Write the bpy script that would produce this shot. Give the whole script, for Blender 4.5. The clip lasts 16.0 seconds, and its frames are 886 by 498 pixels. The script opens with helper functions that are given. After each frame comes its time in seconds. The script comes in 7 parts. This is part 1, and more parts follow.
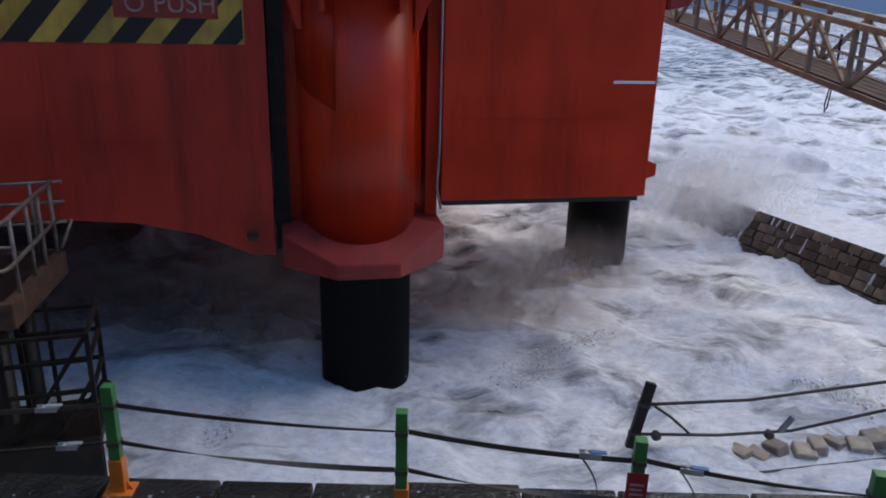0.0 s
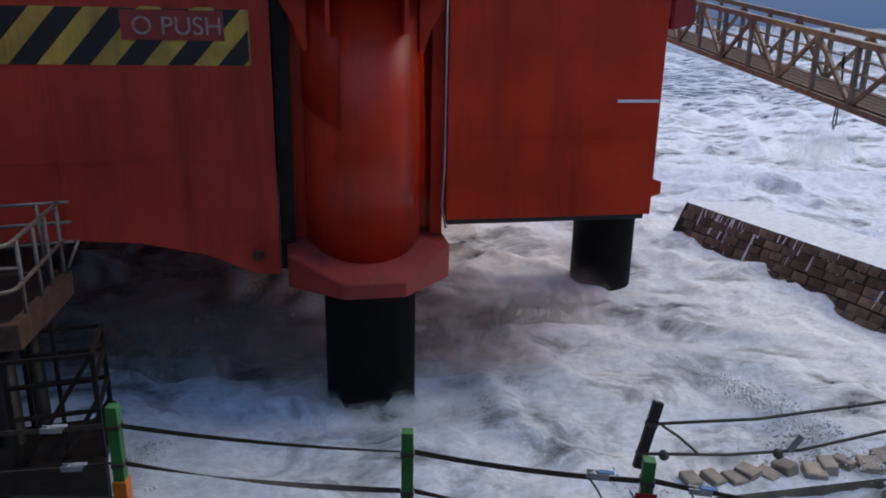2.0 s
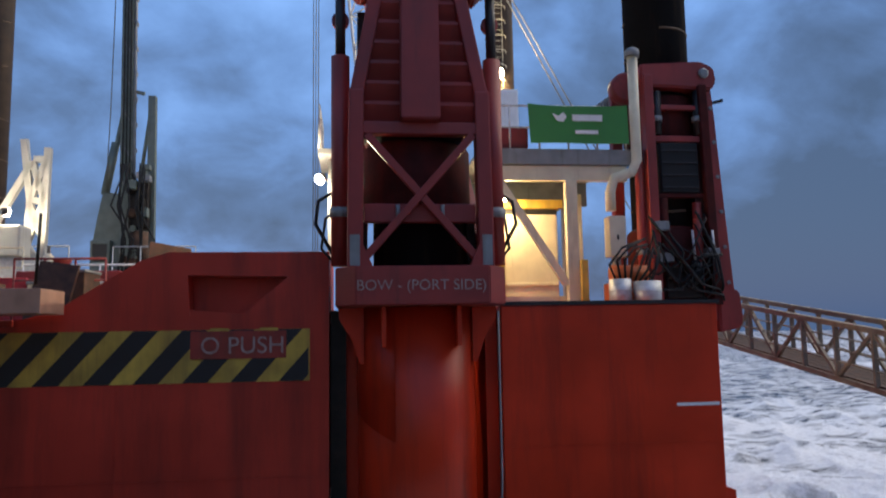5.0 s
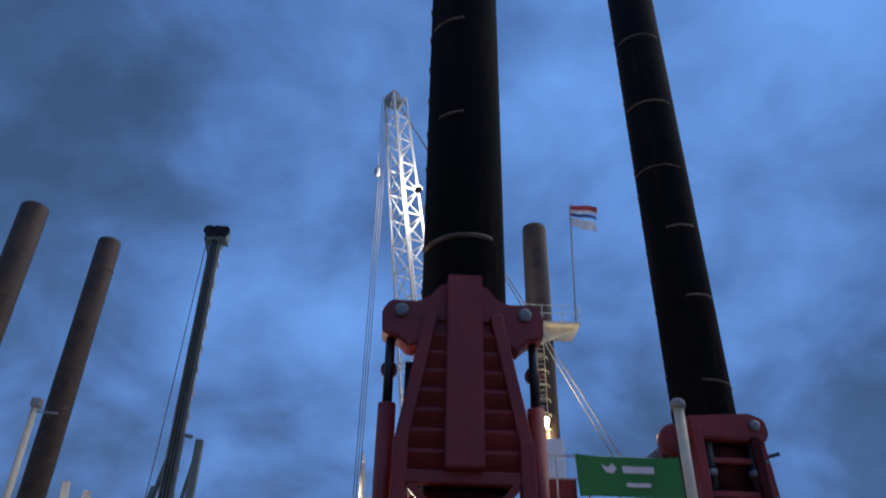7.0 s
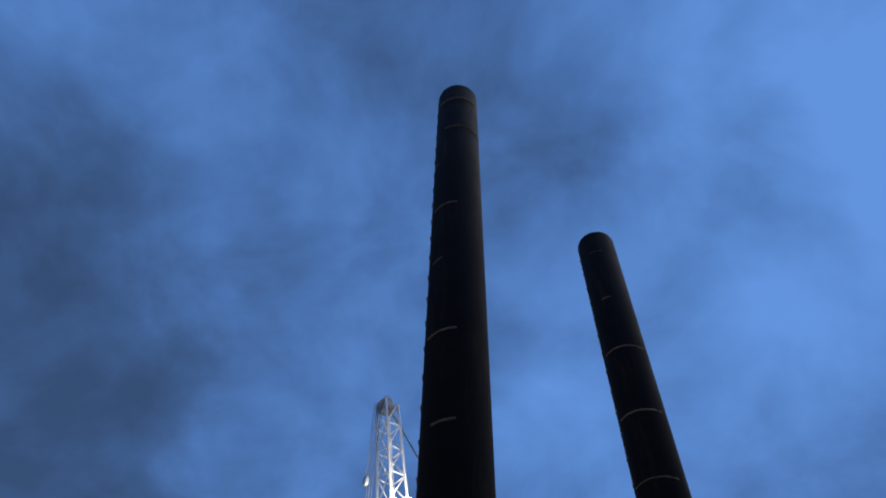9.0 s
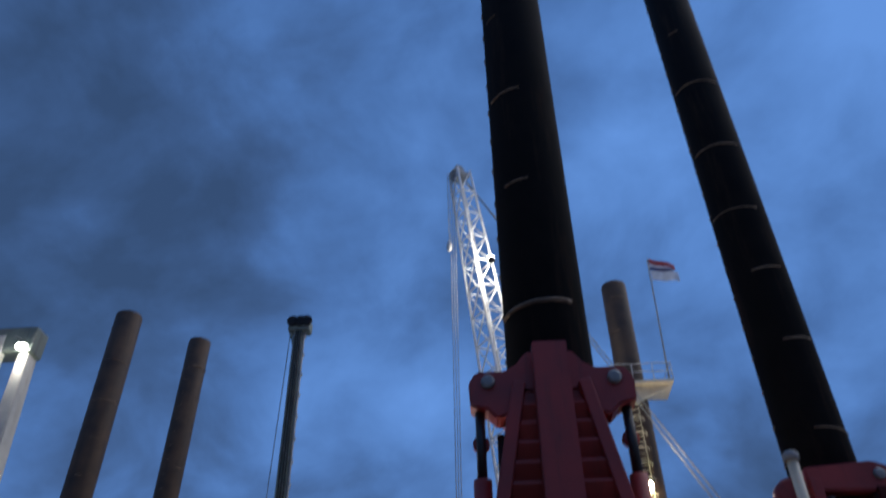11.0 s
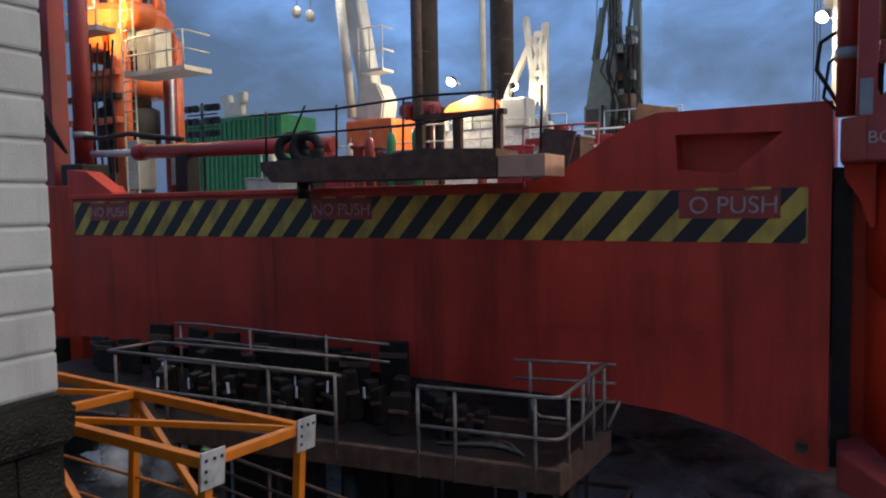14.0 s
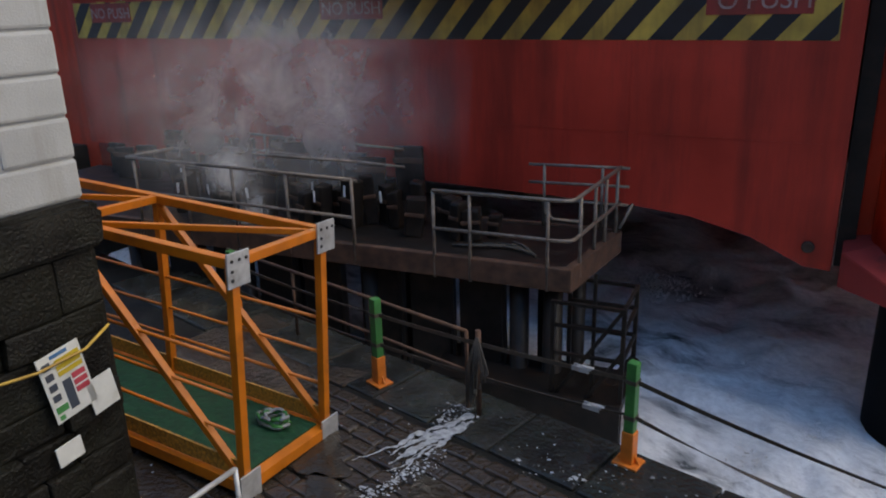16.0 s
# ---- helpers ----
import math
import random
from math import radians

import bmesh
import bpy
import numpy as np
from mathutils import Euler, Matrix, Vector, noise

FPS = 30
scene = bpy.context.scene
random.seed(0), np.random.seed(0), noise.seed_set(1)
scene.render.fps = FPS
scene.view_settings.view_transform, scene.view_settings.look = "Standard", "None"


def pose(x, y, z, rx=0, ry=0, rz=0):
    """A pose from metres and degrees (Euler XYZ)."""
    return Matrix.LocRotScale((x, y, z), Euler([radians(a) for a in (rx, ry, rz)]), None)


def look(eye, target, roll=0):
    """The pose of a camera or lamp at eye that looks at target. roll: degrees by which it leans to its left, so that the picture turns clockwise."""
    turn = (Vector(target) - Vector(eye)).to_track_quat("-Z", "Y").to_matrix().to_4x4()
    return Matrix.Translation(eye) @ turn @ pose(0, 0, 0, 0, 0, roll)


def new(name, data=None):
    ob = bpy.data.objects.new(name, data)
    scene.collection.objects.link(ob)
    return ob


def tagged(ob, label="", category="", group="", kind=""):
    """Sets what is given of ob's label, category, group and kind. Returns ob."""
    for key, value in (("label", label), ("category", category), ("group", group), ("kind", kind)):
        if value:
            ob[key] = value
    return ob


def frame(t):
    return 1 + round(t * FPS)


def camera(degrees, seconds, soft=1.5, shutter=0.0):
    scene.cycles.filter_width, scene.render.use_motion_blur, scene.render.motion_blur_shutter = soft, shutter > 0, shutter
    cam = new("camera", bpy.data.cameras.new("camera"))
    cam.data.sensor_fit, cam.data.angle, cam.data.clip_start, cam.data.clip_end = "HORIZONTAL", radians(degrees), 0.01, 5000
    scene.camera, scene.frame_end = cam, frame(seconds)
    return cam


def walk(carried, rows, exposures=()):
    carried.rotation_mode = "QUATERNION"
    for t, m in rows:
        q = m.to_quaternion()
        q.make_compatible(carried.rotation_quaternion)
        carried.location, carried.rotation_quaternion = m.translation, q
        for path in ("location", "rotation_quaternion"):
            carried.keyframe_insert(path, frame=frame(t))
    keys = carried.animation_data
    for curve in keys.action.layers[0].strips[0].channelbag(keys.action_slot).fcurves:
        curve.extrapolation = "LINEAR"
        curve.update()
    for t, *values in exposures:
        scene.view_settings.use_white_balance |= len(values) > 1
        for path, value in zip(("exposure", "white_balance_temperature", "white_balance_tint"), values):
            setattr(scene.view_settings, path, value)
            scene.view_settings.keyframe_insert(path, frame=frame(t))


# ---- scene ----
# ---- camera ----
CAM_Z = 4.37
FOV = 61.33
PATH = [  # seconds, yaw, pitch, roll
    (0, 0.00, -18.35, 1.44), (0.5, 0.07, -18.34, 1.35), (1, 0.15, -18.25, 1.28), (1.5, 0.27, -17.85, 1.21),
    (2, 0.45, -16.91, 1.08), (2.5, 0.78, -15.23, 0.84), (3, 1.40, -12.38, 0.51), (3.2, 1.62, -11.15, 0.22),
    (5.3, 5.39, 9.92, -1.40), (5.5, 5.98, 12.26, -1.68), (6, 7.35, 18.86, -0.79), (6.5, 7.68, 25.63, 0.36),
    (7, 8.19, 32.66, 1.14), (7.5, 8.50, 39.63, 1.57), (8, 8.83, 45.71, 1.70), (8.2, 8.91, 47.95, 1.73),
    (8.7, 8.63, 53.22, 1.80), (9.2, 7.98, 57.15, 1.75), (9.7, 7.85, 58.12, 1.41), (10.3, 9.62, 53.06, 0.39),
    (10.5, 11.03, 49.62, -0.24), (11, 15.33, 38.10, -0.72), (11.5, 18.32, 27.20, -0.96), (12, 21.77, 17.65, -0.69),
    (12.5, 26.71, 10.69, -0.50), (13, 32.55, 5.24, -0.38), (13.5, 37.30, -0.07, -0.35), (14, 40.80, -3.65, -0.95),
    (14.5, 43.62, -6.34, -1.27), (15, 45.11, -11.13, -1.66), (15.5, 43.97, -15.83, -1.82), (16, 42.27, -18.52, -1.57),
]
cam = camera(FOV, 16.0, soft=1.9, shutter=0.3)
walk(cam, [(t, pose(0, 0, CAM_Z, 90 + p, 0, y) @ pose(0, 0, 0, 0, 0, r)) for t, y, p, r in PATH],
     exposures=[(0, 0.85, 7600, 8), (2, 0.85, 7600, 8), (3.2, 0.85, 7700, 10), (5.3, 0.6, 8000, 9), (6, 0.3, 7200, 10), (7, 0.05, 6500, 10), (10.3, -0.25, 6300, 10), (11.5, -0.1, 6500, 10), (12.5, 0.22, 6900, 10), (13.2, 0.65, 7300, 10), (14, 0.85, 7900, 7), (14.7, 0.9, 8200, 5), (15.5, 1.05, 8300, 5), (16, 1.15, 8200, 6)])

# ---- world and light: dusk under a broken overcast ----
world = bpy.data.worlds.new("dusk_sky")
scene.world = world
world.use_nodes = True
wn, wl = world.node_tree.nodes, world.node_tree.links
wn.clear()
w_out = wn.new("ShaderNodeOutputWorld")
w_bg = wn.new("ShaderNodeBackground")
w_co = wn.new("ShaderNodeTexCoord")
w_xyz = wn.new("ShaderNodeSeparateXYZ")
wl.new(w_co.outputs["Generated"], w_xyz.inputs[0])


def w_math(op, a, b=None, c=None):
    nd = wn.new("ShaderNodeMath")
    nd.operation = op
    for i, v in enumerate((a, b, c)):
        if v is None:
            continue
        if isinstance(v, (int, float)):
            nd.inputs[i].default_value = v
        else:
            wl.new(v, nd.inputs[i])
    return nd.outputs[0]


def w_noise(vec, scale, detail, rough, distortion=0.0):
    nd = wn.new("ShaderNodeTexNoise")
    for key, v in (("Scale", scale), ("Detail", detail), ("Roughness", rough), ("Distortion", distortion)):
        nd.inputs[key].default_value = v
    wl.new(vec, nd.inputs["Vector"])
    return nd.outputs["Fac"]


# a cloud deck seen in perspective: banks shrink towards the horizon
w_den = w_math("ADD", w_math("ABSOLUTE", w_xyz.outputs["Z"]), 0.55)
w_flat = wn.new("ShaderNodeCombineXYZ")
wl.new(w_math("DIVIDE", w_xyz.outputs["X"], w_den), w_flat.inputs[0])
wl.new(w_math("DIVIDE", w_xyz.outputs["Y"], w_den), w_flat.inputs[1])
w_flat.inputs[2].default_value = 1.9
w_banks = w_noise(w_flat.outputs[0], 2.3, 3, 0.5, 0.25)
w_billow = w_noise(w_flat.outputs[0], 5.5, 9, 0.55, 0.25)
# one heavy mass of cloud stands over the barge, brighter sky to seaward
w_mass = wn.new("ShaderNodeVectorMath")
w_mass.operation = "DISTANCE"
wl.new(w_co.outputs["Generated"], w_mass.inputs[0])
w_mass.inputs[1].default_value = (-0.42, 0.65, 0.63)
w_heavy = wn.new("ShaderNodeMapRange")
w_heavy.interpolation_type = "SMOOTHSTEP"
for key, v in (("From Min", 0.02), ("From Max", 0.48), ("To Min", -0.10), ("To Max", 0.0)):
    w_heavy.inputs[key].default_value = v
wl.new(w_mass.outputs["Value"], w_heavy.inputs["Value"])
w_low = wn.new("ShaderNodeMapRange")
for key, v in (("From Min", 0.0), ("From Max", 0.35), ("To Min", -0.11), ("To Max", 0.02)):
    w_low.inputs[key].default_value = v
wl.new(w_xyz.outputs["Z"], w_low.inputs["Value"])
w_sea = w_math("MULTIPLY", w_math("MAXIMUM", w_xyz.outputs["X"], -0.08), w_math("MULTIPLY_ADD", w_xyz.outputs["Z"], 0.9, -0.5))
w_sum = w_math("ADD", w_math("ADD", w_math("MULTIPLY_ADD", w_billow, 0.42, w_math("MULTIPLY_ADD", w_banks, 0.42, 0.105)), w_heavy.outputs[0]), w_math("ADD", w_low.outputs[0], w_sea))
w_sum = w_math("MULTIPLY_ADD", w_math("MINIMUM", w_math("ADD", w_xyz.outputs["X"], 0.35), 0.0), 0.24, w_sum)
w_ramp = wn.new("ShaderNodeValToRGB")
els = w_ramp.color_ramp.elements
els[0].position, els[0].color = 0.38, (0.032, 0.070, 0.165, 1)
els[1].position, els[1].color = 0.68, (0.125, 0.29, 0.70, 1)
for pos, c in ((0.45, (0.046, 0.104, 0.255)), (0.52, (0.068, 0.163, 0.41)), (0.60, (0.098, 0.232, 0.57))):
    els.new(pos).color = (*c, 1)
w_sky = wn.new("ShaderNodeTexSky")
w_sky.sky_type = "NISHITA"
w_sky.sun_disc = False
w_sky.sun_elevation = radians(1.5)
w_sky.sun_rotation = radians(150)
w_mix = wn.new("ShaderNodeMix")
w_mix.data_type = "RGBA"
w_mix.inputs[0].default_value = 0.99
wl.new(w_sum, w_ramp.inputs["Fac"])
wl.new(w_sky.outputs["Color"], w_mix.inputs[6])
wl.new(w_ramp.outputs["Color"], w_mix.inputs[7])
wl.new(w_mix.outputs[2], w_bg.inputs["Color"])
w_bg.inputs["Strength"].default_value = 1.15
wl.new(w_bg.outputs["Background"], w_out.inputs["Surface"])

sun = new("sun", bpy.data.lights.new("sun", "SUN"))
sun.data.energy, sun.data.angle, sun.data.color = 1.15, radians(60), (1.0, 0.91, 0.80)
sun.matrix_world = look((26, 28, 36), (0, 12, 0))

# ---- the barge's own axes: x along its bow face, y into the hull ----
BARGE = pose(-1.22, 11.23, 0, 0, 0, 11.5)
WATER_Z = -1.73


def at_barge(x, y, z, rz=0):
    return BARGE @ pose(x, y, z, 0, 0, rz)


# ---- materials ----
def mat(name, color, rough=0.6, metal=0.0, var=0.25, scale=3.0, bump=0.15, dirt=None, dirt_amount=0.5, dirt_scale=1.2, streak=False,
        fine=40.0, bdist=0.02, island=0.0, wet=0.0, stretch=None, detail=6, gloss=0.5):
    """A surface with variation at two scales: broad stains and fine grain."""
    m = bpy.data.materials.new(name)
    m.use_nodes = True
    n, l = m.node_tree.nodes, m.node_tree.links
    bs = n["Principled BSDF"]
    co = n.new("ShaderNodeTexCoord")
    mp = n.new("ShaderNodeMapping")
    if stretch:
        mp.inputs["Scale"].default_value = stretch
    l.new(co.outputs["Object"], mp.inputs["Vector"])
    a = n.new("ShaderNodeTexNoise")
    a.inputs["Scale"].default_value, a.inputs["Detail"].default_value = scale, detail
    l.new(mp.outputs["Vector"], a.inputs["Vector"])
    g = n.new("ShaderNodeTexNoise")
    g.inputs["Scale"].default_value, g.inputs["Detail"].default_value = fine, 4
    l.new(co.outputs["Object"], g.inputs["Vector"])
    r = n.new("ShaderNodeValToRGB")
    lo = tuple(c * (1 - var) for c in color) + (1,)
    hi = tuple(min(1, c * (1 + var)) for c in color) + (1,)
    r.color_ramp.elements[0].position, r.color_ramp.elements[0].color = 0.3, lo
    r.color_ramp.elements[1].position, r.color_ramp.elements[1].color = 0.7, hi
    l.new(a.outputs["Fac"], r.inputs["Fac"])
    col = r.outputs["Color"]
    if dirt:
        d = n.new("ShaderNodeTexNoise")
        d.inputs["Scale"].default_value, d.inputs["Detail"].default_value, d.inputs["Roughness"].default_value = dirt_scale, 8, 0.65
        dm = n.new("ShaderNodeMapping")
        if streak:
            dm.inputs["Scale"].default_value = (2.2, 2.2, 0.22)
        dm.inputs["Location"].default_value = (3.1, 1.7, 5.3)
        l.new(co.outputs["Object"], dm.inputs["Vector"])
        l.new(dm.outputs["Vector"], d.inputs["Vector"])
        dr = n.new("ShaderNodeMapRange")
        dr.inputs["From Min"].default_value, dr.inputs["From Max"].default_value = 0.66 - 0.3 * dirt_amount, 0.78
        dr.inputs["To Max"].default_value = 0.85
        l.new(d.outputs["Fac"], dr.inputs["Value"])
        mx = n.new("ShaderNodeMix")
        mx.data_type = "RGBA"
        mx.inputs[7].default_value = (*dirt, 1)
        l.new(dr.outputs["Result"], mx.inputs[0])
        l.new(col, mx.inputs[6])
        col = mx.outputs[2]
    if island:
        oi = n.new("ShaderNodeObjectInfo")
        hv = n.new("ShaderNodeHueSaturation")
        mr = n.new("ShaderNodeMapRange")
        mr.inputs["To Min"].default_value, mr.inputs["To Max"].default_value = 1 - island, 1 + island
        l.new(oi.outputs["Random"], mr.inputs["Value"])
        l.new(mr.outputs["Result"], hv.inputs["Value"])
        l.new(col, hv.inputs["Color"])
        col = hv.outputs["Color"]
    l.new(col, bs.inputs["Base Color"])
    rr = n.new("ShaderNodeMapRange")
    rr.inputs["To Min"].default_value, rr.inputs["To Max"].default_value = max(0.03, rough - 0.16 - wet), min(1, rough + 0.14)
    l.new(a.outputs["Fac"], rr.inputs["Value"])
    l.new(rr.outputs["Result"], bs.inputs["Roughness"])
    bs.inputs["Metallic"].default_value = metal
    bs.inputs["Specular IOR Level"].default_value = gloss
    if bump:
        b = n.new("ShaderNodeBump")
        b.inputs["Strength"].default_value, b.inputs["Distance"].default_value = bump, bdist
        ad = n.new("ShaderNodeMath")
        ad.operation = "MULTIPLY_ADD"
        ad.inputs[1].default_value = 0.4
        l.new(g.outputs["Fac"], ad.inputs[0])
        l.new(a.outputs["Fac"], ad.inputs[2])
        l.new(ad.outputs["Value"], b.inputs["Height"])
        l.new(b.outputs["Normal"], bs.inputs["Normal"])
    return m


def glow(name, color, strength):
    m = bpy.data.materials.new(name)
    m.use_nodes = True
    bs = m.node_tree.nodes["Principled BSDF"]
    bs.inputs["Base Color"].default_value = (*color, 1)
    bs.inputs["Emission Color"].default_value = (*color, 1)
    bs.inputs["Emission Strength"].default_value = strength
    return m


HULL_RED = mat("hull_red_paint", (0.56, 0.036, 0.012), 0.36, 0, 0.22, 0.8, 0.06, (0.15, 0.016, 0.010), 0.55, 0.9, True, gloss=0.28)
PLATE_RED = mat("faded_plate_red_paint", (0.30, 0.032, 0.020), 0.55, 0, 0.25, 4, 0.08, (0.10, 0.035, 0.02), 0.6, 3, True)
# red darkened for shaded drums, rings and hull underside, with dirt streaks
SHADED_RED = mat("shade_darkened_red_steel", (0.080, 0.013, 0.011), 0.78, 0.0, 0.4, 3, 0.2, (0.02, 0.012, 0.010), 0.6, 2, True, gloss=0.15)
BOW_RED = mat("weathered_bow_red_paint", (0.52, 0.044, 0.026), 0.42, 0, 0.25, 0.7, 0.06, (0.11, 0.020, 0.015), 0.6, 0.8, True, gloss=0.3)
FRAME_RED = mat("jack_frame_red_paint", (0.28, 0.028, 0.023), 0.5, 0, 0.22, 1.5, 0.08, (0.10, 0.02, 0.016), 0.4, 1.6, True)
RUST_BROWN = mat("rusty_brown_steel", (0.10, 0.050, 0.030), 0.75, 0.2, 0.45, 5, 0.4, (0.035, 0.022, 0.016), 0.6, 3)
LEG_BLACK = mat("tarred_leg_steel", (0.007, 0.006, 0.0055), 0.8, 0.0, 0.4, 1.5, 0.15, (0.05, 0.028, 0.016), 0.42, 1.0, True, gloss=0.12)
LEG_BROWN = mat("weathered_leg_steel", (0.066, 0.040, 0.024), 0.65, 0.2, 0.4, 1.2, 0.15, (0.025, 0.02, 0.018), 0.6, 0.8, True)
WELD = mat("scraped_weld_ring", (0.17, 0.112, 0.066), 0.6, 0.2, 0.5, 5, 0.2, (0.05, 0.03, 0.02), 0.7, 5)
BLACK = mat("black_paint", (0.012, 0.012, 0.014), 0.5, 0, 0.3, 4, 0.1)
RUBBER = mat("black_rubber", (0.010, 0.010, 0.010), 0.8, 0, 0.3, 8, 0.2)
# wet dark steel; also used as painted shade in the leg slot and jacking frames
DARK_STEEL = mat("dark_wet_and_shaded_steel", (0.012, 0.0095, 0.008), 0.5, 0.0, 0.5, 4, 0.3, (0.045, 0.024, 0.015), 0.5, 3, gloss=0.28)
YELLOW = mat("faded_yellow_paint", (0.54, 0.34, 0.055), 0.6, 0, 0.3, 2.5, 0.1, (0.17, 0.085, 0.03), 0.72, 1.1, True)
ORANGE = mat("orange_paint", (0.52, 0.140, 0.008), 0.42, 0, 0.18, 5, 0.1, (0.22, 0.07, 0.015), 0.3, 4)
GALV = mat("galvanised_steel", (0.50, 0.50, 0.49), 0.45, 0.5, 0.2, 9, 0.08, (0.22, 0.17, 0.12), 0.3, 5)
RAIL = mat("worn_galvanised_rail", (0.20, 0.165, 0.135), 0.5, 0.4, 0.35, 9, 0.12, (0.13, 0.075, 0.045), 0.6, 6)
WHITE = mat("white_paint", (0.78, 0.78, 0.76), 0.5, 0, 0.06, 3, 0.06, (0.42, 0.36, 0.28), 0.25, 2.2, True)
CRANE_WHITE = mat("dulled_crane_white_paint", (0.46, 0.46, 0.42), 0.5, 0, 0.12, 2.5, 0.06, (0.26, 0.21, 0.15), 0.4, 1.8, True)
LETTER = mat("lettering_white_paint", (0.36, 0.26, 0.23), 0.6, 0, 0.2, 9, 0.05, (0.30, 0.07, 0.05), 0.6, 5)
CREAM = mat("cream_paint", (0.62, 0.55, 0.40), 0.5, 0, 0.12, 3, 0.06, (0.3, 0.22, 0.13), 0.3, 2, True)
GREY = mat("grey_steel_paint", (0.23, 0.24, 0.24), 0.5, 0.1, 0.2, 3, 0.1, (0.10, 0.08, 0.06), 0.4, 2, True)
CRANE_GREEN = mat("grey_green_machine_paint", (0.135, 0.170, 0.145), 0.5, 0, 0.18, 3, 0.08, (0.06, 0.06, 0.05), 0.4, 2, True)
ORANGE_RED = mat("orange_red_crane_paint", (0.66, 0.13, 0.030), 0.45, 0, 0.15, 3, 0.08, (0.25, 0.06, 0.02), 0.3, 2, True)
GREEN = mat("container_green_paint", (0.030, 0.21, 0.070), 0.5, 0, 0.15, 3, 0.06, (0.03, 0.07, 0.03), 0.3, 2, True)
BANNER = mat("green_banner_cloth", (0.045, 0.24, 0.060), 0.8, 0, 0.08, 2, 0.1)
POST_GREEN = mat("post_green_paint", (0.030, 0.16, 0.035), 0.45, 0, 0.25, 8, 0.15, (0.015, 0.05, 0.015), 0.4, 6)
POST_ORANGE = mat("post_orange_paint", (0.62, 0.16, 0.02), 0.45, 0, 0.2, 8, 0.12, (0.25, 0.07, 0.02), 0.4, 6)
WEBBING = mat("wet_strap_webbing", (0.060, 0.045, 0.032), 0.6, 0, 0.3, 20, 0.3)
ROPE = mat("rope", (0.055, 0.046, 0.036), 0.8, 0, 0.3, 25, 0.4)


# ---- mesh helpers ----
def link(name, bm, material, parent=None, label=""):
    me = bpy.data.meshes.new(name)
    bm.normal_update()
    bm.to_mesh(me)
    bm.free()
    for m in (material if isinstance(material, (list, tuple)) else [material]):
        me.materials.append(m)
    ob = new(name, me)
    if parent is not None:
        ob.parent = parent
    if label:
        ob["label"] = label
    return ob


def part(name, bm, material, parent, label=""):
    return link(name, bm, material, parent, label)


def thing(name, m, label, category, group="", kind=""):
    ob = new(name)
    ob.matrix_world = m
    ob.empty_display_size = 0.2
    return tagged(ob, label, category, group, kind)


def box(bm, x0, x1, y0, y1, z0, z1, bevel=0.0, mi=0, m=None):
    vs = [bm.verts.new((x, y, z)) for z in (z0, z1) for y in (y0, y1) for x in (x0, x1)]
    if m is not None:
        for v in vs:
            v.co = m @ v.co
    fs = [bm.faces.new([vs[i] for i in q]) for q in ((0, 2, 3, 1), (4, 5, 7, 6), (0, 1, 5, 4), (2, 6, 7, 3), (0, 4, 6, 2), (1, 3, 7, 5))]
    for f in fs:
        f.material_index = mi
    if bevel:
        es = {e for f in fs for e in f.edges}
        r = bmesh.ops.bevel(bm, geom=list(es), offset=bevel, segments=2, affect="EDGES", profile=0.6)
        for f in r["faces"]:
            f.material_index = mi
    return bm


def B(*a, **k):
    return box(bmesh.new(), *a, **k)


def tube(bm, pts, r, seg=10, mi=0, cap=True, smooth=True, r2=None):
    """A round bar through points; r2 the radius at its far end."""
    pts = [Vector(p) for p in pts]
    rings = []
    up = Vector((0, 0, 1))
    n = len(pts)
    ref = None
    for i, p in enumerate(pts):
        d = (pts[min(i + 1, n - 1)] - pts[max(i - 1, 0)]).normalized()
        if ref is None:
            ref = d.cross(up) if abs(d.z) < 0.95 else d.cross(Vector((0, 1, 0)))
        a = (ref - d * ref.dot(d)).normalized()
        b = d.cross(a)
        ref = a
        rad = r if r2 is None else r + (r2 - r) * i / (n - 1)
        rings.append([bm.verts.new(p + (a * math.cos(2 * math.pi * k / seg) + b * math.sin(2 * math.pi * k / seg)) * rad) for k in range(seg)])
    for u, v in zip(rings, rings[1:]):
        for k in range(seg):
            f = bm.faces.new((u[k], u[(k + 1) % seg], v[(k + 1) % seg], v[k]))
            f.smooth, f.material_index = smooth, mi
    if cap:
        for ring, rev in ((rings[0], True), (rings[-1], False)):
            f = bm.faces.new(ring[::-1] if rev else ring)
            f.material_index = mi
    return bm


def TU(pts, r, **k):
    return tube(bmesh.new(), pts, r, **k)


def beam(bm, a, b, w, h=None, mi=0, bevel=0.0):
    """A square bar from a to b."""
    a, b = Vector(a), Vector(b)
    d = b - a
    q = d.to_track_quat("X", "Z").to_matrix().to_4x4()
    h = h or w
    return box(bm, 0, d.length, -w / 2, w / 2, -h / 2, h / 2, bevel, mi, Matrix.Translation(a) @ q)


def BM(a, b, w, h=None, **k):
    return beam(bmesh.new(), a, b, w, h, **k)


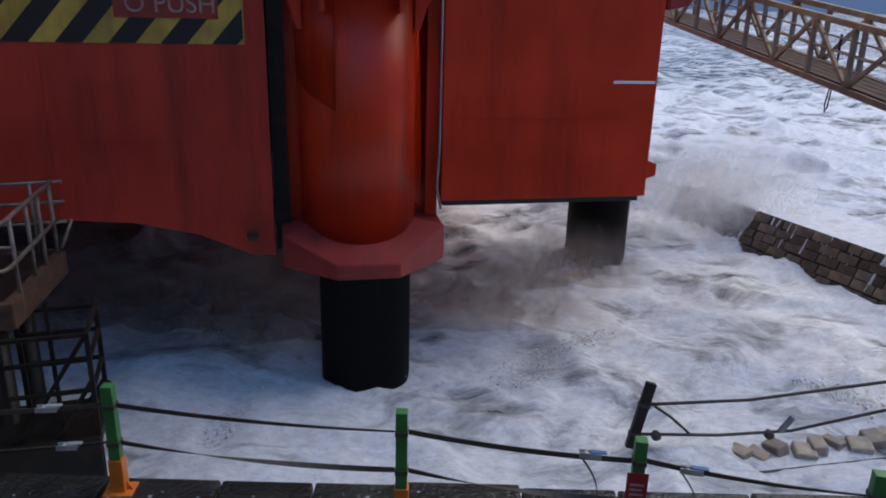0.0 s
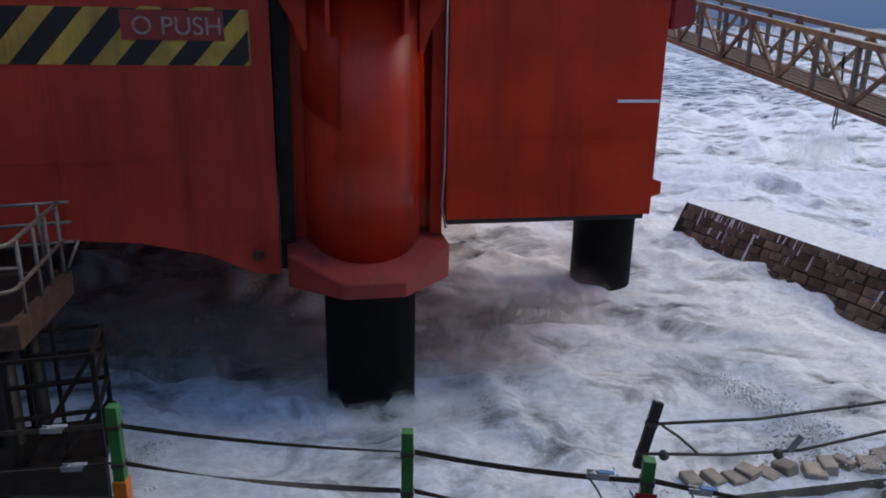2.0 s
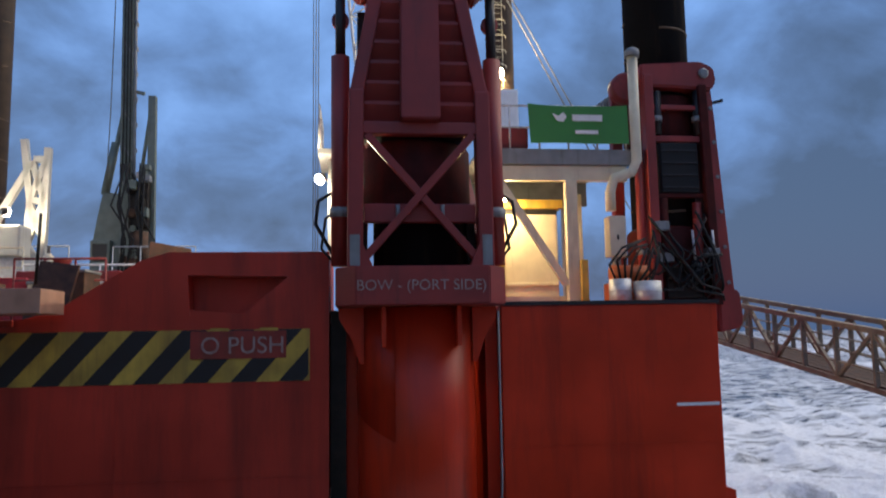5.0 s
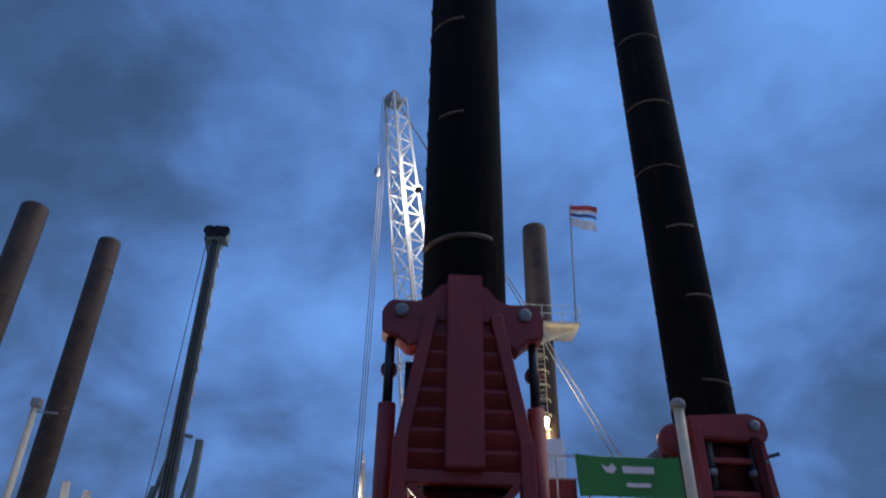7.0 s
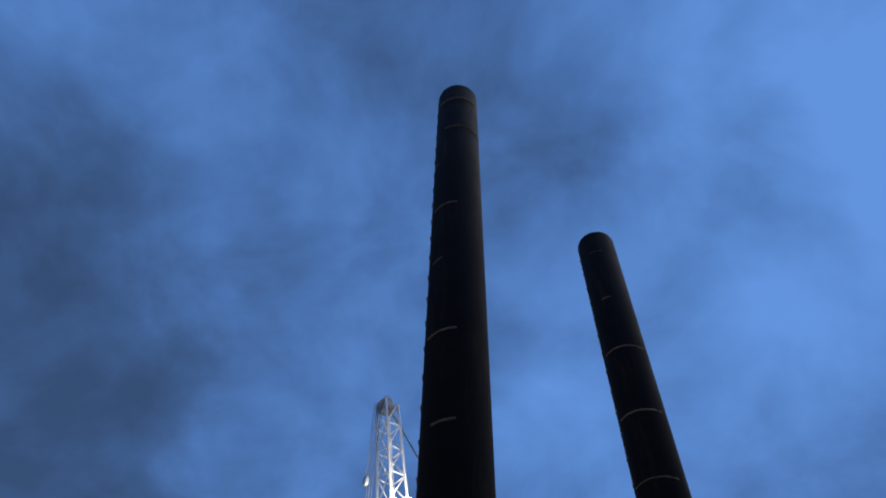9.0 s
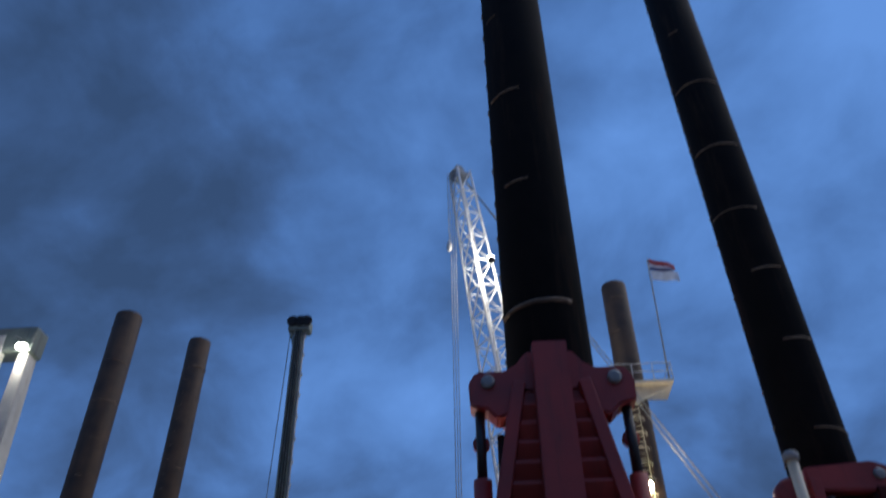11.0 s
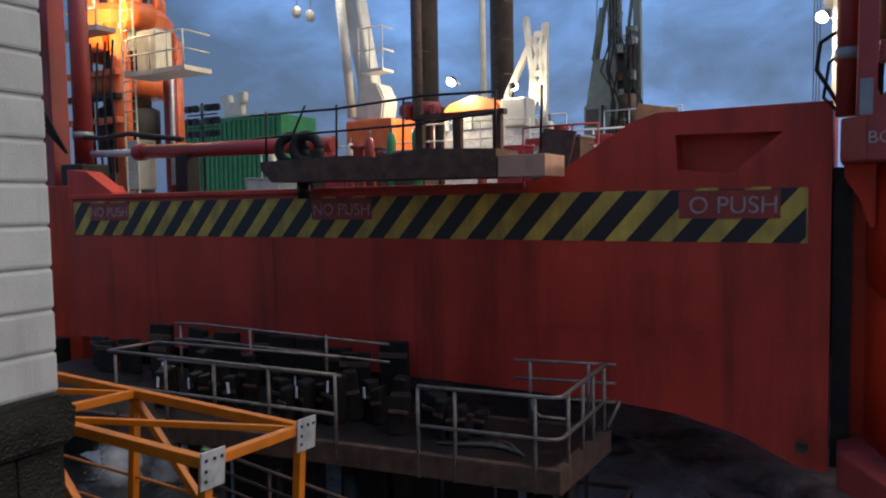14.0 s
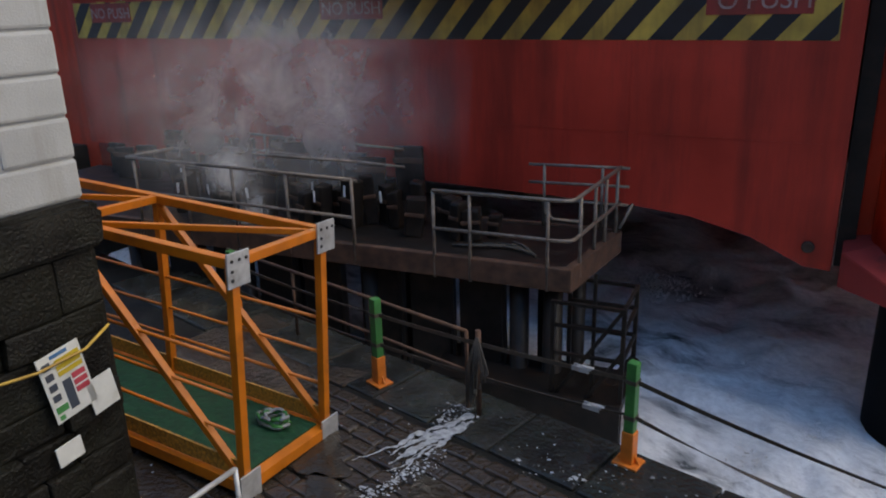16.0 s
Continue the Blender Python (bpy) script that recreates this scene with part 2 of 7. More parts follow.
def prism(bm, outline, y0, y1, bevel=0.0, mi=0, axis="y"):
    """An outline in x, z pushed from y0 to y1 (or in x, y from z0 to z1)."""
    mk = (lambda u, v, w: (u, w, v)) if axis == "y" else ((lambda u, v, w: (u, v, w)) if axis == "z" else (lambda u, v, w: (w, u, v)))
    a = [bm.verts.new(mk(u, v, y0)) for u, v in outline]
    b = [bm.verts.new(mk(u, v, y1)) for u, v in outline]
    fs = [bm.faces.new(a), bm.faces.new(b[::-1])]
    n = len(a)
    fs += [bm.faces.new((a[i], b[i], b[(i + 1) % n], a[(i + 1) % n])) for i in range(n)]
    for f in fs:
        f.material_index = mi
    bmesh.ops.recalc_face_normals(bm, faces=fs)
    if bevel:
        bmesh.ops.bevel(bm, geom=list({e for f in fs for e in f.edges}), offset=bevel, segments=2, affect="EDGES")
    return bm


def PR(outline, y0, y1, **k):
    return prism(bmesh.new(), outline, y0, y1, **k)


def lathe(bm, prof, seg=32, mi=0, smooth=True):
    """A profile of (radius, z) turned round z, capped."""
    rings = [[bm.verts.new((r * math.cos(2 * math.pi * k / seg), r * math.sin(2 * math.pi * k / seg), z)) for k in range(seg)] for r, z in prof]
    for u, v in zip(rings, rings[1:]):
        for k in range(seg):
            f = bm.faces.new((u[k], u[(k + 1) % seg], v[(k + 1) % seg], v[k]))
            f.smooth, f.material_index = smooth, mi
    bm.faces.new(rings[0][::-1]).material_index = mi
    bm.faces.new(rings[-1]).material_index = mi
    return bm


def LA(prof, **k):
    return lathe(bmesh.new(), prof, **k)


def lettering(name, body, size, m, material, parent, depth=0.004):
    """Raised letters in the built-in font, each a mesh of its own, in the x, z plane of m facing -y."""
    cu = bpy.data.curves.new(name, "FONT")
    cu.body, cu.size, cu.extrude = body, size, depth
    cu.align_x, cu.align_y = "CENTER", "CENTER"
    tmp = new(name, cu)
    me = bpy.data.meshes.new_from_object(tmp.evaluated_get(bpy.context.evaluated_depsgraph_get()))
    bpy.data.objects.remove(tmp)
    bm = bmesh.new()
    bm.from_mesh(me)
    left = set(bm.faces)
    while left:
        todo, island = [next(iter(left))], []
        left.discard(todo[0])
        while todo:
            f = todo.pop()
            island.append(f)
            for v in f.verts:
                for g in v.link_faces:
                    if g in left:
                        left.discard(g)
                        todo.append(g)
        one = bmesh.new()
        seen = {}
        for f in island:
            for v in f.verts:
                if v not in seen:
                    seen[v] = one.verts.new(v.co)
            one.faces.new([seen[v] for v in f.verts])
        ob = link("letter", one, material, parent)
        ob.matrix_basis = m @ pose(0, 0, 0, 90, 0, 0)
    bm.free()


# ---- setting: sea, quay, house ----
def foam_water():
    m = bpy.data.materials.new("foaming_sea_water")
    m.use_nodes = True
    n, l = m.node_tree.nodes, m.node_tree.links
    bs = n["Principled BSDF"]
    co = n.new("ShaderNodeTexCoord")
    mp = n.new("ShaderNodeMapping")
    mp.inputs["Rotation"].default_value = (0, 0, 0.5)
    mp.inputs["Scale"].default_value = (0.8, 1.3, 1.0)
    l.new(co.outputs["Object"], mp.inputs["Vector"])
    big = n.new("ShaderNodeTexNoise")
    big.inputs["Scale"].default_value, big.inputs["Detail"].default_value, big.inputs["Roughness"].default_value, big.inputs["Distortion"].default_value = 0.42, 12, 0.68, 2.4
    l.new(mp.outputs["Vector"], big.inputs["Vector"])
    lace = n.new("ShaderNodeTexVoronoi")
    lace.feature = "DISTANCE_TO_EDGE"
    lace.inputs["Scale"].default_value = 0.9
    warp = n.new("ShaderNodeTexNoise")
    warp.inputs["Scale"].default_value, warp.inputs["Detail"].default_value = 0.8, 6
    l.new(mp.outputs["Vector"], warp.inputs["Vector"])
    wv = n.new("ShaderNodeMix")
    wv.data_type = "RGBA"
    wv.inputs[0].default_value = 0.6
    l.new(mp.outputs["Vector"], wv.inputs[6])
    l.new(warp.outputs["Color"], wv.inputs[7])
    l.new(wv.outputs[2], lace.inputs["Vector"])
    lr = n.new("ShaderNodeMapRange")
    lr.inputs["From Max"].default_value = 0.22
    lr.inputs["To Min"].default_value, lr.inputs["To Max"].default_value = 0.20, 0.0
    l.new(lace.outputs["Distance"], lr.inputs["Value"])
    ad = n.new("ShaderNodeMath")
    l.new(big.outputs["Fac"], ad.inputs[0])
    l.new(lr.outputs["Result"], ad.inputs[1])
    # white water close in, open grey-blue sea with broken crests farther out
    pos = n.new("ShaderNodeSeparateXYZ")
    l.new(co.outputs["Object"], pos.inputs[0])
    off = n.new("ShaderNodeMapRange")
    off.inputs["From Min"].default_value, off.inputs["From Max"].default_value = 26, 75
    off.inputs["To Min"].default_value, off.inputs["To Max"].default_value = 0.0, -0.17
    l.new(pos.outputs["Y"], off.inputs["Value"])
    lift = n.new("ShaderNodeMath")
    lift.operation = "MULTIPLY_ADD"
    lift.inputs[1].default_value = 0.16
    l.new(pos.outputs["Z"], lift.inputs[0])
    l.new(ad.outputs["Value"], lift.inputs[2])
    open_sea = n.new("ShaderNodeMath")
    l.new(lift.outputs["Value"], open_sea.inputs[0])
    l.new(off.outputs["Result"], open_sea.inputs[1])
    ad = open_sea
    fr = n.new("ShaderNodeMapRange")
    fr.inputs["From Min"].default_value, fr.inputs["From Max"].default_value = 0.36, 0.58
    l.new(ad.outputs["Value"], fr.inputs["Value"])
    fine = n.new("ShaderNodeTexNoise")
    fine.inputs["Scale"].default_value, fine.inputs["Detail"].default_value, fine.inputs["Roughness"].default_value = 5.5, 10, 0.78
    l.new(mp.outputs["Vector"], fine.inputs["Vector"])
    fc = n.new("ShaderNodeValToRGB")
    fc.color_ramp.elements[0].position, fc.color_ramp.elements[0].color = 0.32, (0.62, 0.63, 0.64, 1)
    fc.color_ramp.elements[1].position, fc.color_ramp.elements[1].color = 0.58, (0.93, 0.94, 0.94, 1)
    l.new(fine.outputs["Fac"], fc.inputs["Fac"])
    mx = n.new("ShaderNodeMix")
    mx.data_type = "RGBA"
    mx.inputs[6].default_value = (0.13, 0.14, 0.145, 1)
    l.new(fr.outputs["Result"], mx.inputs[0])
    l.new(fc.outputs["Color"], mx.inputs[7])
    l.new(mx.outputs[2], bs.inputs["Base Color"])
    rg = n.new("ShaderNodeMapRange")
    rg.inputs["To Min"].default_value, rg.inputs["To Max"].default_value = 0.22, 0.75
    l.new(fr.outputs["Result"], rg.inputs["Value"])
    l.new(rg.outputs["Result"], bs.inputs["Roughness"])
    b = n.new("ShaderNodeBump")
    b.inputs["Strength"].default_value, b.inputs["Distance"].default_value = 1.0, 0.10
    hh = n.new("ShaderNodeMath")
    hh.operation = "MULTIPLY_ADD"
    hh.inputs[1].default_value = 0.5
    l.new(fine.outputs["Fac"], hh.inputs[0])
    l.new(ad.outputs["Value"], hh.inputs[2])
    l.new(hh.outputs["Value"], b.inputs["Height"])
    l.new(b.outputs["Normal"], bs.inputs["Normal"])
    return m


FOAM = foam_water()


def build_sea():
    """One sheet to the horizon: fine and choppy near the quay, coarse far out."""
    def axis(near, far):
        out = [0.0]
        step = near
        while out[-1] < far:
            out.append(out[-1] + step)
            if out[-1] > 26:
                step *= 1.13
        return np.array(out)
    ax = axis(0.15, 3800)
    xs = np.concatenate([-ax[::-1], ax[1:]])
    ys = np.concatenate([-axis(3.0, 3800)[::-1], ax[1:]]) + 4.0
    X, Y = np.meshgrid(xs, ys)
    verts = []
    for x, y in zip(X.ravel(), Y.ravel()):
        d = math.hypot(x, y)
        if y < -5 or d > 900:
            verts.append((x, y, -0.25))
            continue
        wx, wy = x + 0.9 * noise.noise(Vector((x * 0.4, y * 0.4, 1.0))), y + 0.9 * noise.noise(Vector((x * 0.4, y * 0.4, 9.0)))
        a = noise.fractal(Vector((wx * 0.10, wy * 0.17, 0.3)), 1.0, 2.1, 2)
        r1 = 1 - abs(noise.noise(Vector((wx * 0.26 + 0.12 * wy, wy * 0.34, 7.7))))
        r2 = 1 - abs(noise.noise(Vector((wx * 0.8, wy * 0.95, 2.2))))
        c = noise.fractal(Vector((wx * 1.9, wy * 2.2, 4.2)), 0.8, 2.0, 3) if d < 45 else 0.0
        k = 0.36 + min(1.0, max(0.0, (d - 14) / 30)) * 0.6
        swell = min(1.0, max(0.0, (d - 18) / 22))
        ph = (0.30 * wx + 0.95 * wy) * 0.62 + 2.4 * noise.noise(Vector((x * 0.035, y * 0.05, 3.0)))
        crest = (0.5 + 0.5 * math.sin(ph)) ** 4 * (0.55 + 0.9 * noise.noise(Vector((x * 0.05, y * 0.12, 5.0))))
        fade = 1.0 if d < 300 else max(0.0, 1 - (d - 300) / 600)
        verts.append((x, y, (0.28 * a * k + 0.48 * k * (r1 ** 5 - 0.35) + 0.15 * (r2 ** 3 - 0.4) * (1 - 0.6 * swell) + 0.075 * c + 0.95 * swell * crest) * fade))
    nx, ny = len(xs), len(ys)
    faces = [(j * nx + i, j * nx + i + 1, (j + 1) * nx + i + 1, (j + 1) * nx + i) for j in range(ny - 1) for i in range(nx - 1)]
    me = bpy.data.meshes.new("water")
    me.from_pydata(verts, [], faces)
    me.polygons.foreach_set("use_smooth", [True] * len(faces))
    me.materials.append(FOAM)
    ob = new("water", me)
    ob.location = (0, 0, WATER_Z)
    return tagged(ob, "churning white storm surf round the barge legs", "sea", kind="structure")


sea = build_sea()

STONE_DARK = mat("wet_dark_stone", (0.011, 0.010, 0.008), 0.55, 0, 0.6, 2.6, 1.0, (0.018, 0.019, 0.012), 0.6, 1.9, wet=0.15, island=0.3, gloss=0.22, bdist=0.05)
WALL_STONE = mat("whitewashed_masonry", (0.40, 0.40, 0.385), 0.75, 0, 0.10, 2.5, 0.5, (0.27, 0.25, 0.21), 0.5, 2.0, True, fine=60, island=0.07)


def build_quay():
    q = link("quay", B(-60, 60, -40, 5.62, -9, -0.03), STONE_DARK)
    return tagged(q, "wet dark stone quay awash with foam and puddles", "quay", kind="structure")


quay = build_quay()

# unseen walls behind the camera, added to cut sky light from landward
back = link("wall_south", box(box(bmesh.new(), -40, 5.5, -9.0, -5.2, -0.02, 6.5), 5.5, 30, -14, -12, -0.02, 7.0), WALL_STONE)
tagged(back, "unseen plain rendered walls added to landward to block sky light", "wall", kind="structure")

# ---- barge hull ----
hull = thing("barge_hull", BARGE, "red steel hull of a jack-up barge standing clear of the surf", "barge")
BOW_OUTLINE = [(-17.6, 1.3), (-4.3, 1.22), (-3.4, 1.15), (-2.5, 0.94), (-1.75, 0.60), (-1.4, 0.58), (-1.4, 5.62), (-3.7, 5.62), (-4.1, 5.50),
               (-5.2, 4.82), (-5.7, 4.66), (-16.0, 4.70), (-16.9, 5.2), (-17.6, 5.27)]


def bow_plate():
    """The bow plate with a pocket sunk into its raised shoulder."""
    bm = bmesh.new()
    pocket = [(-3.44, 5.28), (-2.0, 5.25), (-2.65, 4.70), (-3.40, 4.78)]
    prism(bm, [p for p in BOW_OUTLINE if p[1] < 1.4] + [(-1.4, 4.66), (-17.6, 4.66)], 0, 0.4)
    prism(bm, [(-17.6, 4.66), (-16.0, 4.66), (-16.0, 4.70), (-16.9, 5.2), (-17.6, 5.27)], 0, 0.4)
    prism(bm, [(-5.7, 4.66), (-3.40, 4.66), (-3.44, 5.28), (-3.44, 5.62), (-3.7, 5.62), (-4.1, 5.50), (-5.2, 4.82)], 0.002, 0.4)
    prism(bm, [(-3.40, 4.66), (-1.4, 4.66), (-1.4, 5.25), (-2.0, 5.25), (-2.65, 4.70), (-3.40, 4.78)], 0.002, 0.4)
    prism(bm, [(-3.44, 5.28), (-2.0, 5.25), (-1.4, 5.25), (-1.4, 5.62), (-3.44, 5.62)], 0.002, 0.4)
    prism(bm, [(-3.6, 4.66), (-1.8, 4.66), (-1.8, 5.4), (-3.6, 5.4)], 0.34, 0.4)
    return bm


part("bow_plate", bow_plate(), BOW_RED, hull, "red bow plate with scrapes and dark streaks")
part("shoulder_top", PR([(-5.65, 4.66), (-1.4, 4.66), (-1.4, 5.58), (-3.75, 5.58), (-4.1, 5.46), (-5.2, 4.80)], 0.4, 2.6), BOW_RED, hull)
part("rubbing_bar", B(-17.4, -5.8, -0.07, -0.002, 4.56, 4.66, 0.02), BOW_RED, hull)
# the underside's shade is put into its darker red
part("hull_body", B(-17.5, -1.5, 0.4, 28, 1.4, 4.6), SHADED_RED, hull, "red hull underside coloured dark for shade")
part("starboard_block", B(1.19, 4.66, 0, 28, 1.36, 4.78, 0.02), HULL_RED, hull, "bright red flat-sided hull block")
part("block_keel_strip", B(1.22, 4.55, 0.03, 0.25, 1.28, 1.36), BLACK, hull)
part("deck_edge_strip", B(1.15, 4.70, -0.02, 0.2, 4.78, 4.84), BLACK, hull, "black rubber deck edge")
# near-black wall and port cheek paint in the slot's shade
part("slot_wall", B(-1.4, 1.19, 1.6, 28, 1.4, 4.6), DARK_STEEL, hull, "recess wall behind the leg casing, coloured dark for shade")
part("slot_cheek", B(0.98, 1.17, 0.25, 1.6, 0.95, 4.74), HULL_RED, hull)
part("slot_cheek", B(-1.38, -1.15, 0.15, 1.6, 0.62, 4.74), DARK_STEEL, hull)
part("slot_panel", B(-1.15, -0.72, 0.34, 0.5, 0.62, 4.74), HULL_RED, hull, "recessed red panel beside the casing")
part("waterline_mark", B(3.92, 4.62, -0.012, -0.002, 3.20, 3.245), WHITE, hull, "short white draught line")
part("towing_lug", prism(bmesh.new(), [(4.66, 1.62), (4.86, 1.68), (4.86, 1.88), (4.66, 1.95)], 0.1, 0.5), HULL_RED, hull)
eye = part("eye_bolt", LA([(0.085, 0), (0.085, 0.04), (0.05, 0.045), (0.05, 0.02)], seg=20), RUST_BROWN, hull, "rusty round eye plate")
eye.matrix_basis = pose(-1.72, -0.002, 0.90, 90, 0, 0)
part("conduit", TU([(1.14, -0.05, 4.7), (1.14, -0.05, 2.2), (1.11, -0.05, 1.6), (1.18, -0.05, 1.25)], 0.018, seg=8), GREY, hull)

# the hazard band: a yellow strip with black slanting bars and three red warning plates
band = part("hazard_band", B(-17.4, -1.68, -0.008, -0.001, 3.72, 4.48), YELLOW, hull, "faded yellow hazard band")
PLATES = ((-16.78, -15.45, "NO PUSH"), (-10.2, -8.82, "NO PUSH"), (-3.38, -2.02, "O PUSH"))


def cut_at(poly, limit, side):
    """The part of an outline on one side of an upright line."""
    out = []
    for p, q in zip(poly, poly[1:] + poly[:1]):
        a_in, b_in = (p[0] - limit) * side >= 0, (q[0] - limit) * side >= 0
        if a_in:
            out.append(p)
        if a_in != b_in:
            k_ = (limit - p[0]) / (q[0] - p[0])
            out.append((limit, p[1] + (q[1] - p[1]) * k_))
    return out


for k in range(-24, 3):
    x = -2.13 + 0.68 * k
    outline = cut_at(cut_at([(x, 3.722), (x + 0.35, 3.722), (x + 1.02, 4.478), (x + 0.67, 4.478)], -17.38, 1), -1.70, -1)
    if len(outline) > 2:
        part("hazard_bar", PR(outline, -0.013, -0.008), BLACK, band)
for a, b, words in PLATES:
    pl = part("warning_plate", B(a, b, -0.024, -0.014, 4.06, 4.46), PLATE_RED, hull, "red plate with white lettering")
    lettering("plate_lettering", words, 0.31 if len(words) > 6 else 0.345, pose((a + b) / 2 + (0.06 if len(words) < 7 else 0), -0.026, 4.24), LETTER, pl, 0.002)
    for k in (0.2, 0.72):
        part("clip", B(a + (b - a) * k, a + (b - a) * k + 0.26, -0.03, -0.013, 4.46, 4.50), YELLOW, pl)

for x in (-14.6, -11.2, -7.6, -4.4):
    part("weld_seam", B(x, x + 0.012, -0.006, -0.001, 1.3, 3.70), BOW_RED, hull)
for z in (2.35,):
    part("weld_seam", B(-17.4, -1.6, -0.006, -0.001, z, z + 0.012), BOW_RED, hull)
    part("weld_seam", B(1.3, 4.6, -0.006, -0.001, z + 0.3, z + 0.31), HULL_RED, hull)
part("deck", B(-17.4, 4.6, 2.7, 28, 4.60, 4.66), GREY, hull, "grey steel deck")


# ---- legs ----
def leg(x, y, top, material, label, marks=(), rings=(), seed=1, face=0):
    """A tube with weld rings and short scraped pin marks up one side."""
    t = thing("jack_up_leg", pose(x, y, -7), label, "jack-up leg", "legs of the barge")
    part("tube", LA([(0.735, 0), (0.735, top + 6.9), (0.70, top + 7)], seg=48), material, t)
    rnd = random.Random(seed)
    z = 14.0
    while z < top + 6.5:
        a0 = radians(face + rnd.uniform(-20, 60))
        a1 = a0 + radians(rnd.choice((25, 40, 60, 110)))
        lean = rnd.uniform(-0.05, 0.05)
        bm = bmesh.new()
        pts = [(math.cos(a0 + (a1 - a0) * k / 14) * 0.737, math.sin(a0 + (a1 - a0) * k / 14) * 0.737, z + lean * k / 7 + 0.006 * rnd.uniform(-1, 1)) for k in range(15)]
        tube(bm, pts, rnd.choice((0.02, 0.03, 0.05)), seg=6)
        part("weld_ring", bm, WELD, t)
        z += rnd.uniform(2.0, 3.0)
    z = 12.3
    while z < top + 6.4:
        for side in (face - 36, face + 168):
            a0 = radians(side)
            pts = [(math.cos(a0 + k * 0.06) * 0.737, math.sin(a0 + k * 0.06) * 0.737, z) for k in range(6)]
            part("pin_mark", TU(pts, 0.022, seg=5), WELD, t)
        z += 0.92
    return t


leg(-1.26, 11.43, 31.5, LEG_BLACK, "black tarred tubular leg standing in surf beside the bow", seed=3, face=-150)
leg(3.80, 17.82, 30.2, LEG_BLACK, "black tubular leg with rusty weld rings at the starboard side", seed=5, face=-150)
leg(0.1, 38.8, 30.6, LEG_BROWN, "brown rusty tubular leg beside a lit platform", seed=8, face=-140)
leg(-27.4, 30.5, 28.4, LEG_BROWN, "brown weathered tubular leg at the far port corner", seed=9, face=-120)
leg(-28.3, 38.8, 31.6, LEG_BROWN, "brown weathered leg with pale rung marks", seed=12, face=-60)


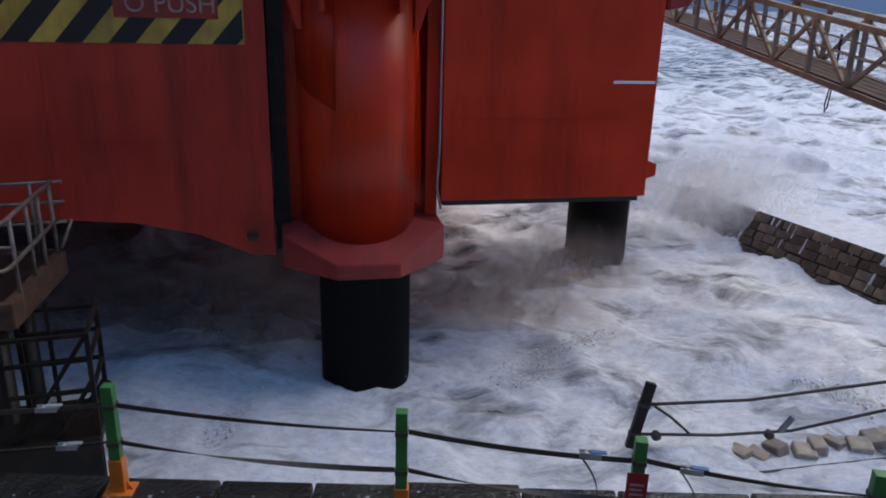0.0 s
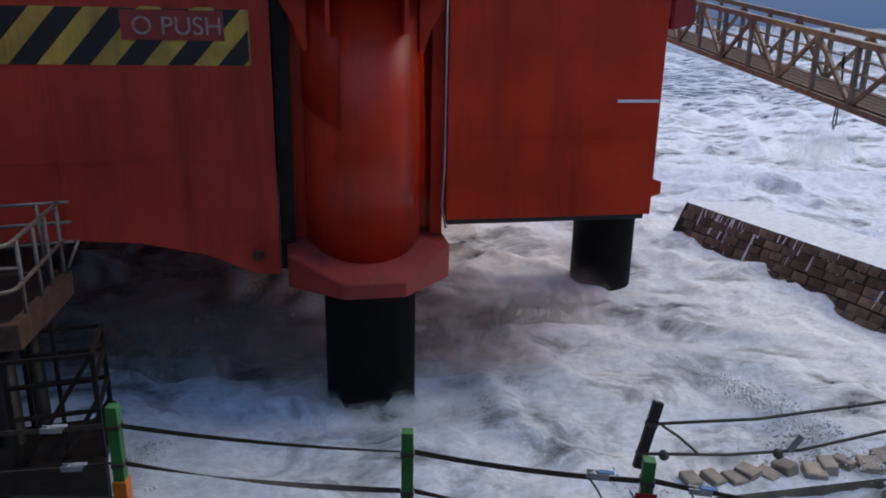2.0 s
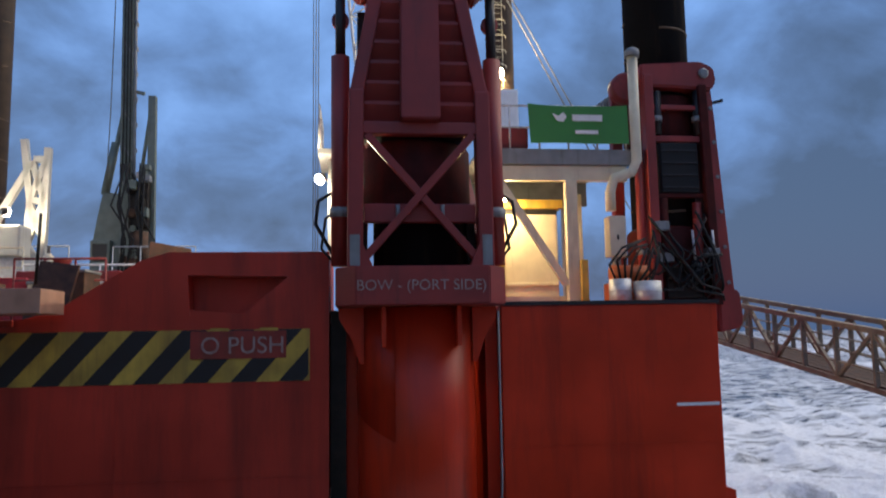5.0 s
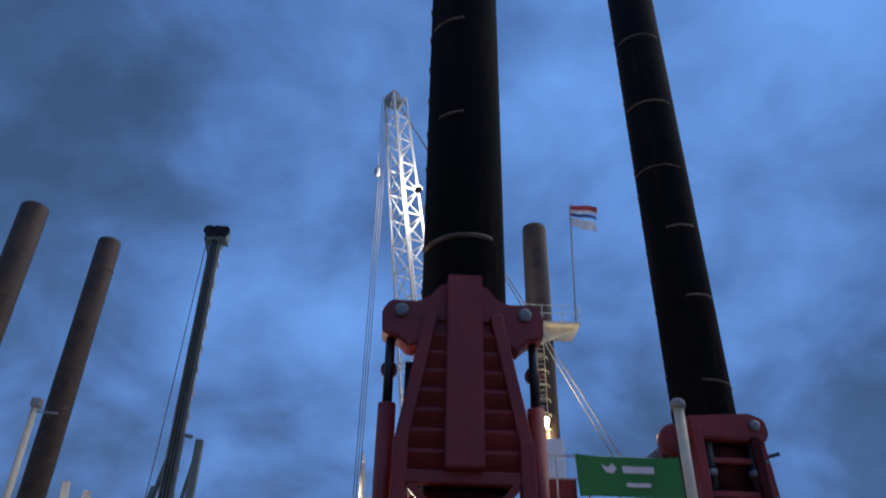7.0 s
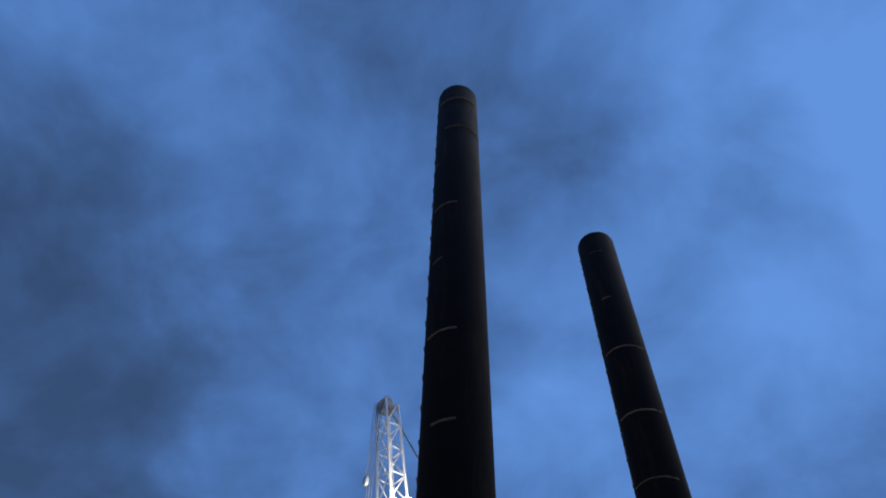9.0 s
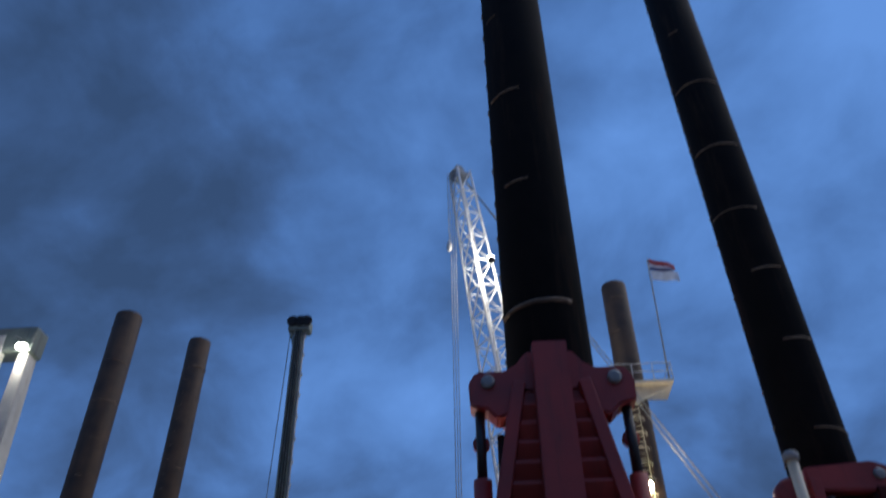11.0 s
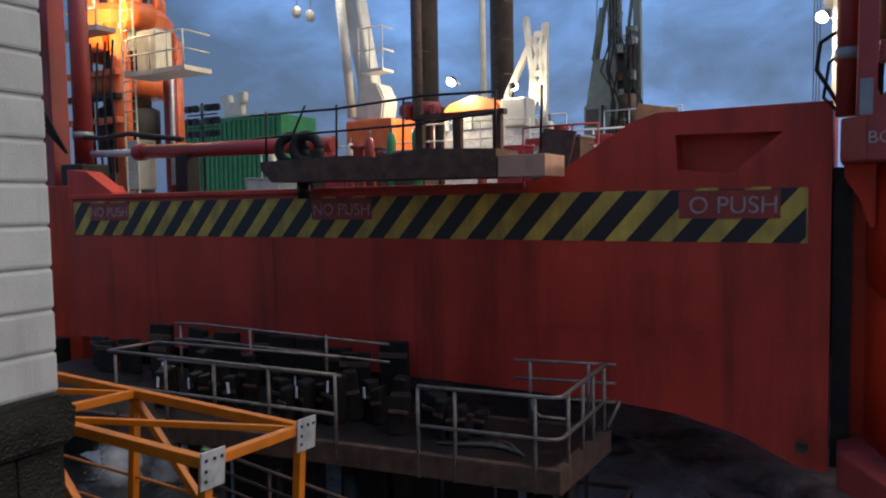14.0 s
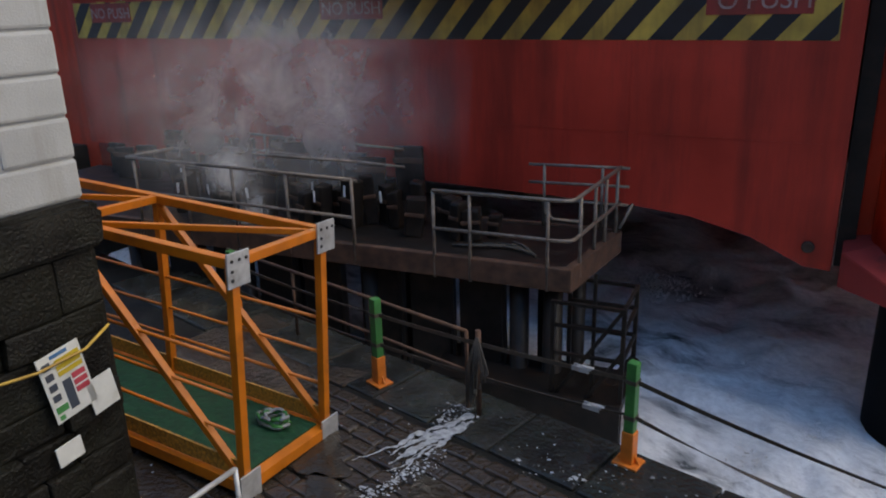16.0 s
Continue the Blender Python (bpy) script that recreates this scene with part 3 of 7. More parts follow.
# ---- jacking frames ----
def jacking_frame(m, label, title=""):
    """A leg's casing and lifting frame; the leg's axis is its z axis, its front looks to -y."""
    t = thing("jacking_tower", m, label, "jacking tower", "jacking towers")
    cas = part("casing", LA([(0.88, 0.9), (0.88, 4.76)], seg=40), HULL_RED, t, "glossy red cylinder casing")
    if title:
        bm = bmesh.new()
        plan_ = [(1.30, 1.0, 1.05), (1.29, -0.48, 1.05), (0.49, -1.30, 0.73), (-0.42, -1.30, 0.73), (-1.19, -0.61, 1.00), (-1.22, 1.0, 1.05)]
        low = [bm.verts.new((x_, y_, 0.51)) for x_, y_, z_ in plan_]
        top = [bm.verts.new((x_, y_, z_)) for x_, y_, z_ in plan_]
        hub = bm.verts.new((0, 0, 1.27))
        for i in range(6):
            j = (i + 1) % 6
            bm.faces.new((low[i], low[j], top[j], top[i]))
            bm.faces.new((top[i], top[j], hub))
        bm.faces.new(low[::-1])
        bmesh.ops.recalc_face_normals(bm, faces=bm.faces[:])
        bmesh.ops.bevel(bm, geom=bm.edges[:], offset=0.012, segments=2, affect="EDGES")
        part("foot_flange", bm, FRAME_RED, t)
        # doubler plate wrapped round the casing's port side, cut aslant below
        bm = bmesh.new()
        last = None
        for i in range(17):
            a_ = radians(165 + 80 * i / 16)
            foot_z = 3.42 - 0.55 * i / 16
            cur = [bm.verts.new((r_ * math.cos(a_), r_ * math.sin(a_), z_)) for r_, z_ in ((0.879, foot_z), (0.896, foot_z), (0.896, 4.72), (0.879, 4.72))]
            if last:
                for j in range(4):
                    bm.faces.new((last[j], last[(j + 1) % 4], cur[(j + 1) % 4], cur[j])).smooth = j == 1
            last = cur
        part("doubler_plate", bm, HULL_RED, cas)
    for s in (-1, 1):
        part("bracket", PR([(s * 0.80, 3.95), (s * 0.86, 3.95), (s * 0.98, 4.3), (s * 1.16, 4.6), (s * 1.16, 4.76), (s * 0.80, 4.76)], -0.45, -0.38), HULL_RED, cas)
        part("bracket", PR([(s * 0.50, 4.2), (s * 0.56, 4.2), (s * 0.56, 4.76), (s * 0.50, 4.76)], -1.0, -0.7), HULL_RED, cas)
    plan = [(-1.2, -1.0), (-0.92, -1.32), (0.92, -1.32), (1.2, -1.0), (1.2, 1.1), (-1.2, 1.1)]
    col = part("collar", PR(plan, 4.77, 5.30, axis="z", bevel=0.015), FRAME_RED, t, "red collar box under the lifting frame")
    if title:
        lettering("collar_lettering", title, 0.205, pose(-0.02, -1.327, 5.03), LETTER, col, 0.003)
    for s in (-1, 1):
        part("column", BM((s * 0.93, -1.0, 5.3), (s * 0.90, -1.0, 7.85), 0.25, 0.22, bevel=0.03), FRAME_RED, t)
        part("tapered_column", BM((s * 0.90, -1.0, 7.78), (s * 0.50, -1.0, 9.85), 0.22, 0.2, bevel=0.03), FRAME_RED, t)
        part("column_clevis", BM((s * 0.93, -1.12, 5.32), (s * 0.93, -1.12, 5.75), 0.05, 0.14), GREY, t)
        part("rear_column", BM((s * 0.92, 0.9, 5.3), (s * 0.55, 0.75, 10.1), 0.24, bevel=0.02), FRAME_RED, t)
        part("side_brace", BM((s * 0.93, -0.9, 5.45), (s * 0.86, 0.85, 7.3), 0.12), FRAME_RED, t)
        if title:
            part("side_plate", PR([(-0.9, 7.3), (0.85, 7.3), (0.7, 9.8), (-0.9, 9.8)], s * 0.70, s * 0.74, axis="x"), FRAME_RED, t)
        part("foot_gusset", PR([(s * 0.68, 5.3), (s * 1.02, 5.3), (s * 0.95, 5.72), (s * 0.86, 5.72)], -1.14, -1.0), FRAME_RED, t)
        cyl = part("lift_cylinder", TU([(s * 1.13, -0.7, 5.35), (s * 1.13, -0.7, 8.45)], 0.135, seg=16), FRAME_RED, t, "red hydraulic cylinder")
        part("piston_rod", TU([(s * 1.13, -0.7, 8.45), (s * 1.13, -0.7, 9.6)], 0.075, seg=14), BLACK, cyl, "dark oily piston rod")
        part("band", LA([(0.16, 0), (0.16, 0.14)], seg=16), GREY, cyl).matrix_basis = pose(s * 1.13, -0.7, 6.05)
        part("hose", TU([(s * 1.22, -0.5, 5.5), (s * 1.5, -0.45, 6.0), (s * 1.46, -0.4, 6.35), (s * 1.2, -0.45, 6.5)], 0.028, seg=7), RUBBER, cyl, "black hydraulic hose")
        part("hose", TU([(s * 1.2, -0.35, 5.4), (s * 1.42, -0.3, 5.65), (s * 1.36, -0.3, 6.1), (s * 1.18, -0.3, 6.25)], 0.022, seg=7), RUBBER, cyl, "black hydraulic hose")
        lug = part("head_lug", PR([(s * 0.5, 9.5), (s * 0.85, 9.32), (s * 1.02, 9.5), (s * 1.27, 9.55), (s * 1.29, 9.95), (s * 1.16, 10.14), (s * 0.7, 10.14), (s * 0.45, 10.3)], -0.92, -0.5, bevel=0.03), FRAME_RED, t)
        part("pin", LA([(0.11, 0), (0.11, 0.06), (0.07, 0.08)], seg=16), GREY, lug, "steel pin").matrix_basis = pose(s * 0.98, -0.92, 9.93, 90, 0, 0)
        part("lug_cheek", LA([(0.13, 0), (0.13, 0.1)], seg=18), FRAME_RED, lug).matrix_basis = pose(s * 1.13, -0.55, 9.05, 90, 0, 0)
    part("spine", PR([(-0.28, 7.38), (0.28, 7.38), (0.27, 10.44), (-0.27, 10.44)], -1.28, -1.0, bevel=0.02), FRAME_RED, t, "flat red spine plate")
    part("rib_panel", PR([(-0.80, 7.35), (0.80, 7.35), (0.44, 9.75), (-0.44, 9.75)], -0.93, -0.86), FRAME_RED, t)
    for k in range(7):
        z = 7.66 + k * 0.305
        w = 0.84 - max(0, z - 7.85) * 0.19
        part("rib", PR([(-0.93, z - 0.24), (-1.05, z - 0.02), (-1.05, z + 0.03), (-0.93, z + 0.05)], -w, w, axis="x"), FRAME_RED, t)
    part("head", PR([(-0.62, 9.75), (0.62, 9.75), (0.5, 10.25), (0.36, 10.42), (-0.36, 10.42), (-0.5, 10.25)], -0.98, -0.80, bevel=0.02), FRAME_RED, t)
    part("head_ring", LA([(0.80, 9.7), (0.86, 9.75), (0.86, 10.25), (0.80, 10.3)], seg=32), FRAME_RED, t)
    part("cross_beam", B(-0.95, 0.95, -1.1, -0.92, 7.20, 7.38, 0.02), FRAME_RED, t)
    part("cross_beam", B(-0.80, 0.80, -0.95, -0.82, 5.95, 6.22, 0.02), FRAME_RED, t)
    part("diagonal", BM((-0.80, -1.05, 5.42), (0.76, -1.05, 7.2), 0.11, bevel=0.01), FRAME_RED, t)
    part("diagonal", BM((0.80, -1.03, 5.42), (-0.76, -1.03, 7.2), 0.11, bevel=0.01), FRAME_RED, t)
    # shade inside the frame is painted into the drum's colour
    part("clamp_drum", LA([(0.80, 6.2), (0.86, 6.25), (0.86, 7.15), (0.80, 7.2)], seg=32), SHADED_RED, t)
    # dark block added to deepen the shade inside the frame
    part("power_pack", B(-0.5, 0.5, 0.86, 1.15, 5.35, 6.6, 0.04), DARK_STEEL, t, "added dark block deepening the shade inside the frame")
    part("rear_ladder", B(-0.2, 0.2, 0.95, 1.0, 6.6, 9.6), DARK_STEEL, t)
    # side boxes, likewise made up to darken the inside
    for s in (-1, 1):
        part("valve_block", B(s * 0.86 - 0.12, s * 0.86 + 0.12, -0.45, 0.45, 5.4, 6.1, 0.03), DARK_STEEL, t)
        part("guide_shoe", B(s * 0.80 - 0.08, s * 0.80 + 0.08, -0.4, 0.4, 7.4, 9.3, 0.02), DARK_STEEL, t)
    for s in (-0.32, 0.32):
        part("bolt", TU([(s, -0.97, 6.0), (s, -0.97, 6.2)], 0.03, seg=8), GREY, t)
    return t


jacking_frame(BARGE @ pose(-0.09, 0.2, 0), "red jacking frame with cross bracing on the bow leg", "BOW - (PORT SIDE)")


def open_jacking_tower(m, label):
    """A lifting frame seen from its open side: red columns round the bare leg, clamps, rams and a tangle of hoses."""
    t = thing("jacking_tower", m, label, "jacking tower", "jacking towers")
    part("casing", LA([(0.88, 0.9), (0.88, 4.70)], seg=40), HULL_RED, t)
    part("base_box", PR([(-1.15, -1.0), (1.24, -1.0), (1.30, -0.8), (1.30, 1.1), (-1.15, 1.1)], 4.55, 5.02, axis="z", bevel=0.02), FRAME_RED, t)
    part("toe_box", PR([(0.72, 4.30), (1.22, 4.40), (1.28, 4.6), (1.22, 5.2), (0.85, 5.3), (0.72, 5.2)], -1.08, -0.5, bevel=0.04), FRAME_RED, t)
    part("port_column", BM((-0.66, -0.98, 4.9), (-0.68, -0.98, 10.1), 0.30, 0.22, bevel=0.03), FRAME_RED, t)
    part("port_rear_column", BM((-1.0, 0.3, 4.9), (-0.95, 0.3, 10.0), 0.26, bevel=0.03), FRAME_RED, t)
    # darker red here paints in the shaded side of the tower
    part("starboard_column", BM((0.72, -0.98, 4.9), (0.60, -0.98, 9.9), 0.24, 0.2, bevel=0.03), SHADED_RED, t)
    side = part("side_plate", PR([(0.90, 4.95), (1.22, 4.9), (1.06, 7.4), (0.96, 9.2), (0.88, 10.2), (0.66, 10.3), (0.72, 9.2), (0.82, 7.4)], -0.9, 0.9, bevel=0.03), FRAME_RED, t, "tall tapering red side plate")
    for k in range(6):
        part("bolt", LA([(0.045, 0), (0.045, 0.03)], seg=10), GREY, side).matrix_basis = pose(1.06 - 0.04 * k, -0.9, 5.4 + 0.8 * k, 90, 0, 0)
    head = part("head_box", PR([(-0.82, 9.86), (0.86, 9.80), (0.98, 10.0), (0.93, 10.32), (0.62, 10.46), (-0.82, 10.36)], -1.05, -0.5, bevel=0.04), FRAME_RED, t)
    part("pin", LA([(0.12, 0), (0.12, 0.05), (0.07, 0.07)], seg=16), GREY, head).matrix_basis = pose(0.66, -1.05, 10.16, 90, 0, 0)
    part("head_lug", LA([(0.30, 0), (0.36, 0.05), (0.36, 0.3), (0.30, 0.35)], seg=18), FRAME_RED, head).matrix_basis = pose(-1.0, -0.3, 9.95, 90, 0, 0)
    for k in range(5):
        part("cooling_fin", B(-1.62 + 0.07 * k, -1.58 + 0.07 * k, -0.3, 0.2, 9.2 + 0.05 * k, 9.62 + 0.05 * k), GREY, head)
    part("stub_bracket", BM((0.95, -0.8, 9.55), (1.22, -0.8, 9.62), 0.07), DARK_STEEL, head)
    for z, w in ((9.32, 0.12), (8.58, 0.14), (7.30, 0.10)):
        part("cross_beam", B(-0.55, 0.55, -0.99, -0.86, z, z + w, 0.02), FRAME_RED if z > 8 else SHADED_RED, t)
    part("clamp_panel", B(-0.42, 0.46, -1.0, -0.80, 7.42, 8.56, 0.03), RUBBER, t, "black clamp panel across the leg")
    for k in range(4):
        part("clamp_rib", B(-0.40, 0.44, -1.03, -1.0, 7.52 + 0.28 * k, 7.56 + 0.28 * k), BLACK, t)
    part("gripper_ring", LA([(0.76, 5.0), (0.86, 5.1), (0.86, 6.6), (0.76, 6.7)], seg=28), SHADED_RED, t)
    part("upper_ring", LA([(0.76, 8.7), (0.84, 8.75), (0.84, 9.7), (0.76, 9.75)], seg=28), SHADED_RED, t)
    for x_, z0, z1, mt in ((0.52, 8.75, 9.78, BLACK), (-0.44, 8.75, 9.75, BLACK), (0.38, 5.1, 7.2, FRAME_RED), (-0.40, 5.3, 7.3, SHADED_RED), (-0.92, 5.0, 8.4, FRAME_RED)):
        ram = part("ram", TU([(x_, -0.92, z0), (x_ + 0.02, -0.92, z1)], 0.10, seg=14), mt, t)
        part("band", LA([(0.125, 0), (0.125, 0.12)], seg=14), GREY, ram).matrix_basis = pose(x_, -0.92, z0 + 0.3 * (z1 - z0))
    part("oil_tank", B(-0.45, 0.40, -1.08, -0.85, 5.05, 5.75, 0.04), DARK_STEEL, t, "dark oily hydraulic tank")
    for x_, z_ in ((-0.52, 6.55), (-0.45, 5.85), (0.62, 5.95)):
        part("valve_block", B(x_ - 0.16, x_ + 0.16, -1.16, -0.98, z_, z_ + 0.2, 0.02), GREY, t)
    for x_ in (0.66, 0.20):
        part("pale_rod", TU([(x_, -1.12, 5.9), (x_ - 0.03, -1.12, 6.55)], 0.03, seg=8), GALV, t)
    rh = random.Random(31)
    for k in range(26):
        x0, x1 = rh.uniform(-0.95, 0.9), rh.uniform(-0.95, 0.9)
        z0, z1 = rh.uniform(4.95, 5.6), rh.uniform(5.6, 7.0)
        mid_ = ((x0 + x1) / 2 + rh.uniform(-0.25, 0.25), -1.18 - rh.uniform(0, 0.16), (z0 + z1) / 2 + rh.uniform(-0.35, 0.2))
        part("hose", TU([(x0, -1.02, z0), (x0 + rh.uniform(-0.1, 0.1), -1.14, z0 + 0.15), mid_, (x1, -1.14, z1 - 0.1), (x1, -1.02, z1)], rh.uniform(0.018, 0.034), seg=6), RUBBER, t)
    return t


open_jacking_tower(BARGE @ pose(6.23, 5.46, 0), "dark red jacking frame hung with hoses on the starboard leg")
jacking_frame(pose(0.1, 38.8, 0.1, 0, 0, 11.5 + 90), "far red jacking frame on the starboard quarter leg")
jacking_frame(pose(-27.4, 30.5, -0.6, 0, 0, 11.5 - 90), "far red jacking frame at the port side")
jacking_frame(pose(-28.3, 38.8, -0.6, 0, 0, 11.5 - 90), "far red jacking frame at the port quarter")

# a wall added to close the basin and stop light reaching under the hull
basin_blocker = tagged(link("quay_wall", box(box(bmesh.new(), -20.4, -19.0, 7, 44, -6, 1.15), -19.0, -4, 42.6, 44, -6, 1.15), STONE_DARK), "dark stone wall added to keep light from under the hull", "quay wall", kind="structure")


# ---- lamps of the barge ----
WARM_GLOW = glow("warm_lamp_glass", (1.0, 0.86, 0.58), 90)
COOL_GLOW = glow("cool_lamp_glass", (1.0, 0.97, 0.90), 120)


def flood(u, v, z, target, watts, warm=True, size=0.14, label="lit floodlight on a bracket", radius=0.12):
    """A floodlight: housing, bright glass and its light."""
    p = BARGE @ Vector((u, v, z))
    tg = BARGE @ Vector(target)
    t = thing("floodlight", look(p, tg), label, "floodlight", "deck floodlights")
    part("housing", LA([(size * 0.95, 0.018), (size * 0.98, 0.06), (size * 0.6, 0.16)], seg=20), BLACK, t)
    part("glass", LA([(size * 0.2, -size * 0.62), (size * 0.6, -size * 0.5), (size * 0.92, -size * 0.2), (size, 0.018)], seg=20), WARM_GLOW if warm else COOL_GLOW, t, "glowing lamp glass")
    part("bracket", TU([(0, 0, 0.14), (0, -0.16, 0.2), (0, -0.3, 0.2)], 0.02, seg=6), GREY, t)
    la = new("flood_beam", bpy.data.lights.new("flood_beam", "POINT"))
    la.data.energy, la.data.shadow_soft_size = watts, radius
    la.data.color = (1.0, 0.80, 0.48) if warm else (1.0, 0.93, 0.78)
    la.matrix_world = Matrix.Translation(p + (tg - p).normalized() * (0.2 + size))
    return t


flood(-1.64, 2.0, 7.13, (-5, -2, 3), 170, False, 0.09)
flood(6.3, 24.9, 17.5, (4, 12, 5), 900, True, 0.3)
flood(2.35, 4.9, 7.35, (3, 6, 5), 75, True, 0.10, "warm lamp under the steel deck frame")
flood(-11.6, 8.2, 7.85, (-13, 5, 4), 150, False, 0.13)
flood(-9.75, 8.6, 7.6, (-9, 11, 7), 30, False, 0.11)
flood(-15.3, 7.6, 16.3, (-15, 9, 8), 12, False, 0.16)
flood(-16.2, 7.4, 12.2, (-14.6, 8.4, 10), 8, False, 0.28)
flood(-21.2, 3.22, 10.72, (-22.5, 5, 8), 220, True, 0.16)
flood(-0.6, 20.6, 28.5, (-1.2, 22.2, 31), 700, False, 0.22, "bright lamp on the far crane boom")


# ---- deck furniture: helpers ----
def railing(m, length, label, posts=4, height=1.0, material=None, mids=1, name="guard_rail", r=0.022, group="guard rails"):
    """A straight tube rail along x from the origin."""
    material = material or RAIL
    t = thing(name, m, label, "railing", group)
    for k in range(posts):
        x_ = length * k / (posts - 1)
        part("post", TU([(x_, 0, 0), (x_, 0, height)], r, seg=8), material, t)
    part("top_rail", TU([(0, 0, height), (length, 0, height)], r * 1.05, seg=8), material, t)
    for k in range(mids):
        h = height * (k + 1) / (mids + 1)
        part("mid_rail", TU([(0, 0, h), (length, 0, h)], r * 0.9, seg=8), material, t)
    return t


def ladder(m, height, width, label, material):
    t = thing("ladder", m, label, "ladder")
    for s in (0, width):
        part("stile", BM((s, 0, 0), (s, 0, height), 0.05, 0.03), material, t)
    z = 0.15
    while z < height:
        part("rung", TU([(0, 0, z), (width, 0, z)], 0.016, seg=6), material, t)
        z += 0.3
    return t


def lattice(name, m, length, w0, w1, bays, material, label, category, r=0.05, brace=0.03, taper_tail=True):
    """A four-chord lattice boom along z, square in section."""
    t = thing(name, m, label, category)
    cs = ((-1, -1), (1, -1), (1, 1), (-1, 1))
    wid = lambda k: (w0 + (w1 - w0) * k / bays) / 2
    for a, b in cs:
        part("chord", TU([(a * wid(k), b * wid(k), length * k / bays) for k in range(bays + 1)], r, seg=8), material, t)
    for k in range(bays):
        for i in range(4):
            (a, b), (c, d) = cs[i], cs[(i + 1) % 4]
            p = (a * wid(k), b * wid(k), length * k / bays)
            q = (c * wid(k + 1), d * wid(k + 1), length * (k + 1) / bays)
            p2 = (c * wid(k), d * wid(k), length * k / bays)
            part("brace", TU([p, q], brace, seg=6), material, t)
            part("brace", TU([p, p2], brace, seg=6), material, t)
    return t


# ---- steel frame, cabin and banner between the two jacking frames ----
frm = thing("deck_gantry", BARGE, "grey steel frame platform lit yellow from beneath", "steel frame")
part("main_beam", B(1.6, 4.95, 4.0, 4.18, 7.92, 8.26, 0.01), GREY, frm)
part("lower_beam", B(1.6, 4.85, 4.05, 4.2, 7.58, 7.90, 0.01), CREAM, frm)
part("rear_beam", B(1.6, 4.95, 7.2, 7.4, 7.58, 8.2, 0.01), GREY, frm)
part("platform", B(1.6, 4.95, 4.18, 7.2, 8.16, 8.24), GREY, frm)
part("yellow_post", B(3.66, 3.80, 3.72, 3.86, 4.80, 5.85, 0.01), YELLOW, frm)
for x, y in ((3.46, 4.0), (1.7, 4.0), (4.05, 5.6), (4.3, 7.2)):
    part("column", B(x, x + 0.25, y, y + 0.2, 4.66, 7.58, 0.01), CREAM, frm)
part("brace", BM((2.05, 4.1, 7.55), (3.45, 4.1, 5.35), 0.12, 0.16), CREAM, frm)
part("sill_beam", B(1.9, 3.6, 4.3, 4.45, 4.9, 5.12), CREAM, frm)
cab = thing("deck_cabin", BARGE, "cream sheeted cabin glowing in warm lamplight", "cabin")
part("body", B(2.42, 3.70, 5.6, 7.0, 4.66, 7.10, 0.04), CREAM, cab)
part("sheet_fold", B(2.44, 3.68, 5.55, 5.6, 5.42, 5.50, 0.02), CREAM, cab)
part("roof_edge", B(2.0, 3.8, 5.45, 7.05, 7.22, 7.42, 0.01), YELLOW, cab)
# black box painted in as the dark of the gap under the eaves
part("eave_gap", B(2.4, 3.7, 5.62, 6.9, 7.10, 7.22), BLACK, cab)
part("back_panel", B(1.72, 2.40, 6.2, 6.3, 4.66, 7.3), YELLOW, cab, "yellow lit panel beside the cabin")
part("door_frame", B(2.22, 2.40, 5.50, 5.6, 4.7, 7.2), YELLOW, cab)
part("door_frame", B(1.98, 2.06, 5.50, 5.6, 4.7, 7.2), YELLOW, cab)
railing(at_barge(1.65, 4.05, 8.26), 3.2, "thin galvanised rail on the steel frame", 6, 0.95, GALV)
part_red = thing("red_pipe", BARGE, "red painted beam lying along the platform", "beam")
part("beam", B(1.75, 2.75, 4.3, 4.5, 8.35, 8.80, 0.03), FRAME_RED, part_red)


def cloth_banner():
    """A slightly sagging sheet, with its mark as plain pale shapes."""
    t = thing("banner", BARGE, "green cloth banner with a plain white mark, tied to a rail", "banner")
    bm = bmesh.new()
    n = 16
    rows = []
    for side in (0, 1):
        for j in range(7):
            row = []
            for i in range(n + 1):
                u, w = i / n, j / 6
                x_ = 2.66 + 2.2 * u + 0.05 * w * (1 - u)
                z_ = 9.22 - 0.86 * w - 0.05 * math.sin(math.pi * u) * (1 - w)
                y_ = 3.90 + 0.025 * math.sin(9 * u + 2 * w) + side * 0.006
                row.append(bm.verts.new((x_, y_, z_)))
            rows.append(row)
    for s in (0, 7):
        for j in range(6):
            for i in range(n):
                q = (rows[s + j][i], rows[s + j + 1][i], rows[s + j + 1][i + 1], rows[s + j][i + 1])
                bm.faces.new(q if s == 0 else q[::-1]).smooth = True
    cloth = part("cloth", bm, BANNER, t)
    part("mark_bar", B(3.62, 4.28, 3.862, 3.868, 8.84, 8.98, 0.002), WHITE, cloth)
    part("mark_bar", B(3.68, 4.18, 3.862, 3.868, 8.56, 8.64, 0.002), WHITE, cloth)
    part("mark_wing", PR([(3.18, 9.0), (3.32, 8.95), (3.42, 9.03), (3.50, 8.93), (3.42, 8.82), (3.28, 8.84)], 3.862, 3.868), WHITE, cloth)
    return t


cloth_banner()
stack = thing("exhaust_pipe", BARGE, "pale steel vent pipe with a cranked elbow", "pipe")
part("pipe", TU([(5.02, 3.9, 10.38), (5.02, 3.9, 8.0), (4.9, 3.9, 7.75), (4.5, 3.9, 7.6), (4.4, 3.9, 7.3), (4.4, 3.9, 6.9)], 0.11, seg=14), CREAM, stack)
part("cap", LA([(0.16, 0), (0.16, 0.14), (0.1, 0.2)], seg=14), GREY, stack).matrix_basis = pose(5.02, 3.9, 10.3)
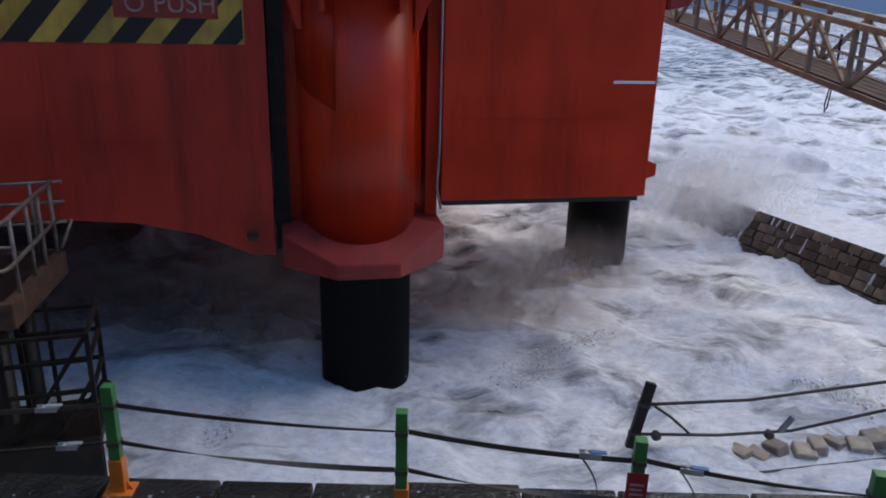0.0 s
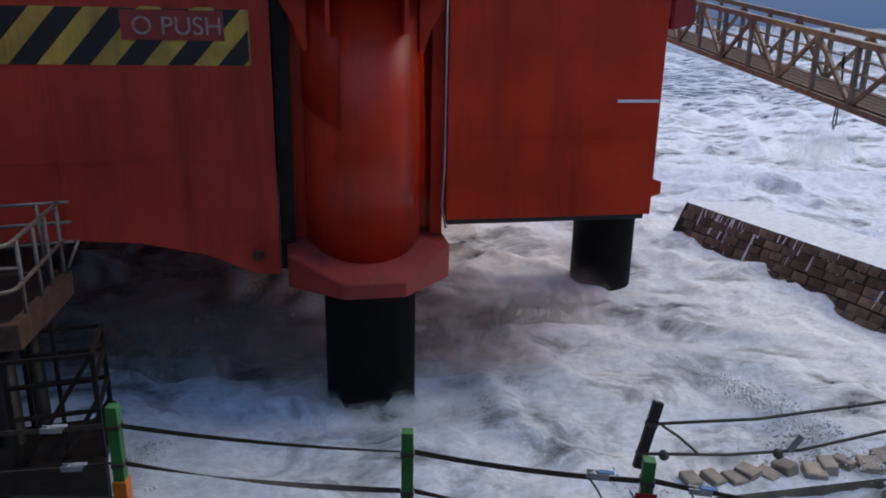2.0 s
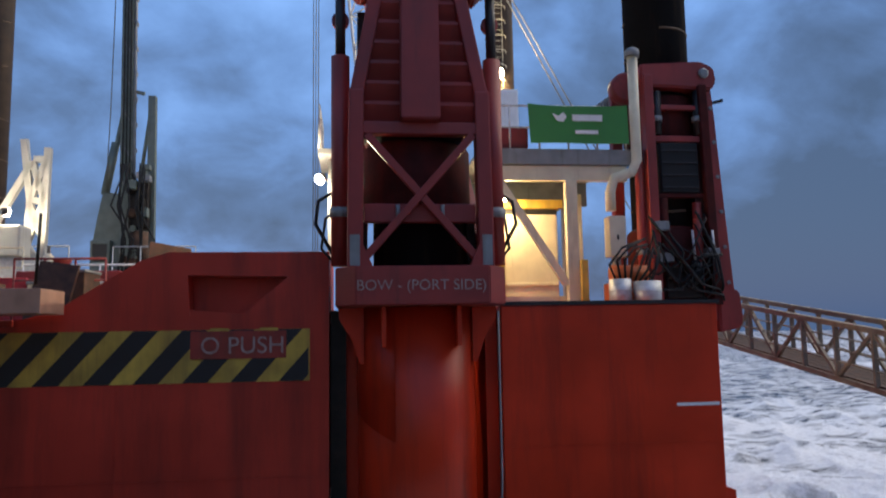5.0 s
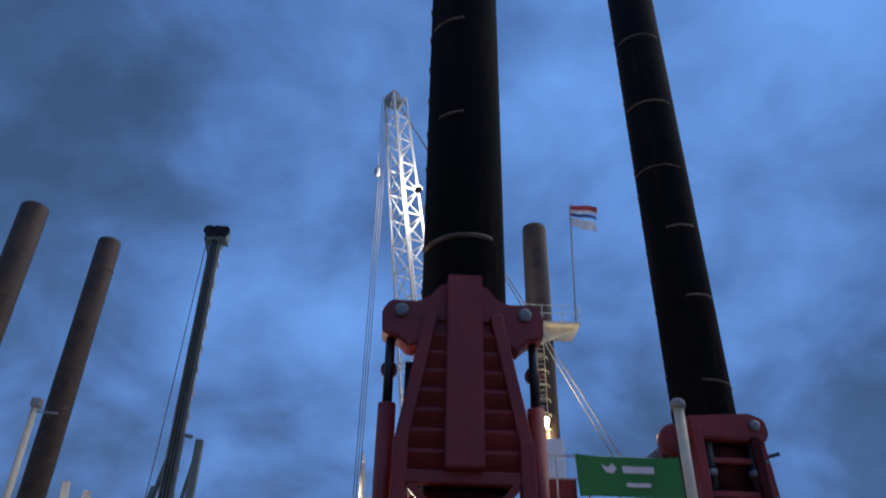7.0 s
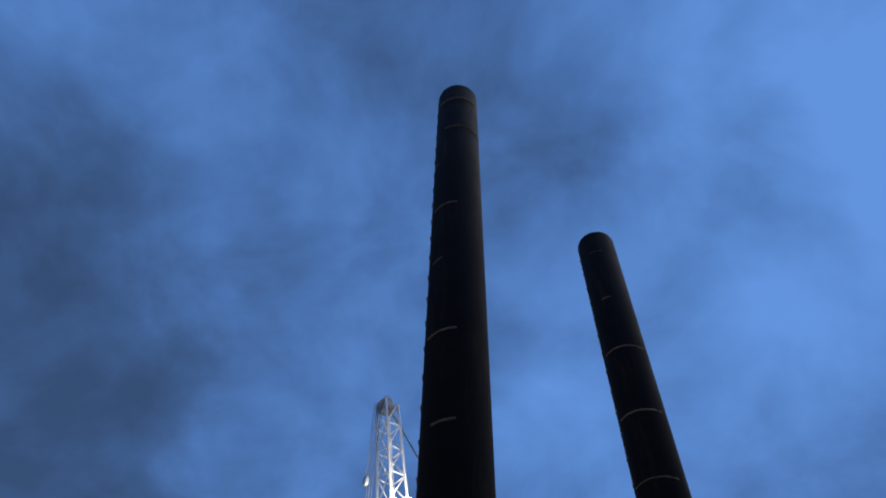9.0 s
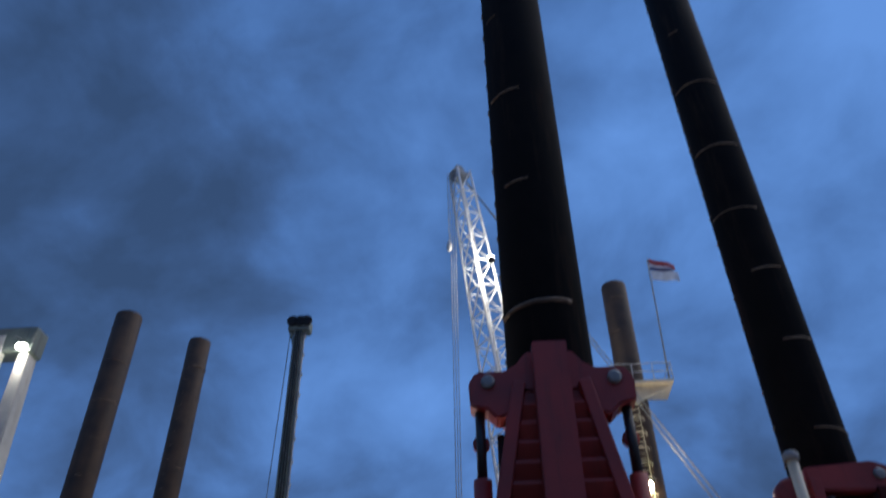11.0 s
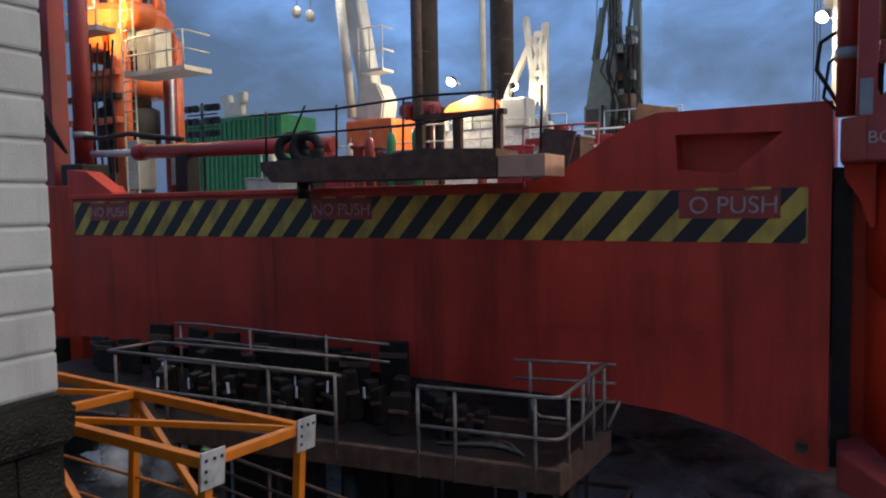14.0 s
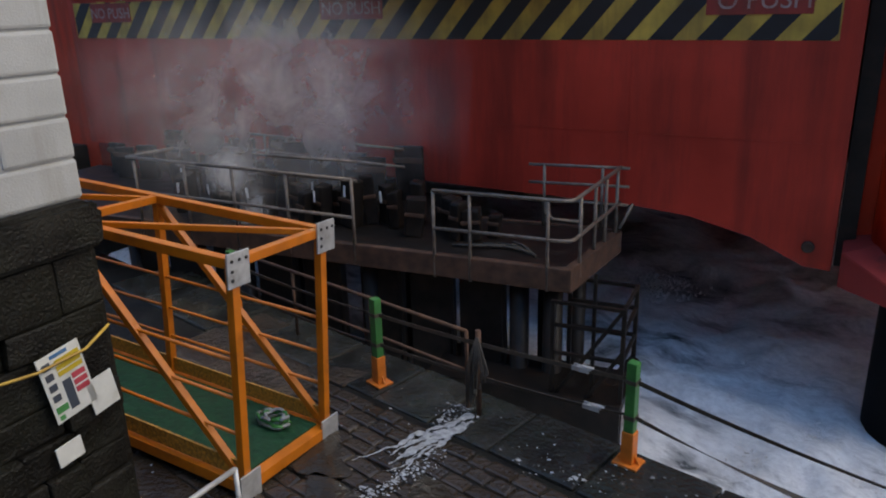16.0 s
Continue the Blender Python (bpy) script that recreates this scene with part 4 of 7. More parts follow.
cabn = thing("control_cabinet", BARGE, "small cream control cabinet on the deck", "cabinet")
part("body", B(4.25, 4.6, 3.6, 3.95, 5.9, 6.75, 0.015), CREAM, cabn)
part("stand", B(4.35, 4.5, 3.7, 3.85, 4.78, 5.9), GREY, cabn)
part("latch", B(4.4, 4.44, 3.585, 3.6, 6.25, 6.35), BLACK, cabn)
for x, y, r_, h, mt, lb in ((4.2, 3.0, 0.22, 0.6, GALV, "dented pale steel drum on deck"), (4.72, 2.9, 0.27, 0.55, GALV, "open grey drum on the deck edge")):
    dr = thing("drum", at_barge(x, y, 4.78), lb, "drum", "drums on deck")
    part("shell", LA([(r_, 0), (r_, h), (r_ - 0.02, h), (r_ - 0.02, h - 0.05)], seg=20), mt, dr)
    part("hoop", LA([(r_ + 0.012, h * 0.6), (r_ + 0.012, h * 0.64)], seg=20), mt, dr)
pump = thing("hydraulic_pump", at_barge(4.55, 3.5, 4.78), "orange-red pump unit with tangled hoses", "pump")
part("motor", TU([(-0.35, 0, 0.75), (0.4, 0, 0.75)], 0.18, seg=14), ORANGE_RED, pump)
part("base", B(-0.45, 0.45, -0.2, 0.2, 0, 0.55, 0.02), ORANGE_RED, pump)
for k in range(7):
    a = 0.9 * k
    part("hose", TU([(-0.3 + 0.1 * k, -0.15, 0.6), (-0.5 + 0.16 * k, -0.35, 0.9 + 0.1 * math.sin(a)), (-0.2 + 0.13 * k, -0.3, 1.25), (0.4 + 0.05 * k, 0.1, 1.3 + 0.2 * math.sin(a + 1))], 0.026, seg=6), RUBBER, pump)

# platform with tubes behind the bow frame
box_walk = thing("service_platform", BARGE, "grey service platform behind the bow frame", "platform")
part("floor", B(-1.66, -1.2, 2.0, 3.6, 7.6, 7.7), GREY, box_walk)
part("post", B(-1.5, -1.4, 2.4, 2.5, 4.6, 7.6), GREY, box_walk)
for z in (8.05, 8.5):
    part("rail", TU([(-1.64, 2.0, z), (-1.64, 3.6, z)], 0.02, seg=6), GALV, box_walk)
for y in (2.0, 2.8, 3.6):
    part("stanchion", TU([(-1.64, y, 7.7), (-1.64, y, 8.5)], 0.02, seg=6), GALV, box_walk)

# ---- starboard quarter leg platform, ladder, flag ----
lp = thing("leg_platform", BARGE, "pale bracketed platform round the far leg", "platform")
part("floor", B(5.6, 8.8, 25.4, 27.6, 23.35, 23.5), CREAM, lp)
part("bracket", PR([(5.8, 22.2), (6.4, 22.2), (8.7, 23.35), (5.8, 23.35)], 25.8, 26.0), CREAM, lp)
for x in (5.6, 6.7, 7.8, 8.8):
    part("stanchion", TU([(x, 25.4, 23.5), (x, 25.4, 24.5)], 0.025, seg=6), GALV, lp)
for z in (24.0, 24.5):
    part("rail", TU([(5.6, 25.4, z), (8.8, 25.4, z), (8.8, 27.6, z)], 0.025, seg=6), GALV, lp)
ladder(at_barge(6.25, 25.75, 5), 18.2, 0.5, "pale caged ladder lit from below on the far leg", CREAM)
cage_hoops = thing("ladder_cage", BARGE, "pale hooped safety cage round the ladder", "ladder cage")
for k in range(8):
    z = 16.5 + k * 0.8
    pts = [(6.5 + 0.42 * math.cos(a), 25.75 - 0.5 * math.sin(a), z) for a in [math.pi * j / 8 for j in range(9)]]
    part("hoop", TU(pts, 0.025, seg=6), CREAM, cage_hoops)
tank = thing("deck_tank", BARGE, "white tank lit by the floodlight beneath the leg platform", "tank")
part("body", B(5.7, 7.0, 23.5, 25.0, 12.8, 16.2, 0.1), WHITE, tank)
part("stand", B(5.9, 6.8, 23.7, 24.8, 4.66, 12.8), GREY, tank)
pole = thing("flagpole", BARGE, "thin steel flagpole on the leg platform", "flagpole")
part("pole", TU([(8.6, 25.5, 23.5), (8.85, 25.5, 31.6)], 0.045, seg=8), GREY, pole)
flag = thing("flag", BARGE @ pose(8.87, 25.5, 30.9), "small torn red, white and blue flag over a white one", "flag")
strips = []
FLAGS = (mat("flag_red", (0.40, 0.05, 0.05), 0.8), mat("flag_white", (0.7, 0.7, 0.7), 0.8), mat("flag_blue", (0.02, 0.03, 0.12), 0.8))
for z0, z1, mt in ((0.40, 0.75, 0), (0.18, 0.40, 1), (-0.05, 0.18, 2), (-0.8, -0.12, 1)):
    bm = bmesh.new()
    prev = None
    for i in range(9):
        u = i / 8
        y_ = 0.12 * math.sin(7 * u + z0) * u
        cur = [bm.verts.new((1.6 * u, y_, z0 - 0.25 * u)), bm.verts.new((1.6 * u, y_, z1 - 0.25 * u))]
        cur += [bm.verts.new((1.6 * u, y_ + 0.012, z0 - 0.25 * u)), bm.verts.new((1.6 * u, y_ + 0.012, z1 - 0.25 * u))]
        if prev:
            bm.faces.new((prev[0], cur[0], cur[1], prev[1]))
            bm.faces.new((prev[2], prev[3], cur[3], cur[2]))
        prev = cur
    strips.append(part("flag_strip", bm, FLAGS[mt], flag))


# ---- port side of the deck ----
walkw = thing("hanging_walkway", BARGE, "brown rusting steel walkway box hung over the bow plate", "walkway")
part("trough", PR([(-10.6, 4.98), (-10.35, 4.76), (-5.88, 4.72), (-5.88, 5.16), (-7.2, 5.22), (-8.1, 5.12), (-8.6, 5.17), (-10.62, 5.14)], -0.95, -0.12, bevel=0.01), RUST_BROWN, walkw)
part("end_box", B(-5.86, -5.1, -0.93, -0.1, 4.72, 5.05, 0.01), mat("salmon_primer", (0.46, 0.24, 0.16), 0.6, 0, 0.2, 3, 0.1, (0.2, 0.09, 0.06), 0.4, 2), walkw, "salmon primed end box")
for k, x in enumerate((-7.45, -6.75, -6.05)):
    part("frame_upright", B(x, x + 0.14, -0.7, -0.6, 5.15, 5.72), RUST_BROWN, walkw)
part("frame_top", B(-7.5, -5.85, -0.72, -0.58, 5.70, 5.78), RUST_BROWN, walkw)
part("fender_stub", TU([(-10.15, -0.3, 4.78), (-10.15, -0.3, 4.46)], 0.12, seg=14), DARK_STEEL, walkw)
for x in (-10.55, -8.95, -7.6, -5.95, -5.2):
    part("stanchion", TU([(x, -0.85, 5.1), (x + 0.03, -0.85, 6.05)], 0.022, seg=6), DARK_STEEL, walkw)
part("top_rail", TU([(-10.9, -0.85, 6.0), (-9.0, -0.85, 5.98), (-7.2, -0.85, 6.06), (-5.9, -0.85, 6.02)], 0.022, seg=6), DARK_STEEL, walkw)
part("mid_rail", TU([(-10.9, -0.85, 5.58), (-9.0, -0.85, 5.6), (-7.2, -0.85, 5.62), (-5.9, -0.85, 5.72)], 0.02, seg=6), DARK_STEEL, walkw)
part("loose_rod", TU([(-9.95, -0.8, 5.6), (-9.65, -0.8, 6.1)], 0.02, seg=6), DARK_STEEL, walkw)
for x in (-10.2, -9.85):
    ty = thing("tyre_fender", at_barge(x, -0.55, 5.36, 20), "black rubber tyre standing on the walkway", "tyre", "tyres on the walkway")
    part("tyre", tube(bmesh.new(), [(0.24 * math.cos(a), 0, 0.24 * math.sin(a)) for a in [2 * math.pi * k / 24 for k in range(25)]], 0.095, seg=10), RUBBER, ty)

boom = thing("hydraulic_ram", BARGE, "red hydraulic ram lying along the port deck edge", "hydraulic ram")
part("barrel", TU([(-16.8, 1.5, 5.72), (-10.8, 1.5, 5.62)], 0.17, seg=18), FRAME_RED, boom)
part("rod", TU([(-18.7, 1.5, 5.76), (-16.8, 1.5, 5.72)], 0.09, seg=14), GALV, boom, "bright steel piston rod")
part("collar", TU([(-16.95, 1.5, 5.72), (-16.7, 1.5, 5.72)], 0.21, seg=18), FRAME_RED, boom)
part("cradle", B(-15.4, -15.0, 1.3, 1.7, 4.66, 5.56, 0.02), DARK_STEEL, boom)
part("cradle", B(-11.6, -11.2, 1.3, 1.7, 4.66, 5.50, 0.02), DARK_STEEL, boom)
part("hose", TU([(-18.9, 1.4, 6.2), (-18.0, 1.3, 6.12), (-17.0, 1.3, 6.18), (-16.0, 1.35, 6.05), (-15.2, 1.4, 5.95)], 0.06, seg=8), RUBBER, boom)
upr = thing("upright_cylinder", BARGE, "red upright steel cylinder at the port bow corner", "cylinder")
part("tube", TU([(-19.05, 1.5, 5.5), (-19.05, 1.5, 12.5)], 0.235, seg=20), FRAME_RED, upr)
part("band", TU([(-19.05, 1.5, 6.2), (-19.05, 1.5, 6.35)], 0.26, seg=20), GREY, upr)
part("foot", B(-19.5, -18.6, 1.1, 1.9, 4.4, 5.5, 0.05), DARK_STEEL, upr)
corner = thing("corner_frame", BARGE, "red steel corner frame with cables by the port bow", "steel frame")
part("post", B(-18.9, -17.62, 0.2, 1.6, -0.5, 4.9, 0.03), HULL_RED, corner)
part("post", B(-20.4, -19.9, 1.2, 1.7, 4.4, 11.5, 0.03), FRAME_RED, corner)
for k in range(4):
    part("cable", TU([(-20.6, 1.0, 10 - 0.3 * k), (-19.9 - 0.1 * k, 0.9, 8.2), (-20.0, 0.9, 6.6 + 0.2 * k), (-19.2, 1.1, 5.8)], 0.04, seg=6), RUBBER, corner)

leg(-24.68, 12.44, 30.5, LEG_BROWN, "brown weathered leg inside an orange jacking ring", seed=15, face=-120)
ped = thing("jacking_ring", BARGE, "orange jacking ring and columns round the port bow leg", "jacking ring")
ringo = part("ring", LA([(0.95, 9.9), (1.45, 9.95), (1.55, 10.2), (1.55, 10.6), (1.35, 10.85), (0.8, 10.9)], seg=10, smooth=False), ORANGE_RED, ped)
ringo.matrix_basis = pose(-22.75, 5.86, 0, 0, 0, 18)
for k, (x, y) in enumerate(((-23.7, 4.9), (-21.7, 4.8), (-23.7, 6.9), (-21.7, 6.9))):
    part("column", TU([(x, y, 4.66), (x, y, 9.95)], 0.30, seg=16), ORANGE_RED, ped)
part("lower_ring", LA([(0.9, 8.0), (1.3, 8.05), (1.3, 8.7), (0.9, 8.75)], seg=20), ORANGE_RED, ped).matrix_basis = pose(-22.75, 5.86, 0)
part("gear", LA([(0.8, 6.2), (1.0, 6.3), (1.0, 7.6), (0.8, 7.7)], seg=20), DARK_STEEL, ped).matrix_basis = pose(-22.75, 5.86, 0)
part("drum_end", TU([(-21.2, 4.6, 10.35), (-20.9, 5.4, 10.35)], 0.42, seg=18), ORANGE_RED, ped)
part("motor", B(-20.9, -20.2, 4.2, 4.8, 4.9, 6.4, 0.05), CREAM, ped)
part("post", TU([(-22.1, 3.8, 4.66), (-22.1, 3.8, 9.6)], 0.07, seg=8), CREAM, ped)
cyl2 = part("ram", TU([(-19.6, 4.9, 4.66), (-19.6, 4.9, 8.85)], 0.2, seg=14), FRAME_RED, ped, "dark red lifting ram")
part("ram_rod", TU([(-19.35, 4.7, 5.0), (-19.3, 4.7, 8.2)], 0.07, seg=8), GALV, cyl2)
for k in range(10):
    a_ = radians(36 * k)
    part("drive_box", B(-0.28, 0.28, -0.16, 0.16, 9.3, 10.15, 0.04), ORANGE_RED if k % 3 else GREY, ped).matrix_basis = pose(-22.75 + 1.5 * math.cos(a_), 5.86 + 1.5 * math.sin(a_), 0, 0, 0, 36 * k + 90)
    part("drive_cap", LA([(0.14, 10.85), (0.16, 10.95), (0.16, 11.3), (0.08, 11.4)], seg=14), ORANGE_RED, ped).matrix_basis = pose(-22.75 + 1.15 * math.cos(a_ + 0.3), 5.86 + 1.15 * math.sin(a_ + 0.3), 0)
for k in range(6):
    part("cable", TU([(-22.6 + 0.35 * k, 3.9, 9.4), (-22.5 + 0.33 * k, 3.75, 8.0), (-22.8 + 0.4 * k, 3.8, 6.6), (-22.4 + 0.3 * k, 3.9, 5.4)], 0.035, seg=6), RUBBER, ped)
for k in range(3):
    part("grip_beam", B(-24.0, -21.4, 4.35, 4.6, 7.0 + 0.75 * k, 7.2 + 0.75 * k, 0.03), ORANGE_RED if k != 1 else DARK_STEEL, ped)
ladder(at_barge(-20.5, 3.95, 4.66), 6.6, 0.52, "yellow-lit cream steel ladder on the crane pedestal", CREAM)
pp = thing("crane_platform", BARGE, "cream steel access platform with railings", "platform")
part("floor", B(-20.0, -17.5, 3.6, 4.6, 8.15, 8.28), CREAM, pp)
part("box", B(-19.8, -19.0, 3.9, 4.5, 8.28, 9.5, 0.02), CREAM, pp)
for x in (-19.9, -18.9, -18.2, -17.55):
    part("stanchion", TU([(x, 3.62, 8.28), (x, 3.62, 9.25)], 0.025, seg=6), CREAM, pp)
for z in (8.75, 9.25):
    part("rail", TU([(-19.9, 3.62, z), (-17.55, 3.62, z), (-17.55, 4.6, z)], 0.025, seg=6), CREAM, pp)
p2 = thing("crane_platform", BARGE, "grey grating walkway on the crane pedestal", "platform")
part("floor", B(-23.8, -20.8, 3.3, 4.0, 9.6, 9.75), GREY, p2)
for z in (10.2, 10.7):
    part("rail", TU([(-23.8, 3.32, z), (-20.8, 3.32, z)], 0.03, seg=6), CREAM, p2)
for x in (-23.8, -22.8, -21.8, -20.8):
    part("stanchion", TU([(x, 3.32, 9.75), (x, 3.32, 10.7)], 0.03, seg=6), CREAM, p2)

cont = thing("shipping_container", BARGE @ pose(-29.3, 14, 4.66), "green corrugated shipping container on deck", "container")
bm = bmesh.new()
for k in range(21):
    box(bm, 0.08 + k * 0.29, 0.08 + k * 0.29 + 0.15, -0.03, 0.03, 0.15, 3.5)
part("corrugation", bm, GREEN, cont)
part("body", B(0, 6.1, 0.03, 2.4, 0, 3.65, 0.02), GREEN, cont)
part("top_rail", B(0, 6.1, -0.04, 0.03, 3.5, 3.68), GREEN, cont)
part("door_post", B(6.0, 6.14, -0.04, 0.1, 0, 3.68), GREEN, cont)
bol = thing("mooring_horn", BARGE @ pose(-25.6, 13.5, 8.3), "pale yellow two-horned steel fitting on the container", "fitting")
part("horn", PR([(-0.5, 0.04), (0.6, 0.04), (0.6, 0.5), (0.75, 0.62), (0.75, 1.05), (0.3, 1.05), (0.28, 0.62), (-0.1, 0.62), (-0.15, 0.95), (-0.62, 0.95), (-0.62, 0.6), (-0.45, 0.5)], 0, 0.3, bevel=0.03), CREAM, bol)
lm = thing("lamp_mast", BARGE @ pose(-23.7, 10, 4.66), "black mast with clustered unlit work lamps", "lamp mast")
part("pole", TU([(0, 0, 0), (0, 0, 3.7)], 0.06, seg=8), BLACK, lm)
for x in (-0.75, -0.35, 0.35, 0.75):
    for z in (2.5, 3.0, 3.5):
        part("lamp_head", PR([(-0.17, -0.13), (0.17, -0.13), (0.17, 0.13), (-0.17, 0.13)], -0.12, 0.1, bevel=0.04), BLACK, lm).matrix_basis = pose(x, 0, z, 0, 0, 20 * x)
part("crossbar", BM((-0.8, 0, 2.75), (0.8, 0, 2.75), 0.05), BLACK, lm)
part("crossbar", BM((-0.8, 0, 3.25), (0.8, 0, 3.25), 0.05), BLACK, lm)

wc = thing("knuckle_crane", BARGE, "white hydraulic deck crane with raised boom, brightly lit", "crane")
part("base", B(-15.0, -13.3, 7.6, 9.0, 4.66, 6.9, 0.08), ORANGE_RED, wc, "orange-red crane base")
part("pedestal", PR([(-14.9, 6.9), (-13.85, 6.9), (-13.75, 7.5), (-14.0, 8.0), (-14.65, 8.1)], 7.9, 8.7, bevel=0.05), CRANE_WHITE, wc)
part("main_boom", PR([(-14.75, 7.7), (-14.2, 7.7), (-15.02, 12.2), (-15.32, 16.6), (-15.62, 16.6), (-15.55, 12.2)], 8.0, 8.55, bevel=0.03), CRANE_WHITE, wc)
part("boom_ram", TU([(-14.9, 7.85, 7.0), (-15.35, 7.85, 11.4)], 0.15, seg=12), CRANE_WHITE, wc)
part("jib_arm", BM((-16.3, 8.0, 16.9), (-16.05, 8.0, 11.9), 0.24, 0.3, bevel=0.03), CRANE_WHITE, wc)
part("jib_arm", BM((-16.75, 8.1, 16.9), (-16.55, 8.1, 12.9), 0.16, 0.2), GREY, wc)
part("head", B(-16.5, -15.2, 7.9, 8.6, 16.3, 17.2, 0.08), CRANE_GREEN, wc)
part("elbow", B(-15.9, -15.3, 7.7, 8.0, 11.3, 13.2, 0.08), CRANE_WHITE, wc)
part("winch", TU([(-16.6, 7.7, 12.0), (-15.9, 7.7, 12.3)], 0.28, seg=14), CRANE_WHITE, wc)
plt = part("operator_stand", B(-14.3, -13.45, 7.4, 8.0, 8.26, 8.34), CRANE_WHITE, wc)
for x in (-14.3, -13.9, -13.45):
    part("stanchion", TU([(x, 7.4, 8.3), (x, 7.4, 9.6)], 0.025, seg=6), CRANE_WHITE, plt)
for z in (8.9, 9.55):
    part("rail", TU([(-14.3, 7.4, z), (-13.45, 7.4, z), (-13.45, 8.0, z)], 0.025, seg=6), CRANE_WHITE, plt)
for x, z in ((-16.9, 10.3), (-16.35, 10.1)):
    hk = part("hook_line", TU([(x, 7.7, z + 0.3), (x + 0.12, 7.7, 12.0)], 0.018, seg=5), GREY, wc)
    part("hook_block", LA([(0.08, 0), (0.14, 0.06), (0.14, 0.3), (0.06, 0.36)], seg=12), CRANE_WHITE, hk).matrix_basis = pose(x, 7.7, z)

mh = thing("machine_house", BARGE, "orange and white machine house under bright lamps", "machine house")
part("body", B(-12.2, -9.4, 8.8, 11.0, 4.66, 6.5, 0.05), GALV, mh)
part("roof", PR([(-12.3, 6.9), (-10.2, 6.9), (-10.4, 7.3), (-11.2, 7.5), (-12.0, 7.25)], 8.7, 11.0, bevel=0.04), ORANGE_RED, mh)
part("window_band", B(-11.9, -10.4, 8.76, 8.8, 6.5, 6.88), GREY, mh)
for x in (-12.1, -11.3, -10.4):
    part("mullion", B(x, x + 0.1, 8.7, 8.8, 6.5, 6.9), CRANE_WHITE, mh)
part("valve_unit", B(-10.2, -9.4, 8.6, 9.3, 6.5, 7.3, 0.06), CRANE_WHITE, mh)
rest = thing("boom_rest", BARGE, "white lattice boom rest beside the lamps", "boom rest")
for a, b in (((-9.98, 10, 9.85), (-9.75, 10, 8.1)), ((-9.35, 10, 9.62), (-9.40, 10, 6.2)), ((-9.75, 10, 8.1), (-9.85, 10, 6.2)), ((-9.75, 10, 9.2), (-10.6, 10, 7.6)), ((-9.7, 10, 9.3), (-9.37, 10, 9.3)),
             ((-9.78, 10, 8.15), (-9.38, 10, 8.15)), ((-9.75, 10, 9.25), (-9.4, 10, 8.2)), ((-9.38, 10, 9.25), (-9.75, 10, 8.2)), ((-9.78, 10, 8.1), (-9.4, 10, 7.1)), ((-9.4, 10, 8.1), (-9.85, 10, 6.9)), ((-9.8, 10, 6.9), (-9.4, 10, 6.3)), ((-10.6, 10, 7.6), (-10.65, 10, 4.7))):
    part("bar", BM(a, b, 0.17), CRANE_WHITE, rest)
part("base", B(-10.2, -9.2, 9.6, 10.4, 4.66, 6.25, 0.03), CRANE_WHITE, rest)
wm = thing("vent_mast", BARGE, "slim pale vertical mast tube", "mast")
part("tube", TU([(-14.3, 16, 4.66), (-14.38, 16, 14.1)], 0.12, seg=12), CREAM, wm)
part("head", B(-14.5, -14.2, 15.8, 16.2, 14.05, 14.35), GREY, wm)
part("strut", BM((-14.38, 16, 13.9), (-13.5, 16, 13.85), 0.06), GREY, wm)
cap = thing("leg_guide", BARGE, "vertical steel guide post beside the port leg", "guide post")
part("tube", TU([(-18.6, 18, 4.66), (-18.6, 18, 15.2)], 0.2, seg=12), RUST_BROWN, cap)

rig = thing("piling_rig", BARGE, "grey-green piling rig with a tall leader mast", "piling rig")
part("body", PR([(-10.55, 4.66), (-9.1, 4.66), (-9.1, 9.76), (-10.35, 9.84), (-10.5, 9.0), (-10.7, 7.7)], 17.6, 19.4, bevel=0.06), CRANE_GREEN, rig)
mast_ = part("leader", BM((-9.45, 17.7, 5.0), (-9.68, 17.7, 22.75), 0.42, 0.42, bevel=0.03), CRANE_GREEN, rig)
for k in range(17):
    part("leader_clip", B(-9.34 - k * 0.013, -9.14 - k * 0.013, 17.55, 17.8, 6.4 + k, 6.55 + k), GREY, mast_)
part("leader_rail", TU([(-9.15, 17.6, 5.0), (-9.42, 17.6, 22.55)], 0.06, seg=8), GREY, mast_)
part("leader_head", B(-10.15, -9.15, 17.4, 18.0, 22.65, 23.20, 0.06), CRANE_GREEN, mast_)
part("hammer", B(-9.3, -8.6, 17.2, 17.9, 8.4, 10.2, 0.1), DARK_STEEL, rig)
part("drill_drive", TU([(-8.9, 17.3, 6.9), (-8.9, 17.3, 8.3)], 0.33, seg=14), RUST_BROWN, rig)
part("side_column", BM((-8.55, 17.7, 5.0), (-8.65, 17.7, 13.6), 0.28, bevel=0.02), CRANE_GREEN, rig)
part("side_arm", BM((-8.95, 17.7, 13.7), (-9.5, 17.7, 13.8), 0.12), CRANE_GREEN, rig)
part("back_stay", TU([(-10.3, 17.9, 9.8), (-9.62, 17.8, 13.6)], 0.1, seg=10), CRANE_GREEN, rig)
part("stay_ram", TU([(-10.35, 17.9, 9.8), (-10.0, 17.85, 11.8)], 0.16, seg=10), CRANE_GREEN, rig)
part("stay", TU([(-9.1, 17.8, 10.0), (-8.7, 17.8, 13.4)], 0.07, seg=8), CRANE_GREEN, rig)
part("hoist_line", TU([(-10.05, 17.6, 22.65), (-10.15, 17.6, 13.0), (-10.3, 17.8, 9.8)], 0.02, seg=5), GREY, rig)
